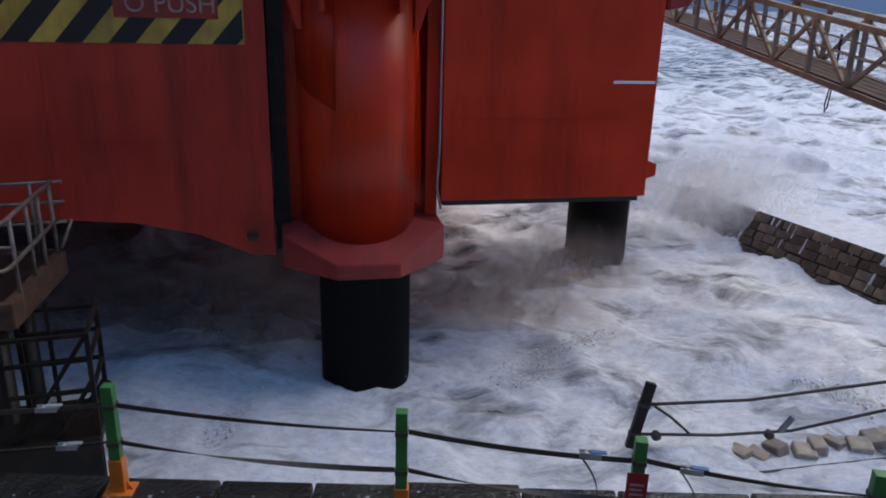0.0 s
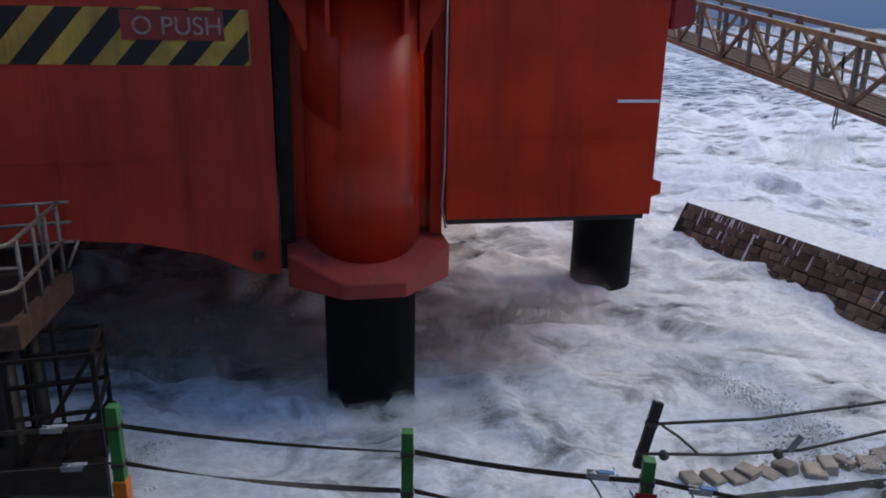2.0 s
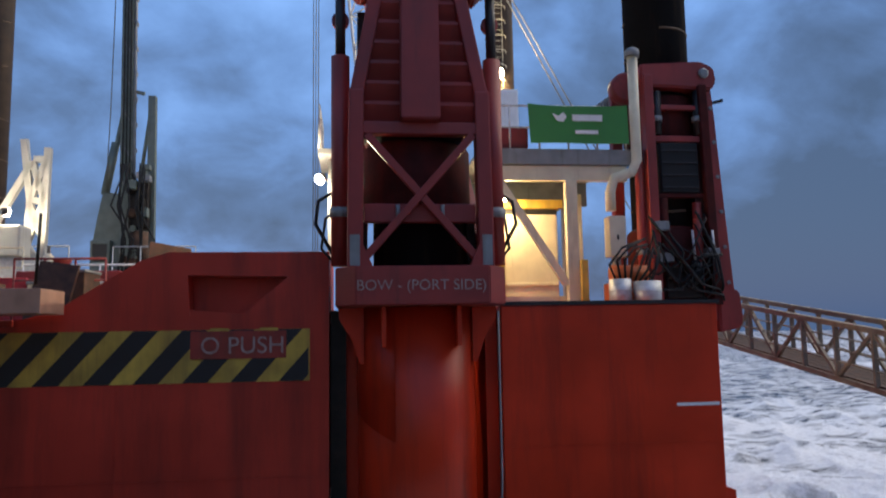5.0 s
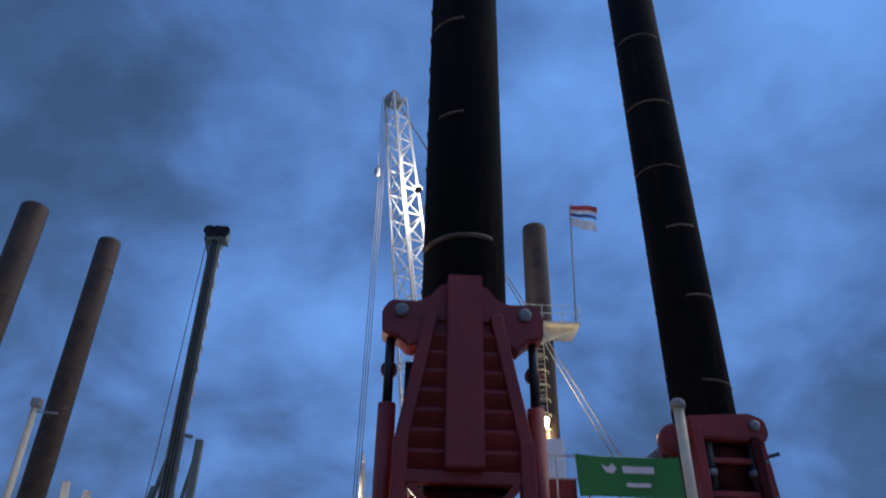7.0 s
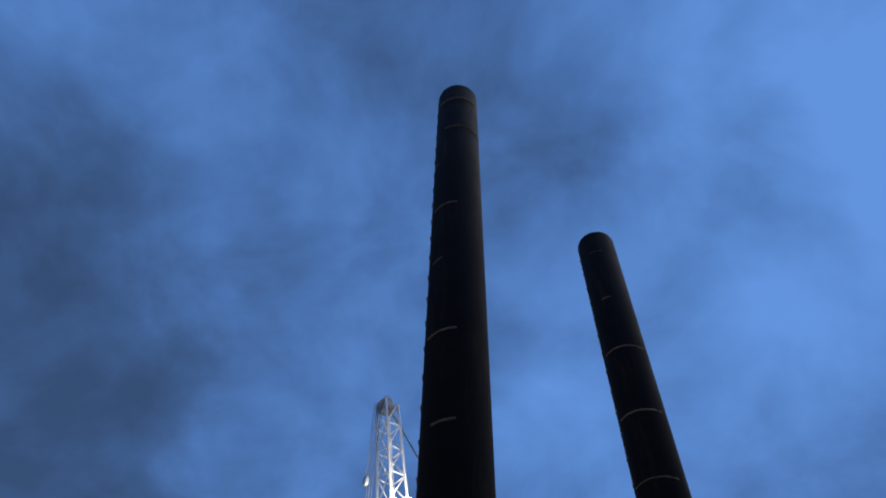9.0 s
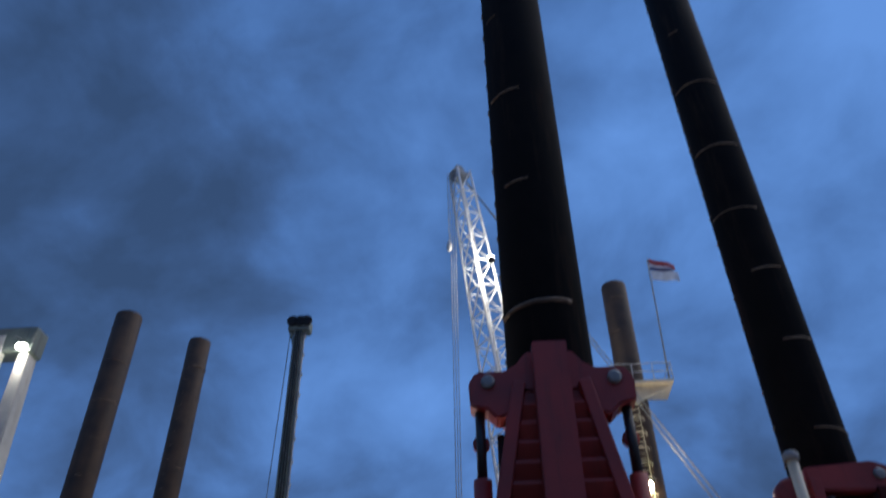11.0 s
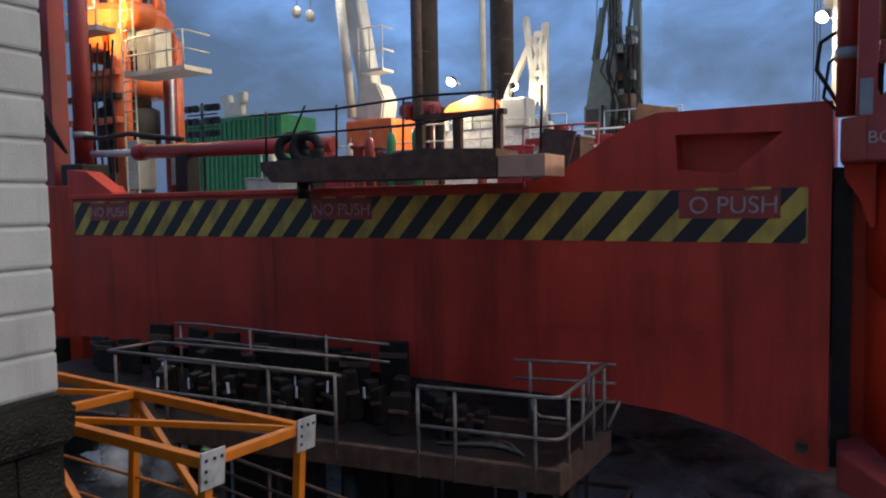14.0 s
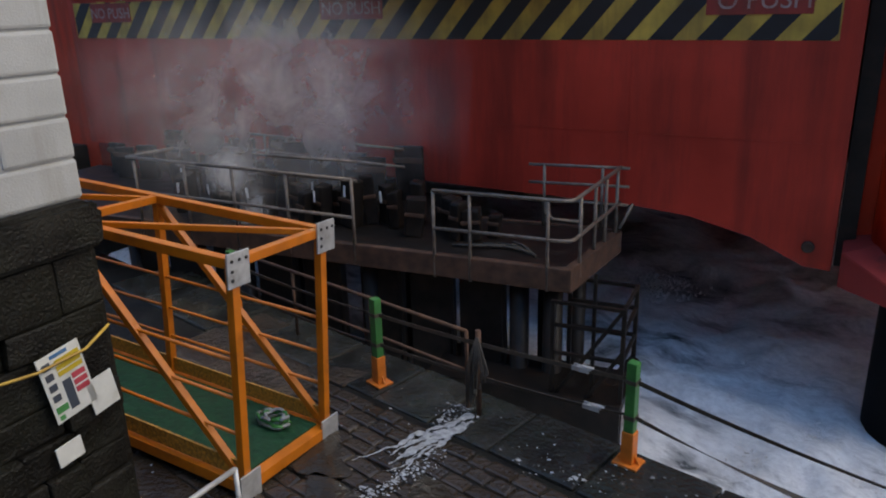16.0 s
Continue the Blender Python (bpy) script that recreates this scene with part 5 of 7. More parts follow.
for k in range(4):
    part("hose", TU([(-9.2, 17.3, 10.5 - 0.3 * k), (-8.7, 17.1, 9.4 - 0.2 * k), (-8.8, 17.1, 8.2), (-9.2, 17.2, 7.6 + 0.1 * k)], 0.05, seg=6), RUBBER, rig)

for k in range(12):
    part("leader_brace", BM((-9.22 - k * 0.018, 17.48, 7.0 + 1.35 * k), (-9.66 - k * 0.014, 17.48, 7.65 + 1.35 * k), 0.05), GREY, mast_)
for k in range(3):
    part("leader_cable", TU([(-9.75 + 0.1 * k, 17.45, 22.65), (-9.60 + 0.13 * k, 17.42, 10.2)], 0.025, seg=5), RUBBER, mast_)
for x_ in (-9.95, -9.6, -9.3):
    part("sheave", TU([(x_, 17.3, 23.10), (x_, 17.42, 23.10)], 0.26, seg=16), DARK_STEEL, mast_)
part("head_stay", BM((-10.1, 17.6, 22.75), (-9.75, 17.6, 21.65), 0.1), CRANE_GREEN, mast_)
rr_ = random.Random(63)
for k in range(16):
    u_, z_ = rr_.uniform(-9.3, -8.55), rr_.uniform(6.0, 10.6)
    w_, h_ = rr_.uniform(0.08, 0.24), rr_.uniform(0.1, 0.4)
    part("drive_fitting", B(u_ - w_, u_ + w_, 16.95, 17.3, z_, z_ + h_, 0.03), rr_.choice((DARK_STEEL, CRANE_GREEN, GREY, RUST_BROWN)), rig)
for k in range(9):
    u_ = rr_.uniform(-9.6, -8.6)
    part("hose", TU([(u_, 17.0, 10.8), (u_ + rr_.uniform(-0.5, 0.3), 16.8, 9.2), (u_ + rr_.uniform(-0.2, 0.5), 16.8, 7.9), (u_, 17.0, 6.6)], 0.035, seg=6), RUBBER, rig)
part("cab", B(-10.6, -9.9, 17.2, 17.6, 6.4, 8.0, 0.05), CRANE_GREEN, rig)
part("cab_window", B(-10.5, -10.0, 17.17, 17.2, 7.2, 7.85), BLACK, rig)
part("access_grid", B(-10.6, -9.2, 17.0, 17.3, 5.9, 6.0), GREY, rig)

# far lattice crane boom with its falls
tip, foot = BARGE @ Vector((-2.2, 22, 36.3)), BARGE @ Vector((1.2, 24.5, 10))
q = (tip - foot).to_track_quat("Z", "Y").to_matrix().to_4x4()
fc = lattice("lattice_crane_boom", Matrix.Translation(foot) @ q, (tip - foot).length, 1.9, 0.9, 16, WHITE, "tall white lattice crane boom glowing under its lamp", "crane boom", 0.075, 0.04)
L_ = (tip - foot).length
part("sheave_head", B(-0.45, 0.45, -0.4, 0.4, L_ - 0.5, L_ - 0.1, 0.1), GREY, fc)
for x_ in (-0.3, 0.0, 0.3):
    part("sheave", TU([(x_ - 0.05, -0.2, L_), (x_ + 0.05, -0.2, L_)], 0.34, seg=16), GREY, fc)
part("foot_mast", BM((0, 0, 0), (0.2, 0.6, -5.6), 1.4, 1.4), GREY, fc)
falls = thing("crane_falls", BARGE, "thin steel hoist ropes hanging from the crane boom", "hoist ropes")
for k, dx in enumerate((-0.62, -0.48, -0.34, -0.2)):
    part("rope", TU([(-2.3 + dx, 21.6, 36.0), (-2.45 + dx * 0.7, 21.6, 6 if k > 0 else 30.5)], 0.022, seg=5), GREY, falls)
part("small_hook", LA([(0.06, 0), (0.16, 0.15), (0.16, 0.5), (0.05, 0.7)], seg=10), GALV, falls).matrix_basis = pose(-2.88, 21.6, 30.0)
for e in (1, 2):
    part("pendant", TU([(-2.0, 22, 36.0), (9.0 + 2 * e, 25, 16.5 - 3 * e)], 0.035, seg=5), GREY, falls)

# rails, barriers and clutter along the deck
railing(at_barge(-13.2, 7.4, 4.66), 4.4, "cream lit guard rail before the machine house", 7, 1.9, CREAM, 3)
railing(at_barge(-7.2, 3.2, 4.66), 1.6, "rusty red rail at the hull shoulder", 4, 1.2, FRAME_RED, 2)
lb = thing("long_barrier", at_barge(-8.0, 5.2, 4.66), "long red plastic barrier with pale print", "barrier")
part("panel", B(0, 2.1, -0.05, 0.05, 0.45, 1.15, 0.03), FRAME_RED, lb)
for k in range(3):
    part("print_bar", B(0.25 + 0.62 * k, 0.6 + 0.62 * k, -0.056, -0.051, 0.7, 0.92), WHITE, lb)
for k in range(3):
    part("foot", B(0.1 + 0.9 * k, 0.25 + 0.9 * k, -0.2, 0.2, 0, 0.45), GREY, lb)
railing(at_barge(-8.2, 6, 4.66), 3.2, "white painted deck guard rail", 5, 1.35, WHITE, 2)
railing(at_barge(-17.0, 6, 4.66), 3.6, "galvanised deck guard rail", 5, 1.3, GALV, 2)
railing(at_barge(-8.8, 14, 4.66), 2.6, "galvanised rail beside the piling rig", 4, 2.7, GALV, 2)
railing(at_barge(-12.2, 13, 4.66), 2.4, "galvanised rail beside the boom rest", 4, 2.6, GALV, 2)
for k, (u, v) in enumerate(((-7.9, 4.4), (-6.9, 4.5), (-13.2, 4.2))):
    br = thing("site_barrier", at_barge(u, v, 4.66), "red and white plastic site barrier", "barrier", "site barriers")
    part("panel", B(-0.45, 0.45, -0.05, 0.05, 0.1, 0.95, 0.02), mat("barrier_red_plastic", (0.55, 0.03, 0.03), 0.45) if k == 0 else bpy.data.materials["barrier_red_plastic"], br)
    part("band", B(-0.3, 0.2, -0.056, -0.051, 0.45, 0.72), WHITE, br)
    part("foot", B(-0.3, 0.3, -0.2, 0.2, 0, 0.1), BLACK, br)
for k in range(26):
    rr_ = random.Random(40 + k)
    u, v = rr_.uniform(-16.5, -5.8), rr_.uniform(2.9, 7.2)
    h, w = rr_.uniform(0.3, 1.15), rr_.uniform(0.15, 0.55)
    kind = k % 3
    if kind == 0:
        o_ = thing("deck_crate", at_barge(u, v, 4.66, rr_.uniform(0, 90)), "worn steel deck crate with lid and grips", "crate", "deck crates")
        part("body", B(-w, w, -w * 0.7, w * 0.7, 0, h, 0.02), rr_.choice((GREY, CREAM, ORANGE_RED, RUST_BROWN)), o_)
        part("lid", B(-w * 1.05, w * 1.05, -w * 0.75, w * 0.75, h, h + 0.05, 0.01), GREY, o_)
    elif kind == 1:
        o_ = thing("mooring_bollard", at_barge(u, v, 4.66), "rusty deck bollard with flared head", "bollard", "deck bollards")
        part("stem", LA([(0.16, 0), (0.13, 0.1), (0.13, h), (0.2, h + 0.05), (0.2, h + 0.12)], seg=16), rr_.choice((RUST_BROWN, FRAME_RED)), o_)
        part("base_plate", B(-0.25, 0.25, -0.25, 0.25, 0, 0.03), RUST_BROWN, o_)
    else:
        o_ = thing("gas_bottle", at_barge(u, v, 4.66), "upright steel gas bottle on deck", "gas bottle", "gas bottles")
        part("shell", LA([(0.115, 0), (0.115, 1.15), (0.09, 1.27), (0.04, 1.33)], seg=16), rr_.choice((FRAME_RED, CREAM, GREEN)), o_)
        part("valve", LA([(0.03, 1.33), (0.03, 1.45), (0.05, 1.47)], seg=10), GREY, o_)
for u, z0, z1, rz in ((-4.2, 5.58, 5.98, 25), (-6.2, 5.3, 5.75, -10)):
    pl_ = thing("stacked_plate", at_barge(u, 2.0, z0 - (0 if u > -5 else 0.64), rz), "tilted rusty steel plate propped on deck", "steel plate")
    part("plate", B(-0.35, 0.35, -0.03, 0.03, 0, z1 - z0 + (0 if u > -5 else 0.6), 0.008, m=pose(0, 0, 0, -12, 8, 0)), RUST_BROWN, pl_)
    part("edge_angle", BM((-0.3, -0.06, 0.04), (0.3, -0.06, 0.04), 0.05), RUST_BROWN, pl_)


# ---- house: whitewashed wall over a dark stone base ----
HOUSE = pose(-5.77, 2.28, 0, 0, 0, 103)   # -x runs along the wall from its sea corner, y into the house
house = thing("house", HOUSE, "whitewashed quoined house on a dark rough stone base", "house")
part("wall", B(-1.3, -0.012, 0.022, 5, 3.0, 9.0), WALL_STONE, house, "white painted wall behind the quoins")
part("wall", B(-9, -2.5, 0.022, 5, 3.0, 9.0), WALL_STONE, house)
part("wall", B(-2.5, -1.3, 0.022, 5, 3.0, 3.6), WALL_STONE, house)
part("wall", B(-2.5, -1.3, 0.022, 5, 5.1, 9.0), WALL_STONE, house)
win = part("window", B(-2.5, -1.3, 0.34, 0.37, 3.6, 5.1), BLACK, house, "dark sash window")
for a, b, c, d in ((-2.5, -1.3, 3.6, 3.68), (-2.5, -1.3, 5.02, 5.1), (-2.5, -1.3, 4.31, 4.38), (-2.5, -2.42, 3.6, 5.1), (-1.38, -1.3, 3.6, 5.1), (-1.93, -1.87, 3.6, 5.1)):
    part("sash_bar", B(a, b, 0.25, 0.335, c, d), WHITE, win)
part("window_sill", B(-2.56, -1.24, -0.03, 0.3, 3.5, 3.6, 0.01), WALL_STONE, win)
part("base_wall", PR([(0.0, -0.3), (-9, -0.3), (-9, 2.62), (-0.12, 2.62)], 0.06, 5), STONE_DARK, house, "dark wet rubble stone base")
part("coping", PR([(0.06, 2.62), (-9, 2.62), (-9, 3.0), (-0.02, 3.0), (0.09, 2.92)], -0.10, 5, bevel=0.04), STONE_DARK, house, "dark projecting stone ledge")
rq = random.Random(4)
z = 3.0
k = 0
while z < 9.0:
    h = 0.31
    big = 0.98 if k % 2 == 0 else 0.56
    bm = B(-big, 0.0, 0.0, 0.3, z + 0.007 + rq.uniform(0, 0.005), z + h - 0.008, 0.026)
    part("quoin", bm, WALL_STONE, house)
    z += h
    k += 1
part("wall_upper", B(-9, 0.0, 0.0, 4.9, 9.0, 12.2), WALL_STONE, house)
zz = -0.1
while zz < 2.5:
    hh_ = min(rq.uniform(0.24, 0.46), 2.6 - zz)
    xx = 0.0
    while xx < 2.9:
        w = rq.uniform(0.3, 0.75)
        bm = B(-xx - w + 0.008, -xx, rq.uniform(-0.05, 0.03), 0.2, zz + 0.006, zz + hh_ - 0.004, 0.022)
        for v in bm.verts:
            v.co += noise.noise_vector(v.co * 4.0) * 0.022
        part("rubble_stone", bm, STONE_DARK, house)
        xx += w
    zz += hh_
part("wall_return", B(-0.04, 0.0, 0.3, 5, 3.0, 12), WALL_STONE, house)
part("flank_base", B(-0.10, 0.08, 0.10, 5, -0.3, 2.62), STONE_DARK, house)

SHEET = mat("laminated_notice_sheet", (0.62, 0.62, 0.58), 0.35, 0, 0.1, 6, 0.03, (0.4, 0.38, 0.33), 0.3, 5)
INKS = {k: mat("notice_ink_" + k, c, 0.5) for k, c in (("yellow", (0.50, 0.36, 0.03)), ("red", (0.42, 0.05, 0.07)), ("green", (0.06, 0.24, 0.07)), ("dark", (0.05, 0.06, 0.08)), ("blue", (0.05, 0.15, 0.3)))}


def notice(x, z, w, h, tilt, label, bars=()):
    t = thing("notice_board", HOUSE @ pose(-x - w, -0.075, z) @ pose(0, 0, 0, 0, tilt, 0), label, "notice", "notices on the stone base")
    part("sheet", B(0, w, -0.012, 0, -h, 0, 0.003), SHEET, t)
    for a, b, c, d, ink in bars:
        part("print_bar", B(a * w, b * w, -0.0155, -0.012, -d * h, -c * h), INKS[ink], t)
    return t


notice(0.33, 1.93, 0.36, 0.57, -8, "laminated site safety notice with coloured bars on dark stone",
       [(0.3, 0.7, 0.03, 0.08, "blue")] + [(0.36, 0.94, 0.12 + 0.09 * i, 0.19 + 0.09 * i, c) for i, c in enumerate(("yellow", "yellow", "yellow"))]
       + [(0.62, 0.94, 0.42 + 0.11 * i, 0.50 + 0.11 * i, "red") for i in range(3)] + [(0.08, 0.26, 0.10 + 0.16 * i, 0.20 + 0.16 * i, "dark") for i in range(4)]
       + [(0.06, 0.34, 0.76, 0.86, "green"), (0.08, 0.2, 0.9, 0.97, "green"), (0.38, 0.58, 0.45, 0.9, "dark")])
notice(0.10, 1.58, 0.24, 0.30, -8, "blank curling paper sheet pinned to dark stone")
notice(0.46, 1.18, 0.22, 0.17, -5, "small pale paper sheet under the safety notice")
tape = thing("yellow_cord", HOUSE, "slack yellow cord tied across the stone base", "cord")
part("cord", TU([(-0.05, -0.09, 1.98), (-0.3, -0.12, 1.88), (-0.7, -0.12, 1.86), (-1.4, -0.1, 1.95)], 0.012, seg=6), YELLOW, tape)
tr = railing(pose(-4.55, 1.75, 0, 0, 0, 100), 0.9, "bent galvanised tube rail at the foot of the house", 3, 0.85, GALV, 1, "handrail")

# ---- orange access frame ----
acc = thing("access_frame", pose(-5.40, 3.10, 0.02, -2.3, 2.1, 12), "orange steel access cage with green floor and pale bolt plates", "steel cage")
LN, WD, HT = 4.6, 1.18, 2.28


def obar(name, a, b, w=0.085, mt=None):
    return part(name, BM(a, b, w, bevel=0.008), mt or ORANGE, acc)


for y in (0, WD):
    obar("top_chord", (0.04, y, HT), (-LN, y, HT), 0.095)
    obar("bottom_chord", (0.04, y, 0.09), (-LN, y, 0.09), 0.12)
    for x in (0, -2.3, -LN):
        obar("upright", (x, y, 0.1), (x, y, HT - 0.05))
    obar("diagonal", (-0.05, y, 0.2), (-2.25, y, HT - 0.1), 0.075)
    for z in (0.62, 0.98, 1.36):
        part("guard_bar", TU([(0, y, z), (-LN, y, z)], 0.018, seg=8), ORANGE, acc)
    gp = part("kick_plate", B(-LN, -0.05, y - 0.012, y + 0.012, 0.17, 0.34), mat("yellow_expanded_mesh", (0.50, 0.24, 0.04), 0.5, 0.2, 0.5, 30, 0.8, (0.15, 0.08, 0.03), 0.5, 25) if y == 0 else bpy.data.materials["yellow_expanded_mesh"], acc, "orange expanded mesh kick plate")
for x in (0, -2.3, -LN):
    obar("cross_bar", (x, 0, HT), (x, WD, HT))
    obar("cross_bar", (x, 0, 0.09), (x, WD, 0.09), 0.12)
obar("roof_diagonal", (0, WD, HT - 0.01), (-2.3, 0, HT - 0.01), 0.06)
obar("roof_diagonal", (-2.3, WD, HT - 0.01), (-LN, 0, HT - 0.01), 0.06)
part("floor_mat", B(-LN, -0.06, 0.06, WD - 0.06, 0.13, 0.165), mat("green_floor_mat", (0.013, 0.055, 0.026), 0.6, 0, 0.4, 12, 0.5, (0.012, 0.03, 0.018), 0.5, 4, gloss=0.2), acc, "green matting floor")
for y in (0, WD):
    for z, s in ((HT - 0.13, 1), (0.0, 1)):
        bpz = part("bolt_plate", B(0.045, 0.065, y - 0.11, y + 0.15, z - 0.07, z + 0.24, 0.004), GALV, acc, "drilled pale steel bolt plate")
        if z > 1:
            for yy in (-0.06, 0.03, 0.11):
                part("bolt_hole", LA([(0.016, 0), (0.016, 0.006)], seg=10), BLACK, bpz).matrix_basis = pose(0.066, y + yy, z + 0.17, 0, 90, 0)
            for zz in (0.0, 0.08):
                part("bolt_hole", LA([(0.016, 0), (0.016, 0.006)], seg=10), BLACK, bpz).matrix_basis = pose(0.066, y - 0.06, z + zz, 0, 90, 0)
chain = thing("chain_heap", acc.matrix_world @ pose(-0.42, 0.86, 0.165), "heap of dull green rope and chain on the mat", "rope heap")
for k in range(9):
    a = k * 0.7
    pts = [(0.17 * math.cos(a + t_) * (1 - 0.03 * k) + 0.05 * math.sin(k), 0.10 * math.sin(a + t_), 0.03 + 0.012 * k + 0.02 * math.sin(3 * t_)) for t_ in [i * 0.5 for i in range(11)]]
    part("coil", TU(pts, 0.02, seg=6), POST_GREEN if k % 2 else GREY, chain)

# ---- strap fence along the quay edge ----
POSTS = ((-8.9, 5.35), (-6.0, 5.40), (-2.92, 5.83), (-0.31, 5.52), (1.62, 5.18), (3.32, 4.80), (5.6, 4.3))


def fence_post(x, y, rz, label):
    t = thing("fence_post", pose(x, y, 0, 0, 0, rz), label, "post", "fence posts on the quay")
    part("base_plate", B(-0.13, 0.13, -0.11, 0.11, 0, 0.025, 0.006), POST_ORANGE, t)
    part("socket", B(-0.062, 0.062, -0.062, 0.062, 0.025, 0.36, 0.01), POST_ORANGE, t, "orange painted socket")
    part("upright", B(-0.05, 0.05, -0.05, 0.05, 0.36, 1.10, 0.008), POST_GREEN, t, "green painted square tube")
    for z in (0.52, 0.90):
        part("strap_wrap", B(-0.056, 0.056, -0.056, 0.056, z - 0.022, z + 0.022, 0.004), WEBBING, t)
    for s in (-1, 1):
        part("gusset", PR([(s * 0.06, 0.025), (s * 0.12, 0.025), (s * 0.06, 0.12)], -0.008, 0.008), POST_ORANGE, t)
    return t


for k, (x, y) in enumerate(POSTS):
    fence_post(x, y, (4, -6, 3, 0, -9, -12, -14)[k], "square green post in an orange socket on the quay")


def strap(a, b, sag, twist, label):
    """Flat webbing between two points, sagging and turning over."""
    a, b = Vector(a), Vector(b)
    t = thing("strap", Matrix.Identity(4), label, "strap", "straps between fence posts")
    bm = bmesh.new()
    n = 22
    prev = None
    d = (b - a).normalized()
    side = d.cross(Vector((0, 0, 1))).normalized()
    for i in range(n + 1):
        u = i / n
        p = a.lerp(b, u) - Vector((0, 0, sag * 4 * u * (1 - u)))
        an = twist * u * math.pi
        w = (Vector((0, 0, 1)) * math.cos(an) + side * math.sin(an)) * 0.024
        th = (side * math.cos(an) - Vector((0, 0, 1)) * math.sin(an)) * 0.003
        cur = [bm.verts.new(p + w + th), bm.verts.new(p - w + th), bm.verts.new(p - w - th), bm.verts.new(p + w - th)]
        if prev:
            for j in range(4):
                bm.faces.new((prev[j], prev[(j + 1) % 4], cur[(j + 1) % 4], cur[j]))
        prev = cur
    part("webbing", bm, WEBBING, t)
    return t


for k in range(len(POSTS) - 1):
    (x0, y0), (x1, y1) = POSTS[k], POSTS[k + 1]
    e = 0.06
    strap((x0 + e, y0, 0.90), (x1 - e, y1, 0.90), 0.035, 0 if k % 2 else 0.25, "wet brown ratchet strap drawn between green posts")
    strap((x0 + e, y0, 0.52), (x1 - e, y1, 0.52), 0.05, 1.0 if k in (2, 3) else 0.2, "slack brown lower strap with a twist in it")


def ratchet(p, rz, label, tail=True):
    t = thing("ratchet_buckle", pose(*p, 0, 0, rz), label, "ratchet buckle", "ratchet buckles")
    for s in (-1, 1):
        part("cheek", B(-0.09, 0.09, s * 0.026 - 0.004, s * 0.026 + 0.004, -0.02, 0.03), GALV, t)
    part("spool", TU([(-0.03, -0.03, 0.005), (-0.03, 0.03, 0.005)], 0.022, seg=10), GALV, t)
    part("handle", B(0.0, 0.13, -0.022, 0.022, 0.03, 0.042, 0.004), INKS["blue"] if tail else GALV, t)
    if tail:
        bm = bmesh.new()
        prev = None
        for i in range(9):
            u = i / 8
            x_, z_ = -0.08 + 0.16 * u + 0.05 * math.sin(3 * u), -0.02 - 0.42 * u
            cur = [bm.verts.new((x_, -0.02 + 0.03 * u, z_)), bm.verts.new((x_, 0.02 + 0.05 * u, z_)), bm.verts.new((x_ + 0.005, 0.02 + 0.05 * u, z_)), bm.verts.new((x_ + 0.005, -0.02 + 0.03 * u, z_))]
            if prev:
                for j in range(4):
                    bm.faces.new((prev[j], prev[(j + 1) % 4], cur[(j + 1) % 4], cur[j]))
            prev = cur
        part("strap_tail", bm, RUBBER, t)
    return t


ratchet((1.24, 5.25, 0.895), -10, "steel ratchet buckle with a blue handle and hanging tail")
ratchet((-3.42, 5.72, 0.91), 6, "chrome ratchet buckle on the strap near the landing", False)
ratchet((-3.30, 5.74, 0.52), 6, "small chrome buckle on the lower strap", False)
ratchet((2.02, 5.10, 0.87), -12, "pale ratchet buckle with a knotted strap end")
sgn = thing("warning_sign", pose(1.60, 5.10, 0.84, 0, 0, -6), "small red warning sign hung on a fence post", "sign")
part("plate", B(-0.085, 0.085, -0.006, 0, -0.42, 0, 0.003), mat("sign_red", (0.30, 0.012, 0.018), 0.45), sgn)
for i in range(5):
    part("print_bar", B(-0.055, 0.055 - 0.012 * (i % 2), -0.0085, -0.006, -0.12 - 0.045 * i, -0.10 - 0.045 * i), LETTER, sgn)
ropes = thing("rope_coil", pose(-4.62, 5.60, 0), "grey rope hung in loops on a steel mooring pin", "rope")
part("pin", TU([(0, 0, 0), (0, 0, 1.02)], 0.03, seg=10), RUST_BROWN, ropes)
for k in range(6):
    dx = (-0.10, -0.07, -0.02, 0.03, 0.09, 0.12)[k]
    part("loop", TU([(0, -0.03, 0.95), (dx, -0.07, 0.6), (dx * 1.1, -0.08, 0.10 + 0.09 * k), (dx * 1.1 + 0.04, -0.06, 0.07 + 0.10 * k), (dx + 0.05, -0.05, 0.6), (0.02, -0.03, 0.95)], 0.010, seg=6), ROPE, ropes)
qrail = railing(pose(-9.4, 5.62, 0.0, 0, 0, 0), 4.6, "dark tube rail on the quay edge by the mooring pin", 4, 0.95, RUST_BROWN, 1, "handrail")

# ---- jetty platform under the hull ----
JETTY = pose(-4.92, 7.89, 0, 0, 0, 18)
jet = thing("jetty_platform", JETTY, "rusty brown steel jetty platform with worn tube railings", "jetty")
part("fascia", B(-12.0, 0.0, 0.0, 0.12, 0.63, 0.96, 0.02), RUST_BROWN, jet)
part("side_fascia", BM((-0.06, 0.06, 0.79), (0.22, 1.95, 0.79), 0.12, 0.33), RUST_BROWN, jet)
part("deck_plate", PR([(-12.0, 0.12), (-0.12, 0.12), (0.18, 1.95), (-2.6, 1.95), (-2.7, 3.3), (-12.0, 3.3)], 0.86, 0.93, axis="z"), DARK_STEEL, jet)
part("rear_fascia", B(-2.6, 0.1, 1.95, 2.05, 0.63, 0.96), RUST_BROWN, jet)
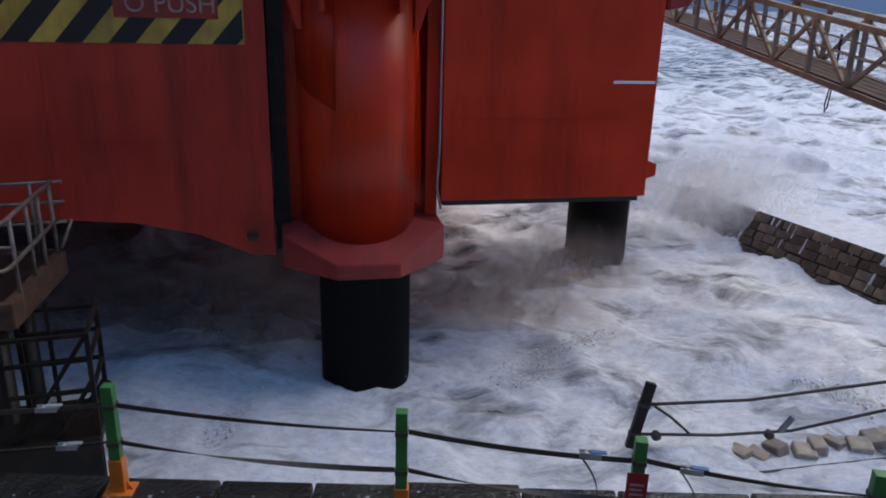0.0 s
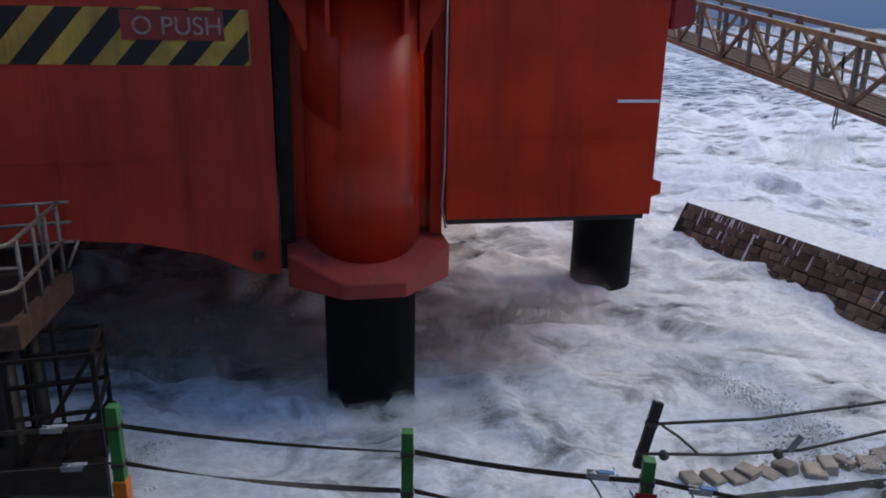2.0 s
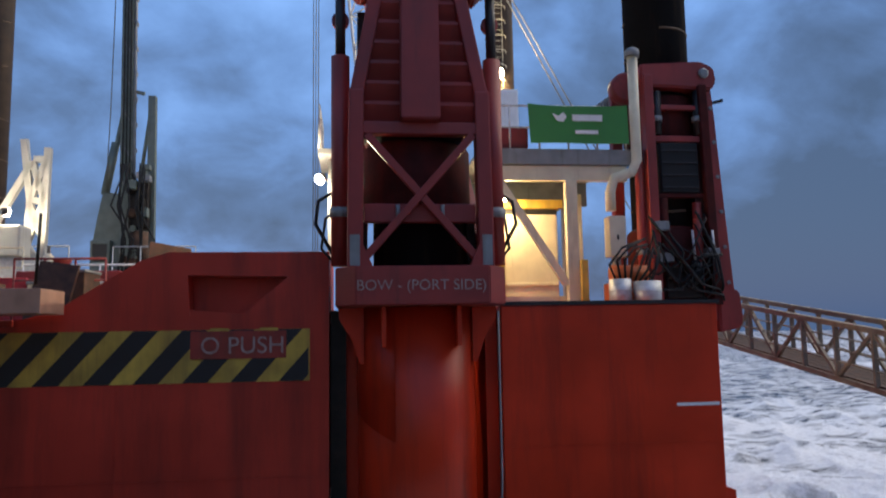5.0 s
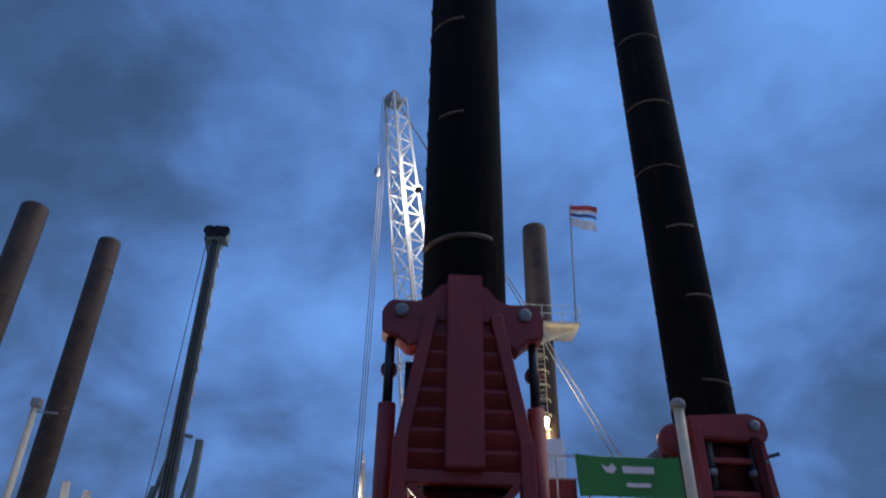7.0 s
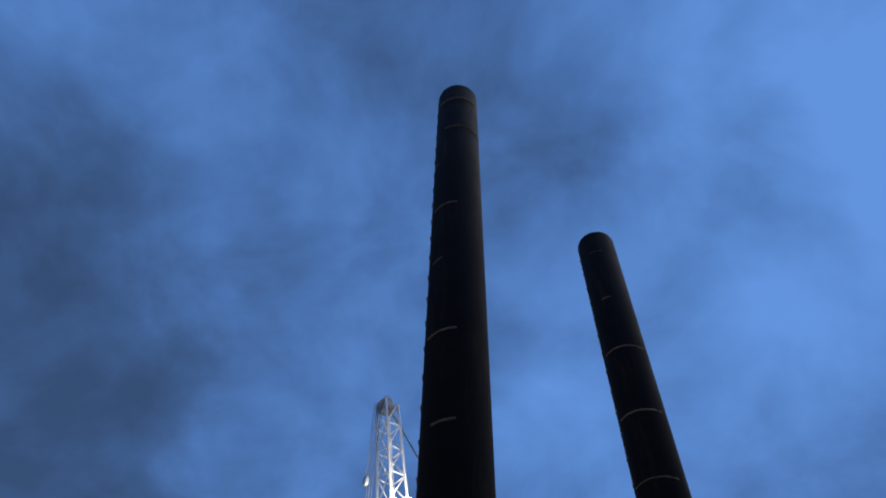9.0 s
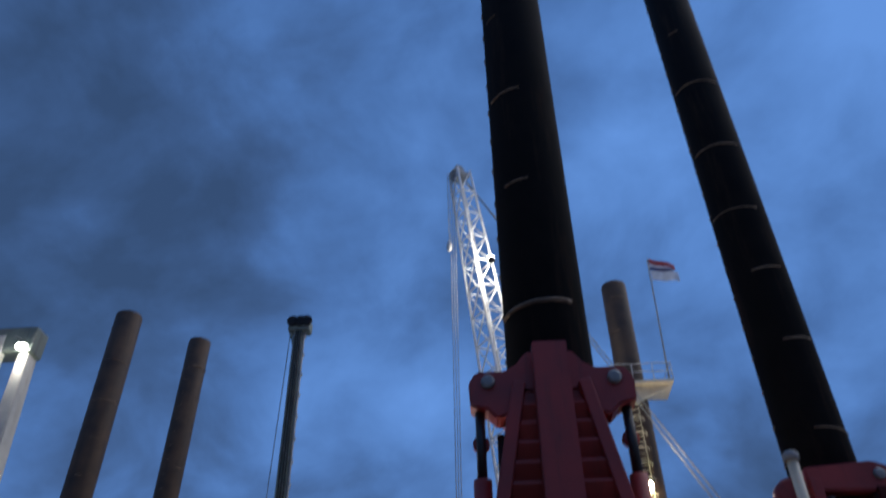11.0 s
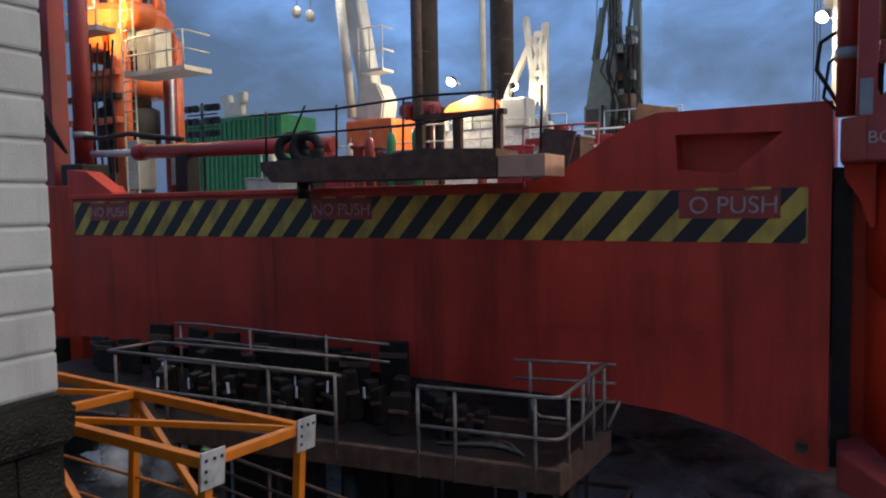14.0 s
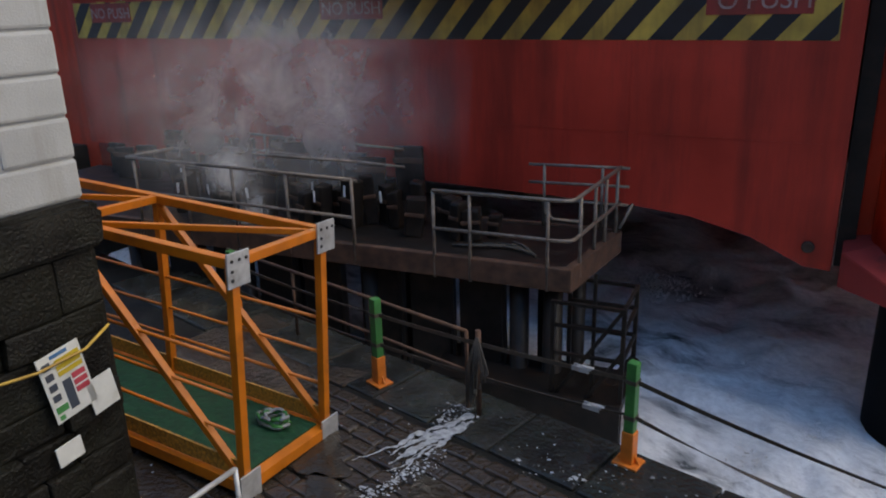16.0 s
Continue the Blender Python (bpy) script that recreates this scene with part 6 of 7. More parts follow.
for x in (-0.82, -0.33, -3.2, -5.6, -8.0):
    part("support_tube", TU([(x, 0.35, -5.5), (x, 0.35, 0.7)], 0.14, seg=16), DARK_STEEL, jet)
    part("support_tube", TU([(x, 1.75, -5.5), (x, 1.75, 0.7)], 0.14, seg=16), DARK_STEEL, jet)
for x in (-1.4, -2.2, -3.05, -4.1, -5.0, -5.9, -6.9, -7.8):
    part("fender_timber", B(x - 0.33, x + 0.33, 0.30, 0.55, -3.0, 0.62, 0.03), DARK_STEEL, jet)
    part("brace", BM((x + 0.42, 0.3, -1.6), (x + 0.36, 0.3, 0.62), 0.05), DARK_STEEL, jet)
wide = [(-1.97, 0.02), (-0.12, 0.02)]
for x in (-1.97, -1.43, -0.33):
    part("rail_post", TU([(x, 0.02, 0.62), (x, 0.02, 1.87)], 0.026, seg=8), RAIL, jet)
for x, y in ((0.02, 0.35), (0.08, 0.95), (0.14, 1.35), (0.2, 1.85)):
    part("rail_post", TU([(x, y, 0.75), (x, y, 1.90)], 0.026, seg=8), RAIL, jet)
for z in (1.34, 1.88):
    part("bent_rail", TU([(-1.97, 0.02, z), (-0.16, 0.02, z), (-0.05, 0.06, z), (0.0, 0.16, z), (0.22, 1.95, z + 0.06)], 0.027, seg=8), RAIL, jet)
part("rail_hoop", TU([(-0.6, 0.9, 1.62), (-0.62, 0.9, 1.45), (-0.5, 0.9, 1.36), (-0.1, 0.9, 1.36)], 0.024, seg=8), RAIL, jet)
for z in (1.34, 1.62, 1.90):
    part("rear_rail", TU([(-1.2, 1.95, z), (0.35, 1.95, z + 0.03)], 0.024, seg=8), RAIL, jet)
for x in (-0.95, -0.05):
    part("rail_post", TU([(x, 1.95, 0.9), (x, 1.95, 1.92)], 0.026, seg=8), RAIL, jet)
part("loose_bar", TU([(0.3, 1.6, 1.1), (0.45, 1.75, 1.45)], 0.022, seg=8), RAIL, jet)
for x in (-3.26, -4.4, -5.4, -6.35, -7.4):
    part("rail_post", TU([(x, 0.02, 0.7), (x, 0.02, 1.96)], 0.026, seg=8), RAIL, jet)
for z in (1.40, 1.97):
    part("long_rail", TU([(-7.55, 0.02, z + 0.05), (-3.26, 0.02, z - 0.03)], 0.027, seg=8), RAIL, jet)
part("return_rail", TU([(-7.55, 0.02, 2.02), (-7.2, 0.75, 2.05)], 0.027, seg=8), RAIL, jet)
for z in (1.75, 2.05):
    part("inner_rail", TU([(-7.2, 0.75, z), (-3.6, 0.75, z - 0.02)], 0.024, seg=8), RAIL, jet)
for z in (1.8, 2.1):
    part("far_rail", TU([(-7.9, 1.95, z + 0.05), (-7.3, 2.0, z + 0.05), (-3.4, 2.0, z - 0.1)], 0.024, seg=8), RAIL, jet)
for x in (-7.8, -6.2, -4.6):
    part("rail_post", TU([(x, 1.97, 0.9), (x, 1.97, 2.1)], 0.024, seg=8), RAIL, jet)
rj = random.Random(11)
for k in range(27):
    x = -7.6 + k * 0.235
    w = rj.uniform(0.08, 0.15)
    h = rj.uniform(0.55, 0.85) if x < -2.4 else rj.uniform(0.32, 0.6)
    bx = thing("fender_block", JETTY @ pose(x, 1.0 + rj.uniform(-0.35, 0.5), 0.93, 0, rj.uniform(-7, 7), rj.uniform(-30, 30)), "dark wet mooring fender block standing on the jetty", "fender block", "fender blocks on the jetty")
    bm = B(-w, w, -0.12, 0.12, 0, h, 0.035)
    for v in bm.verts:
        v.co += noise.noise_vector(v.co * 7.0 + Vector((k, 0, 0))) * (0.035 if v.co.z > 0.1 else 0)
    part("body", bm, DARK_STEEL, bx)
    part("strap", B(-w * 1.08, w * 1.08, -0.15, -0.125, h * 0.55, h * 0.55 + 0.06, 0.01), RUST_BROWN, bx)
    if x < -3.0 and k % 2 == 0:
        part("tag", B(-0.02, 0.02, -0.165, -0.151, h - 0.26, h - 0.08), WHITE, bx, "small white tag")
for k in range(14):
    x = -10.8 + k * 0.55
    h = rj.uniform(0.5, 1.05)
    fp = thing("timber_fender", JETTY @ pose(x, 2.5 + rj.uniform(-0.3, 0.4), 0.93, 0, rj.uniform(-4, 4), rj.uniform(-14, 14)), "dark weathered timber fender panel on the jetty", "fender panel", "fender panels on the jetty")
    part("panel", B(-0.26, 0.26, -0.06, 0.06, 0, h, 0.02), DARK_STEEL, fp)
    part("batten", B(-0.28, 0.28, -0.09, -0.06, h * 0.7, h * 0.7 + 0.1, 0.01), RUST_BROWN, fp)
dk = thing("wet_rope_pile", JETTY @ pose(-1.2, 0.7, 0.93), "pale frayed rope dropped on the jetty deck", "rope")
for k in range(5):
    part("strand", TU([(-0.7 + 0.2 * k, 0.1 * k - 0.2, 0.02), (-0.3 + 0.15 * k, -0.2 + 0.06 * k, 0.05), (0.2 + 0.1 * k, -0.1 * k + 0.1, 0.02)], 0.022, seg=6), ROPE, dk)

# landing cage beside the quay
LAND = JETTY @ pose(0, -0.25, 0)
lnd = thing("landing_cage", LAND, "black steel landing cage with cross braces beside the quay", "landing stage")
for x, y in ((-0.16, 0), (0.76, 0), (-0.16, 0.9), (0.76, 0.9)):
    part("post", BM((x, y, -3.5), (x, y, 0.62), 0.055), DARK_STEEL, lnd)
for z in (0.6, 0.28, -0.12):
    for a, b in (((-0.16, 0), (0.76, 0)), ((0.76, 0), (0.76, 0.9)), ((-0.16, 0.9), (0.76, 0.9))):
        part("rail", BM((*a, z), (*b, z), 0.045), DARK_STEEL, lnd)
part("brace", BM((-0.12, 0, -0.75), (0.74, 0, 0.58), 0.05), DARK_STEEL, lnd)
part("brace", BM((0.3, 0, -0.75), (0.74, 0, -0.02), 0.05), DARK_STEEL, lnd)
part("tall_post", BM((0.37, 0.05, -0.7), (0.37, 0.05, 1.02), 0.045), DARK_STEEL, lnd)
part("landing_deck", B(-2.0, 0.78, -0.05, 0.95, -0.85, -0.72), DARK_STEEL, lnd)
part("skirt", B(-2.0, 0.78, -0.10, -0.05, -1.35, -0.72), DARK_STEEL, lnd)
part("kerb", BM((0.1, -0.1, -1.22), (0.8, 0.9, -0.5), 0.14), DARK_STEEL, lnd)

# ---- gangway truss at the starboard side ----
GA, GB = Vector((6.2, 23.3, 4.25)), Vector((8.25, 10.2, 2.55))
gw = thing("gangway", Matrix.Identity(4), "rusty steel truss gangway sloping down past the barge", "gangway")
PALE = mat("weathered_gangway_paint", (0.25, 0.20, 0.145), 0.6, 0.2, 0.3, 4, 0.2, (0.16, 0.09, 0.055), 0.6, 3)
gd = (GB - GA)
gs = gd.cross(Vector((0, 0, 1))).normalized() * 0.55
NB = 11
for s in (-1, 1):
    for h in (0.0, 1.12):
        part("chord", BM(GA + gs * s + Vector((0, 0, h)), GB + gs * s + Vector((0, 0, h)), 0.11), PALE, gw)
    for h in (0.35, 0.6, 0.85):
        part("wire_rail", TU([GA + gs * s + Vector((0, 0, h)), GB + gs * s + Vector((0, 0, h))], 0.018, seg=6), PALE, gw)
    for k in range(NB):
        a, b = GA + gd * (k / NB) + gs * s, GA + gd * ((k + 1) / NB) + gs * s
        part("web_post", BM(a, a + Vector((0, 0, 1.1)), 0.085), PALE, gw)
        part("web_diagonal", BM(a + Vector((0, 0, 1.08 if k % 2 else 0.04)), b + Vector((0, 0, 0.04 if k % 2 else 1.08)), 0.07), PALE, gw)
for k in range(NB + 1):
    a = GA + gd * (k / NB)
    part("floor_bearer", BM(a + gs, a - gs, 0.09), RUST_BROWN, gw)
for k in range(5):
    part("floor_plank", BM(GA + gs * (-0.8 + 0.4 * k) + Vector((0, 0, 0.07)), GB + gs * (-0.8 + 0.4 * k) + Vector((0, 0, 0.07)), 0.2, 0.04), RUST_BROWN, gw)
lineh = thing("hanging_line", pose(7.55, 15.0, 3.75), "dark rope loop hanging from the gangway rail", "rope")
part("loop", TU([(0, 0, 0.2), (0.02, 0, -0.4), (-0.06, 0.02, -1.15), (-0.04, 0.02, -1.3), (0.0, 0.02, -1.2), (0.03, 0, -0.4), (0.03, 0, 0.2)], 0.016, seg=6), RUBBER, lineh)
stand = thing("gangway_support", pose(8.3, 9.9, -6), "rusty steel trestle under the gangway end", "trestle")
for x in (-0.6, 0.6):
    part("post", BM((x, 0, 0), (x, 0, 8.3), 0.16), RUST_BROWN, stand)
part("head_beam", BM((-0.75, 0, 8.25), (0.75, 0, 8.25), 0.2), RUST_BROWN, stand)
hang = thing("gangway_outrigger", pose(6.2, 23.3, 0, 0, 0, 11.5), "red steel bracket holding the gangway to the barge", "bracket")
part("arm", BM((-1.6, 0, 4.35), (0.2, 0, 4.35), 0.25), HULL_RED, hang)

# ---- masonry breakwater and broken sea wall ----
BW_STONE = mat("wet_brown_masonry", (0.15, 0.118, 0.080), 0.5, 0, 0.45, 2.5, 0.6, (0.05, 0.05, 0.036), 0.55, 1.6, wet=0.1, island=0.5)
PALE_STONE = mat("washed_pale_stone", (0.34, 0.27, 0.20), 0.55, 0, 0.3, 5, 0.5, (0.14, 0.11, 0.08), 0.5, 3, wet=0.1, island=0.25)
bw = tagged(link("breakwater", prism(bmesh.new(), [(-1.6, -4.5), (4.2, -4.5), (3.6, 0.80), (1.05, 0.95)], -14, 2.6), [STONE_DARK, FOAM]),
            "wet brown masonry breakwater with water pouring off it", "breakwater", kind="structure")
for f in bw.data.polygons:
    f.material_index = 1 if f.normal.z > 0.7 else 0
bw.matrix_world = pose(7.1, 19.1, WATER_Z + 0.12, 0, 0, 22)
rb = random.Random(6)
stone_meshes = []
for i in range(6):
    bm = B(0, 0.26 + 0.06 * i, -0.08, 0.03 + 0.006 * i, 0, 0.215, 0.016)
    me = bpy.data.meshes.new("masonry_stone")
    bm.to_mesh(me)
    bm.free()
    me.materials.append(BW_STONE)
    stone_meshes.append(me)
slope = Vector((2.65, 0, 5.45)).normalized()
for row in range(9):
    y = -9.0 + rb.uniform(0, 0.4)
    while y < 2.0:
        me = rb.choice(stone_meshes)
        w = max(v.co.x for v in me.vertices)
        base = Vector((-1.6, 0, -4.5)) + slope * (6.06 - 0.235 * (row + 1))
        st = new("masonry_stone", me)
        st.parent = bw
        st.matrix_basis = Matrix.Translation((base.x - rb.uniform(0, 0.035), y, base.z + rb.uniform(-0.012, 0.012))) @ Matrix.Rotation(radians(90), 4, "Z") @ Matrix.Rotation(math.atan2(2.65, 5.45), 4, "X")
        y += w + 0.035
wall2 = tagged(link("sea_wall", prism(bmesh.new(), [(-0.7, -4), (0.7, -4), (0.45, 0), (-0.45, 0)], 0, 9.5), [BW_STONE, FOAM]), "low broken sea wall awash with foam", "sea wall", kind="structure")
wall2.matrix_world = pose(2.5, 8.85, -1.64, 0, 0, -78)
for f in wall2.data.polygons:
    f.material_index = 1 if f.normal.z > 0.7 else 0
for k in range(60):
    y, run, w = rb.uniform(-9, 2.2), rb.uniform(0.12, 0.5) + (rb.random() < 0.25) * rb.uniform(0.2, 0.9), rb.uniform(0.015, 0.07)
    part("cascade", BM(Vector((1.0, y, 0.93)), Vector((1.0, y, 0.93)) - slope * run + Vector((0, rb.uniform(-0.08, 0.08), 0)), w, 0.06, bevel=0.007), FOAM, bw, "white water pouring down the stones")
for k in range(22):
    w = rb.uniform(0.2, 0.34)
    cs = part("coping_stone", B(0, w, -0.15, 0.15, 0, 0.2, 0.03), PALE_STONE, wall2)
    cs.matrix_basis = pose(0.1 + rb.uniform(-0.04, 0.04), 0.8 + k * 0.30, -0.09 + rb.uniform(-0.08, 0.05), rb.uniform(-12, 12), rb.uniform(-12, 12), 90 + rb.uniform(-28, 28))
stub = thing("leaning_post", pose(2.66, 9.0, -1.45, -8, 14, 0), "leaning dark iron post on the broken wall", "post")
part("post", B(-0.07, 0.07, -0.05, 0.05, 0, 0.98, 0.015), DARK_STEEL, stub)
for z in (0.18, 0.62):
    part("lashing", B(-0.078, 0.078, -0.058, 0.058, z, z + 0.05, 0.01), ROPE, stub)
wr = thing("wall_ropes", Matrix.Identity(4), "frayed straps slung from the leaning post", "ropes")
part("upper_strap", TU([(2.82, 9.05, -0.80), (4.2, 9.0, -0.66), (5.9, 8.75, -0.19), (7.5, 8.5, 0.2)], 0.022, seg=6), WEBBING, wr)
part("lower_strap", TU([(2.72, 8.98, -1.22), (3.9, 9.1, -1.28), (4.9, 9.1, -1.18), (5.9, 8.75, -0.62), (7.5, 8.5, -0.2)], 0.022, seg=6), WEBBING, wr)
part("cross_strap", TU([(2.95, 9.05, -0.82), (3.2, 9.08, -1.0), (3.5, 9.1, -1.27)], 0.02, seg=6), WEBBING, wr)
for x, y in ((3.0, 9.0), (4.6, 9.1)):
    part("knot", LA([(0.02, -0.06), (0.07, -0.03), (0.075, 0.03), (0.02, 0.07)], seg=8), ROPE, wr).matrix_basis = pose(x, y, -1.25, 30, 20, 10)
part("loose_cleat", BM((4.75, 9.1, -1.2), (4.9, 9.12, -0.98), 0.06), GREY, wr)

# ---- wet paving of the quay ----
PAVE = mat("wet_quay_slab", (0.050, 0.037, 0.027), 0.06, 0, 0.55, 1.4, 0.8, (0.028, 0.028, 0.026), 0.6, 1.8, wet=0.16, island=0.3, fine=16, bdist=0.07)
COPE = mat("dark_quay_coping", (0.025, 0.025, 0.022), 0.32, 0, 0.5, 2.0, 0.7, (0.018, 0.026, 0.018), 0.6, 2.2, wet=0.16, island=0.3, fine=18, bdist=0.07, gloss=0.3)
rp = random.Random(21)
slab_meshes = []
for i in range(8):
    w, d = 0.95 + 0.12 * i, 0.74
    bm = B(0.006, w - 0.006, 0.006, d - 0.006, -0.12, 0, 0.012)
    for v in bm.verts:
        v.co.z += 0.012 * noise.noise(v.co * 3 + Vector((i, 0, 0)))
    me = bpy.data.meshes.new("slab")
    bm.to_mesh(me)
    bm.free()
    me.materials.append(PAVE)
    slab_meshes.append((w, me))
y = 2.1
while y < 5.1:
    x = -9.2 + rp.uniform(0, 0.5)
    while x < 5.4:
        w, me = rp.choice(slab_meshes)
        if -6.6 < x + w / 2 < -1.4 and y > 2.7:
            x += w
            continue
        sl = new("slab", me)
        sl.parent = quay
        sl.location = (x, y, 0.0 + rp.uniform(-0.008, 0.004))
        sl.rotation_euler = (radians(rp.uniform(-0.5, 0.5)), radians(rp.uniform(-0.5, 0.5)), 0)
        x += w
    y += 0.74
sett_meshes = []
for i in range(7):
    bm = B(0.01, 0.20 + 0.03 * i, 0.01, 0.19, -0.12, 0, 0.03)
    for v in bm.verts:
        v.co += noise.noise_vector(v.co * 9 + Vector((3.0 * i, 0, 0))) * 0.014
    me = bpy.data.meshes.new("sett")
    bm.to_mesh(me)
    bm.free()
    me.materials.append(PAVE)
    sett_meshes.append((0.21 + 0.03 * i, me))
y = 2.84
while y < 5.0:
    x = -7.0 + rp.uniform(0, 0.2)
    while x < -1.1:
        w, me = rp.choice(sett_meshes)
        st = new("sett", me)
        st.parent = quay
        st.location = (x, y, rp.uniform(-0.010, 0.008))
        st.rotation_euler = (radians(rp.uniform(-2.5, 2.5)), radians(rp.uniform(-2.5, 2.5)), radians(rp.uniform(-2, 2)))
        x += w
    y += 0.2
x = -12.0
while x < 8:
    w = rp.uniform(0.8, 1.3)
    part("coping_block", B(x + 0.008, x + w - 0.008, 5.12 if x > -9 else 4.9, 6.06 + rp.uniform(-0.03, 0.03), -0.45, 0.0 + rp.uniform(-0.01, 0.012), 0.035), COPE, quay)
    x += w

# foam lying on the quay
rf = random.Random(8)
FOAM_FLECK = mat("sea_foam_fleck", (0.30, 0.31, 0.32), 0.5, 0, 0.5, 14, 0.6)


def foam_patch(name, centre, direction, length, width, n, label):
    """Flecks of foam strewn along a line, as low domes."""
    bm = bmesh.new()
    d = Vector(direction).normalized()
    s = Vector((-d.y, d.x, 0))
    for _ in range(n):
        u = rf.uniform(-0.5, 0.5)
        p = Vector(centre) + d * length * u + s * (rf.gauss(0, width * (0.25 + 0.9 * abs(math.sin(7 * u + 1)))) + width * 1.6 * math.sin(5.0 * u + 0.6))
        r = abs(rf.gauss(0.003, 0.009)) + 0.002
        a0 = rf.uniform(0, 6)
        ring = [bm.verts.new((p.x + r * rf.uniform(0.6, 1.5) * math.cos(a0 + j * 1.047), p.y + r * rf.uniform(0.5, 1.2) * math.sin(a0 + j * 1.047), 0.002)) for j in range(6)]
        top = bm.verts.new((p.x, p.y, 0.004 + r * 0.12))
        for j in range(6):
            bm.faces.new((ring[j], ring[(j + 1) % 6], top)).smooth = True
    ob = link(name, bm, FOAM_FLECK)
    ob.location.z = 0.012
    return tagged(ob, label, "foam", kind="stuff")


def foam_veins(name, start, heading, runs, label):
    """Runs of draining foam: thin low ribbons that wander, fork and thin out."""
    bm = bmesh.new()
    for k in range(runs):
        x, y = start[0] + rf.gauss(0, 0.045), start[1] + rf.uniform(-0.5, 0.25)
        a, w0 = heading + rf.gauss(0, 0.04), rf.uniform(0.010, 0.045)
        last, steps = None, rf.randint(10, 34)
        for i in range(steps):
            w = w0 * (0.3 + 1.1 * abs(noise.noise(Vector((k * 3.1, i * 0.35, 0))) * 1.8)) * (1 - (i / steps) ** 3)
            w = max(0.002, w)
            nx, ny = -math.sin(a), math.cos(a)
            ring = [bm.verts.new((x + nx * w, y + ny * w, 0)), bm.verts.new((x, y, 0.003 + 0.12 * w)), bm.verts.new((x - nx * w, y - ny * w, 0))]
            if last:
                for j in range(2):
                    bm.faces.new((last[j], last[j + 1], ring[j + 1], ring[j])).smooth = True
            last = ring
            a += rf.gauss(0, 0.34) + (heading - a) * 0.4
            x, y = x + 0.045 * math.cos(a), y + 0.045 * math.sin(a)
    ob = link(name, bm, FOAM_FLECK)
    ob.location.z = 0.013
    return tagged(ob, label, "foam", kind="stuff")


foam_veins("foam_streak", (-4.60, 5.5), math.radians(-100), 9, "streak of white sea foam running over the wet quay")
foam_patch("foam_specks", (-4.62, 4.7, 0), (0.05, -1.0, 0), 1.9, 0.10, 480, "fine foam specks beside the draining streak")
foam_patch("foam_flecks", (-2.9, 5.2, 0), (1, -0.25, 0), 2.2, 0.14, 90, "scattered white foam flecks on the quay edge")
foam_patch("foam_scatter", (-5.0, 4.6, 0), (1, 0.2, 0), 4.5, 0.5, 60, "thin scattered foam flecks on wet paving")
foam_patch("foam_edge", (-0.5, 5.75, 0), (1, 0.0, 0), 5.5, 0.08, 60, "foam flecks along the quay coping")
pud = thing("puddle", pose(-4.7, 3.6, 0.006), "thin puddle of sea water on the paving", "puddle")
WATERF = mat("standing_water", (0.030, 0.024, 0.018), 0.10, 0, 0.2, 3, 0.9, fine=14)
for k in range(4):
    bm = bmesh.new()
    cx, cy = (0.0, 0.75, -0.7, 0.3)[k], (0.0, 0.55, 0.35, -0.7)[k]
    ring = [bm.verts.new((cx + (0.42 + 0.13 * math.sin(3 * a + k)) * math.cos(a), cy + (0.26 + 0.09 * math.cos(2 * a + k)) * math.sin(a), 0.004)) for a in [i * 0.2618 for i in range(24)]]
    low = [bm.verts.new((v.co.x, v.co.y, -0.01)) for v in ring]
    bm.faces.new(ring)
    for i in range(24):
        bm.faces.new((ring[i], low[i], low[(i + 1) % 24], ring[(i + 1) % 24]))
    part("pool", bm, WATERF, pud)


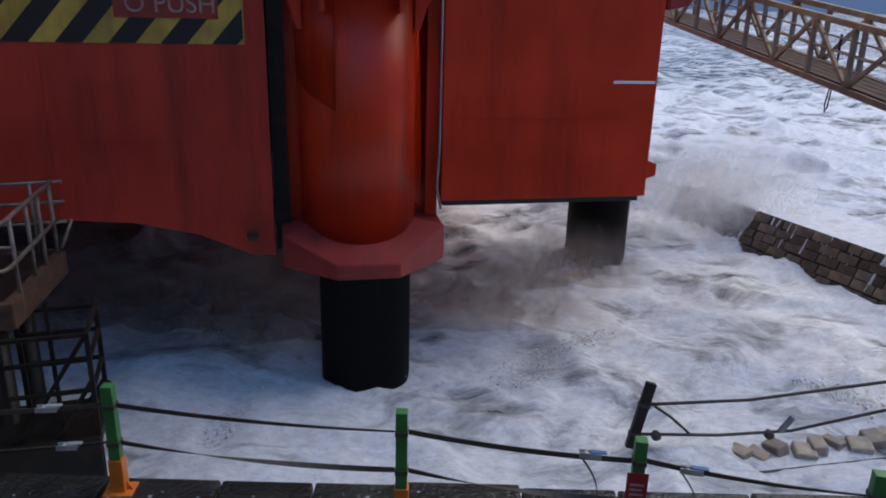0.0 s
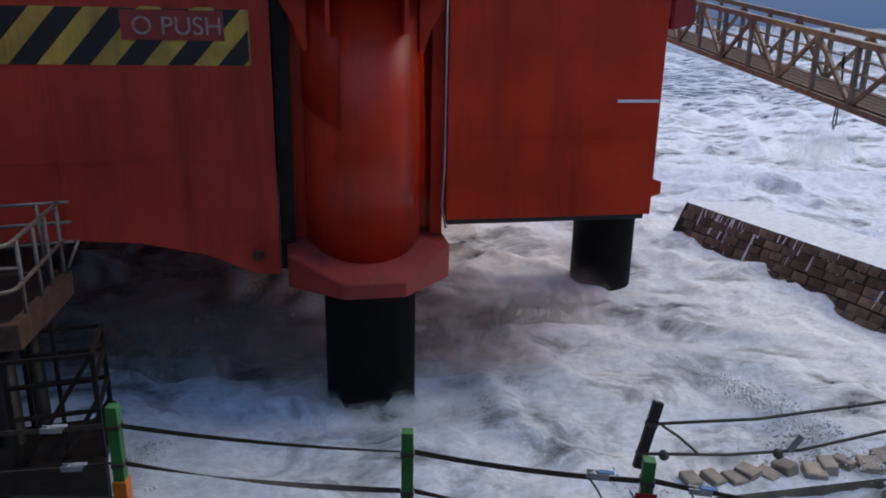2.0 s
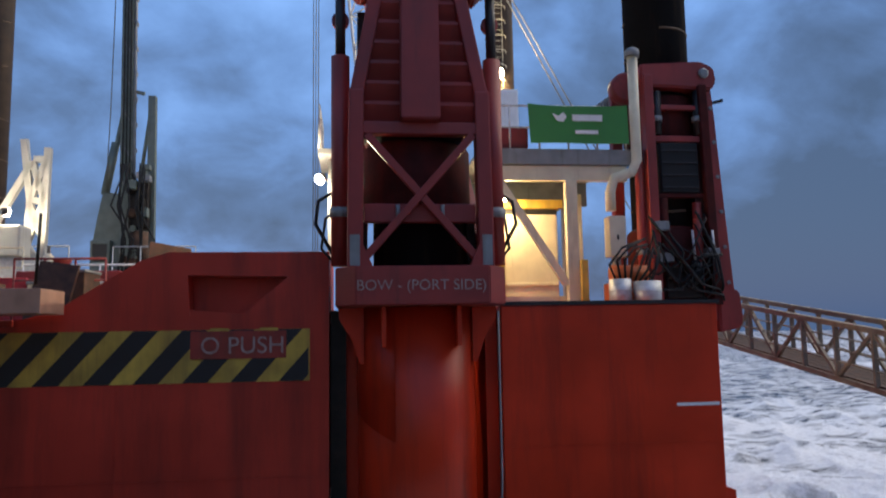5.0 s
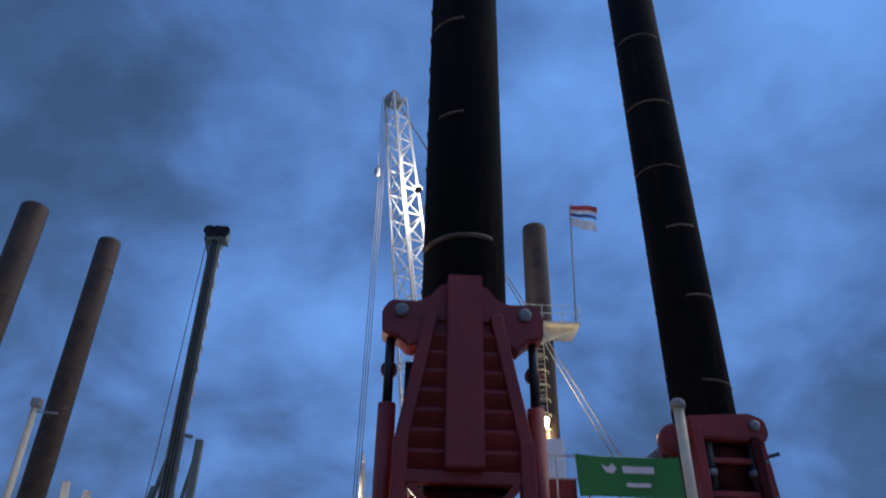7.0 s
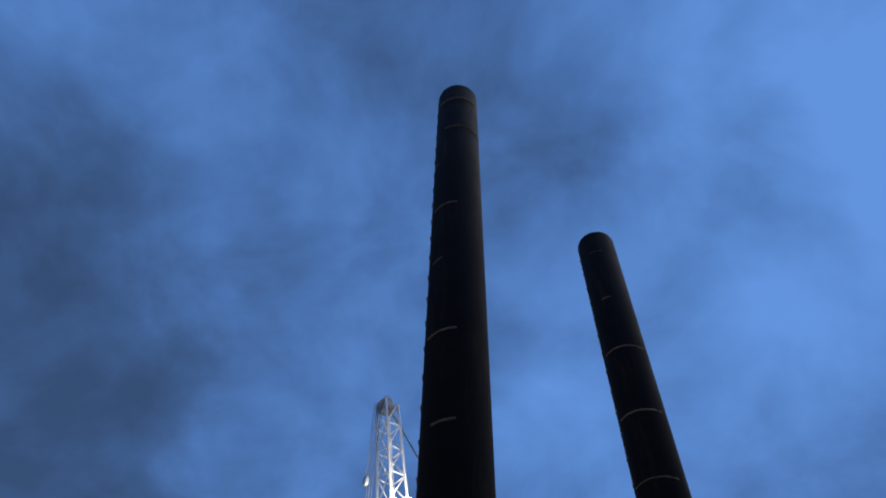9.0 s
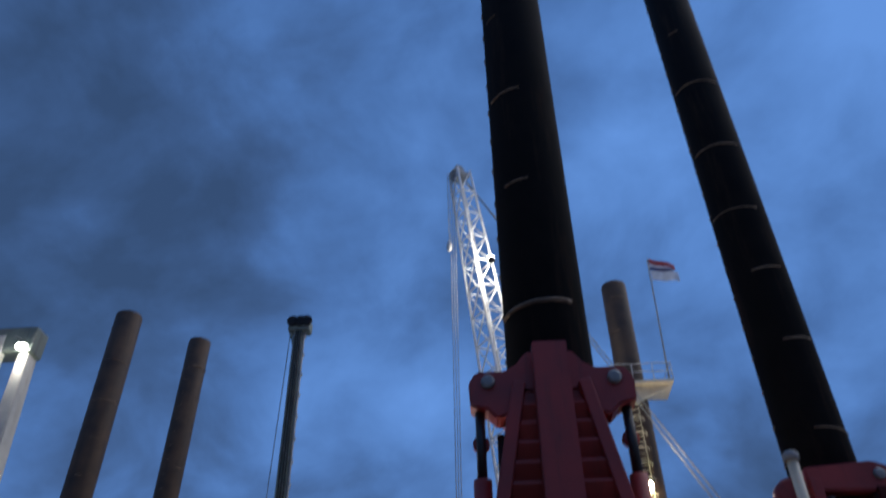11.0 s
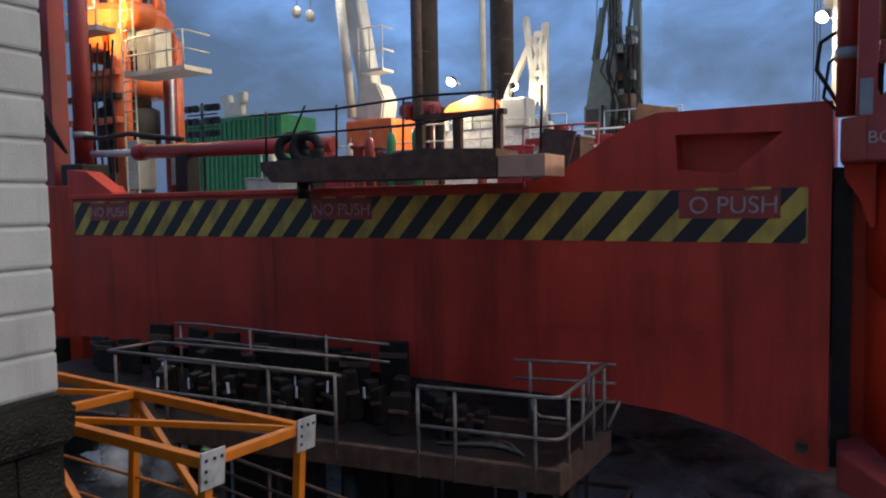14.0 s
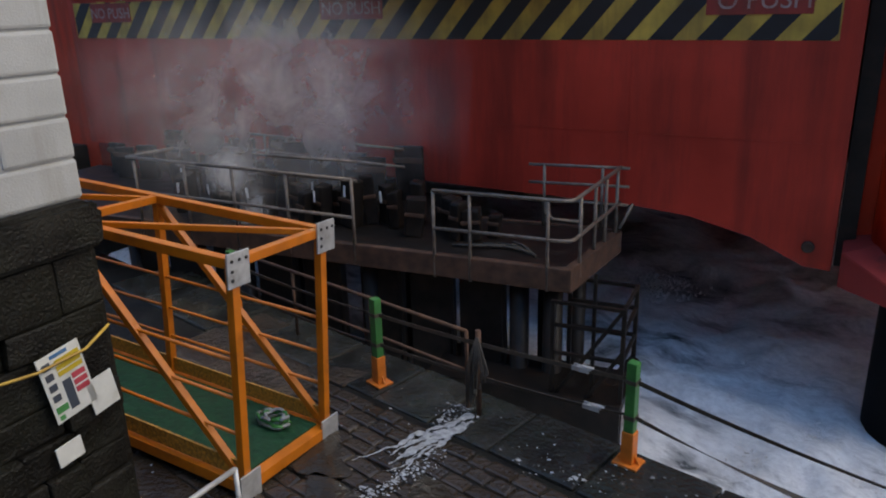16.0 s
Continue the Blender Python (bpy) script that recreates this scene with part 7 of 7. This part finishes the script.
# ---- spray: clouds of droplets ----
def veil_material(name, tint, density):
    """Drops too fine to see singly: a thin veil, torn by eddies and thinning out to nothing at its rim."""
    m = bpy.data.materials.new(name)
    m.use_nodes = True
    n, l = m.node_tree.nodes, m.node_tree.links
    n.clear()
    out = n.new("ShaderNodeOutputMaterial")
    df, tl, cl = n.new("ShaderNodeBsdfDiffuse"), n.new("ShaderNodeBsdfTranslucent"), n.new("ShaderNodeBsdfTransparent")
    half, veil = n.new("ShaderNodeMixShader"), n.new("ShaderNodeMixShader")
    df.inputs["Color"].default_value = tl.inputs["Color"].default_value = (*tint, 1)
    half.inputs[0].default_value = 0.5
    co, info = n.new("ShaderNodeTexCoord"), n.new("ShaderNodeObjectInfo")
    apart, flat, rim = n.new("ShaderNodeSeparateXYZ"), n.new("ShaderNodeCombineXYZ"), n.new("ShaderNodeVectorMath")
    rim.operation = "DISTANCE"
    rim.inputs[1].default_value = (0.5, 0.0, 0.40)
    l.new(co.outputs["Generated"], apart.inputs[0])
    l.new(apart.outputs["X"], flat.inputs[0])
    l.new(apart.outputs["Z"], flat.inputs[2])
    l.new(flat.outputs[0], rim.inputs[0])
    edge = n.new("ShaderNodeMapRange")
    edge.interpolation_type = "SMOOTHSTEP"
    for key, v in (("From Min", 0.06), ("From Max", 0.40), ("To Min", 1.0), ("To Max", 0.0)):
        edge.inputs[key].default_value = v
    shift = n.new("ShaderNodeVectorMath")
    shift.operation = "MULTIPLY_ADD"
    l.new(info.outputs["Random"], shift.inputs[0])
    shift.inputs[1].default_value = (31, 17, 23)
    l.new(co.outputs["Object"], shift.inputs[2])
    eddy = n.new("ShaderNodeTexNoise")
    for key, v in (("Scale", 1.5), ("Detail", 9), ("Roughness", 0.62), ("Distortion", 0.5)):
        eddy.inputs[key].default_value = v
    l.new(shift.outputs[0], eddy.inputs["Vector"])
    torn = n.new("ShaderNodeMapRange")
    for key, v in (("From Min", 0.26), ("From Max", 0.70)):
        torn.inputs[key].default_value = v
    l.new(rim.outputs["Value"], edge.inputs["Value"])
    l.new(eddy.outputs["Fac"], torn.inputs["Value"])
    a, b = n.new("ShaderNodeMath"), n.new("ShaderNodeMath")
    a.operation = b.operation = "MULTIPLY"
    l.new(edge.outputs[0], a.inputs[0])
    l.new(torn.outputs[0], a.inputs[1])
    l.new(a.outputs[0], b.inputs[0])
    b.inputs[1].default_value = density
    l.new(df.outputs[0], half.inputs[1])
    l.new(tl.outputs[0], half.inputs[2])
    l.new(b.outputs[0], veil.inputs[0])
    l.new(cl.outputs[0], veil.inputs[1])
    l.new(half.outputs[0], veil.inputs[2])
    l.new(veil.outputs[0], out.inputs["Surface"])
    return m


MIST = veil_material("fine_sea_mist", (0.95, 0.93, 0.90), 0.9)
THIN_MIST = veil_material("thin_drifting_mist", (0.95, 0.92, 0.88), 0.55)
# darker brown tint stands in for the gloom under the hull
SHADED_MIST = veil_material("shade_browned_mist", (0.36, 0.30, 0.26), 0.8)
DROPS = mat("white_water_drops", (0.80, 0.79, 0.77), 0.6, 0, 0.08, 12, 0.0)
TET = ((1, 1, 1), (-1, -1, 1), (-1, 1, -1), (1, -1, -1))
TEF = ((0, 1, 3), (0, 2, 1), (0, 3, 2), (1, 2, 3))


def droplet_cloud(n, spread, size, seed, plume=0.0):
    """Many small drops in gusts, dense at the heart, drawn out upwards by plume."""
    r = random.Random(seed)
    gusts = [(r.gauss(0, spread[0]), r.gauss(0, spread[1]), abs(r.gauss(0, spread[2])), r.uniform(0.25, 0.7)) for _ in range(16)]
    vs, fs = [], []
    for _ in range(n):
        g = r.choice(gusts)
        u = abs(r.gauss(0, 0.5))
        c = (g[0] + r.gauss(0, spread[0] * g[3]), g[1] + r.gauss(0, spread[1] * g[3]), g[2] + r.gauss(0, spread[2] * g[3]) + plume * u * u)
        s = size * math.exp(r.gauss(0, 0.5)) * 0.6
        b = len(vs)
        vs += [(c[0] + o[0] * s, c[1] + o[1] * s, c[2] + o[2] * s) for o in TET]
        fs += [tuple(b + i for i in f) for f in TEF]
    return vs, fs


def spray(label, place, n, spread, size, seed, plume=0.0, veils=3, turn=0.0):
    """A burst: fine drops, and bowed veils of mist one behind the other."""
    t = thing("sea_spray", Matrix.Translation(place), label, "sea spray", "bursts of sea spray")
    vs, fs = droplet_cloud(n // 5, spread, size * 0.28, seed, plume)
    me = bpy.data.meshes.new("spatter")
    me.from_pydata(vs, [], fs)
    me.polygons.foreach_set("use_smooth", [True] * len(fs))
    me.materials.append(DROPS)
    ob = new("spatter", me)
    ob.parent = t
    ob["kind"] = "stuff"
    r = random.Random(seed + 500)
    half_w, low, high = spread[0] * 2.9, -spread[2] * 1.6, spread[2] * 3.4 + plume * 0.9
    for k in range(veils):
        bow, lean = r.uniform(0.3, 0.7) * spread[1], r.uniform(-0.2, 0.2)
        rows_, grid = 14, []
        for j in range(rows_ + 1):
            for i in range(rows_ + 1):
                u, w = 2 * i / rows_ - 1, j / rows_
                z_ = low + (high - low) * w
                y_ = bow * u * u + lean * (z_ - low) + 0.35 * spread[1] * noise.noise(Vector((u * 2.2 + seed, w * 2.4, k * 1.7)))
                grid.append((half_w * u, y_, z_))
        faces = [(j * (rows_ + 1) + i, j * (rows_ + 1) + i + 1, (j + 1) * (rows_ + 1) + i + 1, (j + 1) * (rows_ + 1) + i) for j in range(rows_) for i in range(rows_)]
        me = bpy.data.meshes.new("mist")
        me.from_pydata(grid, [], faces)
        me.polygons.foreach_set("use_smooth", [True] * len(faces))
        me.materials.append(SHADED_MIST if "churned" in label else (THIN_MIST if "thin" in label else MIST))
        ob = new("mist", me)
        ob.parent = t
        ob.matrix_basis = pose(0, 0, 0, 0, 0, turn + r.uniform(-12, 12)) @ pose(r.gauss(0, 0.2) * spread[0], (k - (veils - 1) / 2) * 0.9 * spread[1], r.uniform(-0.2, 0.3) * spread[2])
        ob["kind"] = "stuff"
    return t


BURSTS = []   # a burst, its rows of (seconds, x, y, z)


def burst(label, n, spread, size, seed, rows, plume=0.0, veils=3, turn=0.0):
    ob = spray(label, rows[0][1:], n, spread, size, seed, plume, veils, turn)
    BURSTS.append((ob, rows))


W = WATER_Z
# the wave that has just broken over the breakwater, falling back
burst("pale brown spray cloud bursting over the breakwater", 66000, (1.7, 0.6, 0.85), 0.018, 1, [(0, 7.3, 19.6, W + 1.1), (0.7, 6.3, 19.4, W + 0.7), (1.5, 5.0, 19.2, W - 1.2), (3.0, 4.0, 20.2, W - 5), (16, 4.0, 20.2, W - 5)], veils=3)
burst("white spray thrown up beside the barge block", 32000, (1.0, 0.8, 0.5), 0.012, 5, [(0, 6.9, 22.2, W + 0.0), (0.8, 5.4, 21.8, W + 0.2), (1.8, 3.6, 20.5, W - 0.5), (3.0, 2.0, 17, W - 3.5), (16, 2, 17, W - 3.5)], veils=2)
burst("far white spray burst out at sea", 7000, (1.0, 1.0, 0.7), 0.028, 7, [(0, 18, 36, W - 4), (1.0, 17.5, 35, W - 1), (1.9, 17, 34, W + 0.7), (2.6, 16.5, 33.5, W - 0.4), (3.6, 16, 33, W - 4), (16, 16, 33, W - 4)], veils=2)
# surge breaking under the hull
burst("churned spray under the hull, coloured darker brown for the gloom", 24000, (2.0, 0.7, 0.5), 0.017, 9, [(0, -4.6, 13.0, W + 0.2), (1.2, -5.0, 12.6, W + 0.1), (2.4, -5.4, 12.2, W - 0.3), (4, -6, 11.8, W - 2.6), (16, -6, 11.8, W - 2.6)], veils=2)
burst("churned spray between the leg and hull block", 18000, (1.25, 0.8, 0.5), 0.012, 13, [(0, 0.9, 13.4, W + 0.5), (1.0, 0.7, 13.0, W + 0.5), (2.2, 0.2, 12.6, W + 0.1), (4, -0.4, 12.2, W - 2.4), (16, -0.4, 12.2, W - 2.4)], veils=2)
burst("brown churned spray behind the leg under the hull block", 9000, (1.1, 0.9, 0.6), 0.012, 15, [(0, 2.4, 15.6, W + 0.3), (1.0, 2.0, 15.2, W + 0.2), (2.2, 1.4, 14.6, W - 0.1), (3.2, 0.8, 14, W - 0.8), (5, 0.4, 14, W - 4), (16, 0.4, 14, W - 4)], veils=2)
burst("white surge climbing round the black leg", 22000, (0.9, 0.45, 0.16), 0.010, 17, [(0, -0.6, 10.9, W - 0.9), (1.2, -0.8, 10.6, W - 0.15), (2.2, -1.0, 10.5, W + 0.1), (3.0, -1.2, 10.4, W - 0.1), (5, -1.4, 10.4, W - 2), (16, -1.4, 10.4, W - 2)], veils=2)
# splash by the leg, late
burst("white splash breaking at the foot of the leg", 10000, (0.6, 0.45, 0.35), 0.014, 21, [(0, -2.2, 10.3, W - 3), (13.6, -2.2, 10.3, W - 2), (14.2, -2.3, 10.2, W + 0.2), (14.6, -2.5, 10.0, W + 0.35), (15.2, -2.9, 9.8, W - 0.6), (16, -3.2, 9.6, W - 2.2)])
# the wave that comes up through the jetty at the end
burst("white spray plume shooting up through the jetty", 16000, (0.20, 0.30, 0.16), 0.0095, 25, [(0, -11.4, 5.35, -4), (14.55, -11.4, 5.35, 0.6), (14.8, -11.4, 5.35, 1.95), (15.0, -11.35, 5.4, 2.2), (15.25, -11.25, 5.6, 2.45), (15.5, -11.0, 6.0, 2.5), (15.75, -10.8, 6.4, 1.9), (16, -10.7, 6.6, 1.5)], plume=0.5, veils=2, turn=55)
burst("second white spray plume shooting up through the jetty", 12000, (0.14, 0.20, 0.20), 0.0095, 26, [(0, -11.05, 5.95, -4), (14.65, -11.05, 5.95, 0.4), (15.0, -11.05, 6.0, 2.35), (15.25, -10.9, 6.2, 2.5), (15.5, -10.75, 6.3, 2.3), (15.8, -10.5, 6.6, 1.3), (16, -10.4, 6.8, 0.7)], plume=0.7, veils=2, turn=55)
burst("thin column of spray rising beyond the walkway", 9000, (0.25, 0.32, 0.6), 0.007, 27, [(0, -10.2, 7.3, -4), (14.8, -10.2, 7.3, 0), (15.2, -10.2, 7.3, 1.9), (15.5, -10.1, 7.5, 2.3), (15.8, -9.8, 7.8, 2.5), (16, -9.5, 8.0, 2.4)], plume=0.5, veils=1, turn=50)
burst("thin drifting spray mist before the red bow plate", 20000, (1.7, 0.9, 0.9), 0.0070, 33, [(0, -11.0, 6.3, -6), (14.7, -11.0, 6.3, -3.0), (15.1, -11.0, 6.3, 1.2), (15.5, -10.7, 6.9, 1.9), (16, -10.0, 7.6, 2.2)], plume=0.7, veils=2, turn=52)

# thrown foam that rides on the swell near the quay
rw = random.Random(77)
RAFTS = []
for k in range(10):
    x, y = rw.uniform(-4.5, 9), rw.uniform(6.8, 16)
    vs, fs = droplet_cloud(900, (rw.uniform(0.4, 0.8), rw.uniform(0.15, 0.4), 0.03), 0.016, 200 + k)
    me = bpy.data.meshes.new("foam_raft")
    me.from_pydata(vs, [], fs)
    me.polygons.foreach_set("use_smooth", [True] * len(fs))
    me.materials.append(DROPS)
    ob = tagged(new("foam_raft", me), "raft of broken white foam riding the surf", "foam", kind="stuff")
    ob.location = (x, y, W)
    RAFTS.append((ob, x, y, rw.uniform(0, 360)))


# ---- things that move ----
def motions():
    rows = []
    for k in range(33):
        t = k / 2
        rows.append((t, pose(-0.75 * t, -0.28 * t, WATER_Z + 0.14 * math.sin(t * 1.7 + 0.6), 0.2 * math.sin(t * 1.1), 0.15 * math.cos(t * 0.9), 0)))
    walk(sea, rows)
    for ob, rows in BURSTS:
        walk(ob, [(t, pose(x, y, z, 0, 0, 2 * i)) for i, (t, x, y, z) in enumerate(rows)])
    for ob, x, y, a in RAFTS:
        walk(ob, [(t, pose(x - 0.55 * t * (0.4 if y < 8.5 else 1), y - 0.03 * t, WATER_Z + 0.02 + 0.12 * math.sin(1.7 * t + 0.6 + a), 4 * math.sin(t + a), 4 * math.cos(t), a + 2 * t)) for t in range(0, 17, 2)])
    for i, ob in enumerate(strips):
        walk(ob, [(t / 4, pose(0, 0, 0, 0, 4 * math.sin(t * 1.9 + i), 14 * math.sin(t * 1.3 + 0.7 * i))) for t in range(0, 65)])
    walk(lineh, [(t / 2, pose(7.55, 15.0, 3.75, 2 * math.sin(t * 0.8), 4 * math.sin(t * 1.1), 0)) for t in range(0, 33)])


motions()
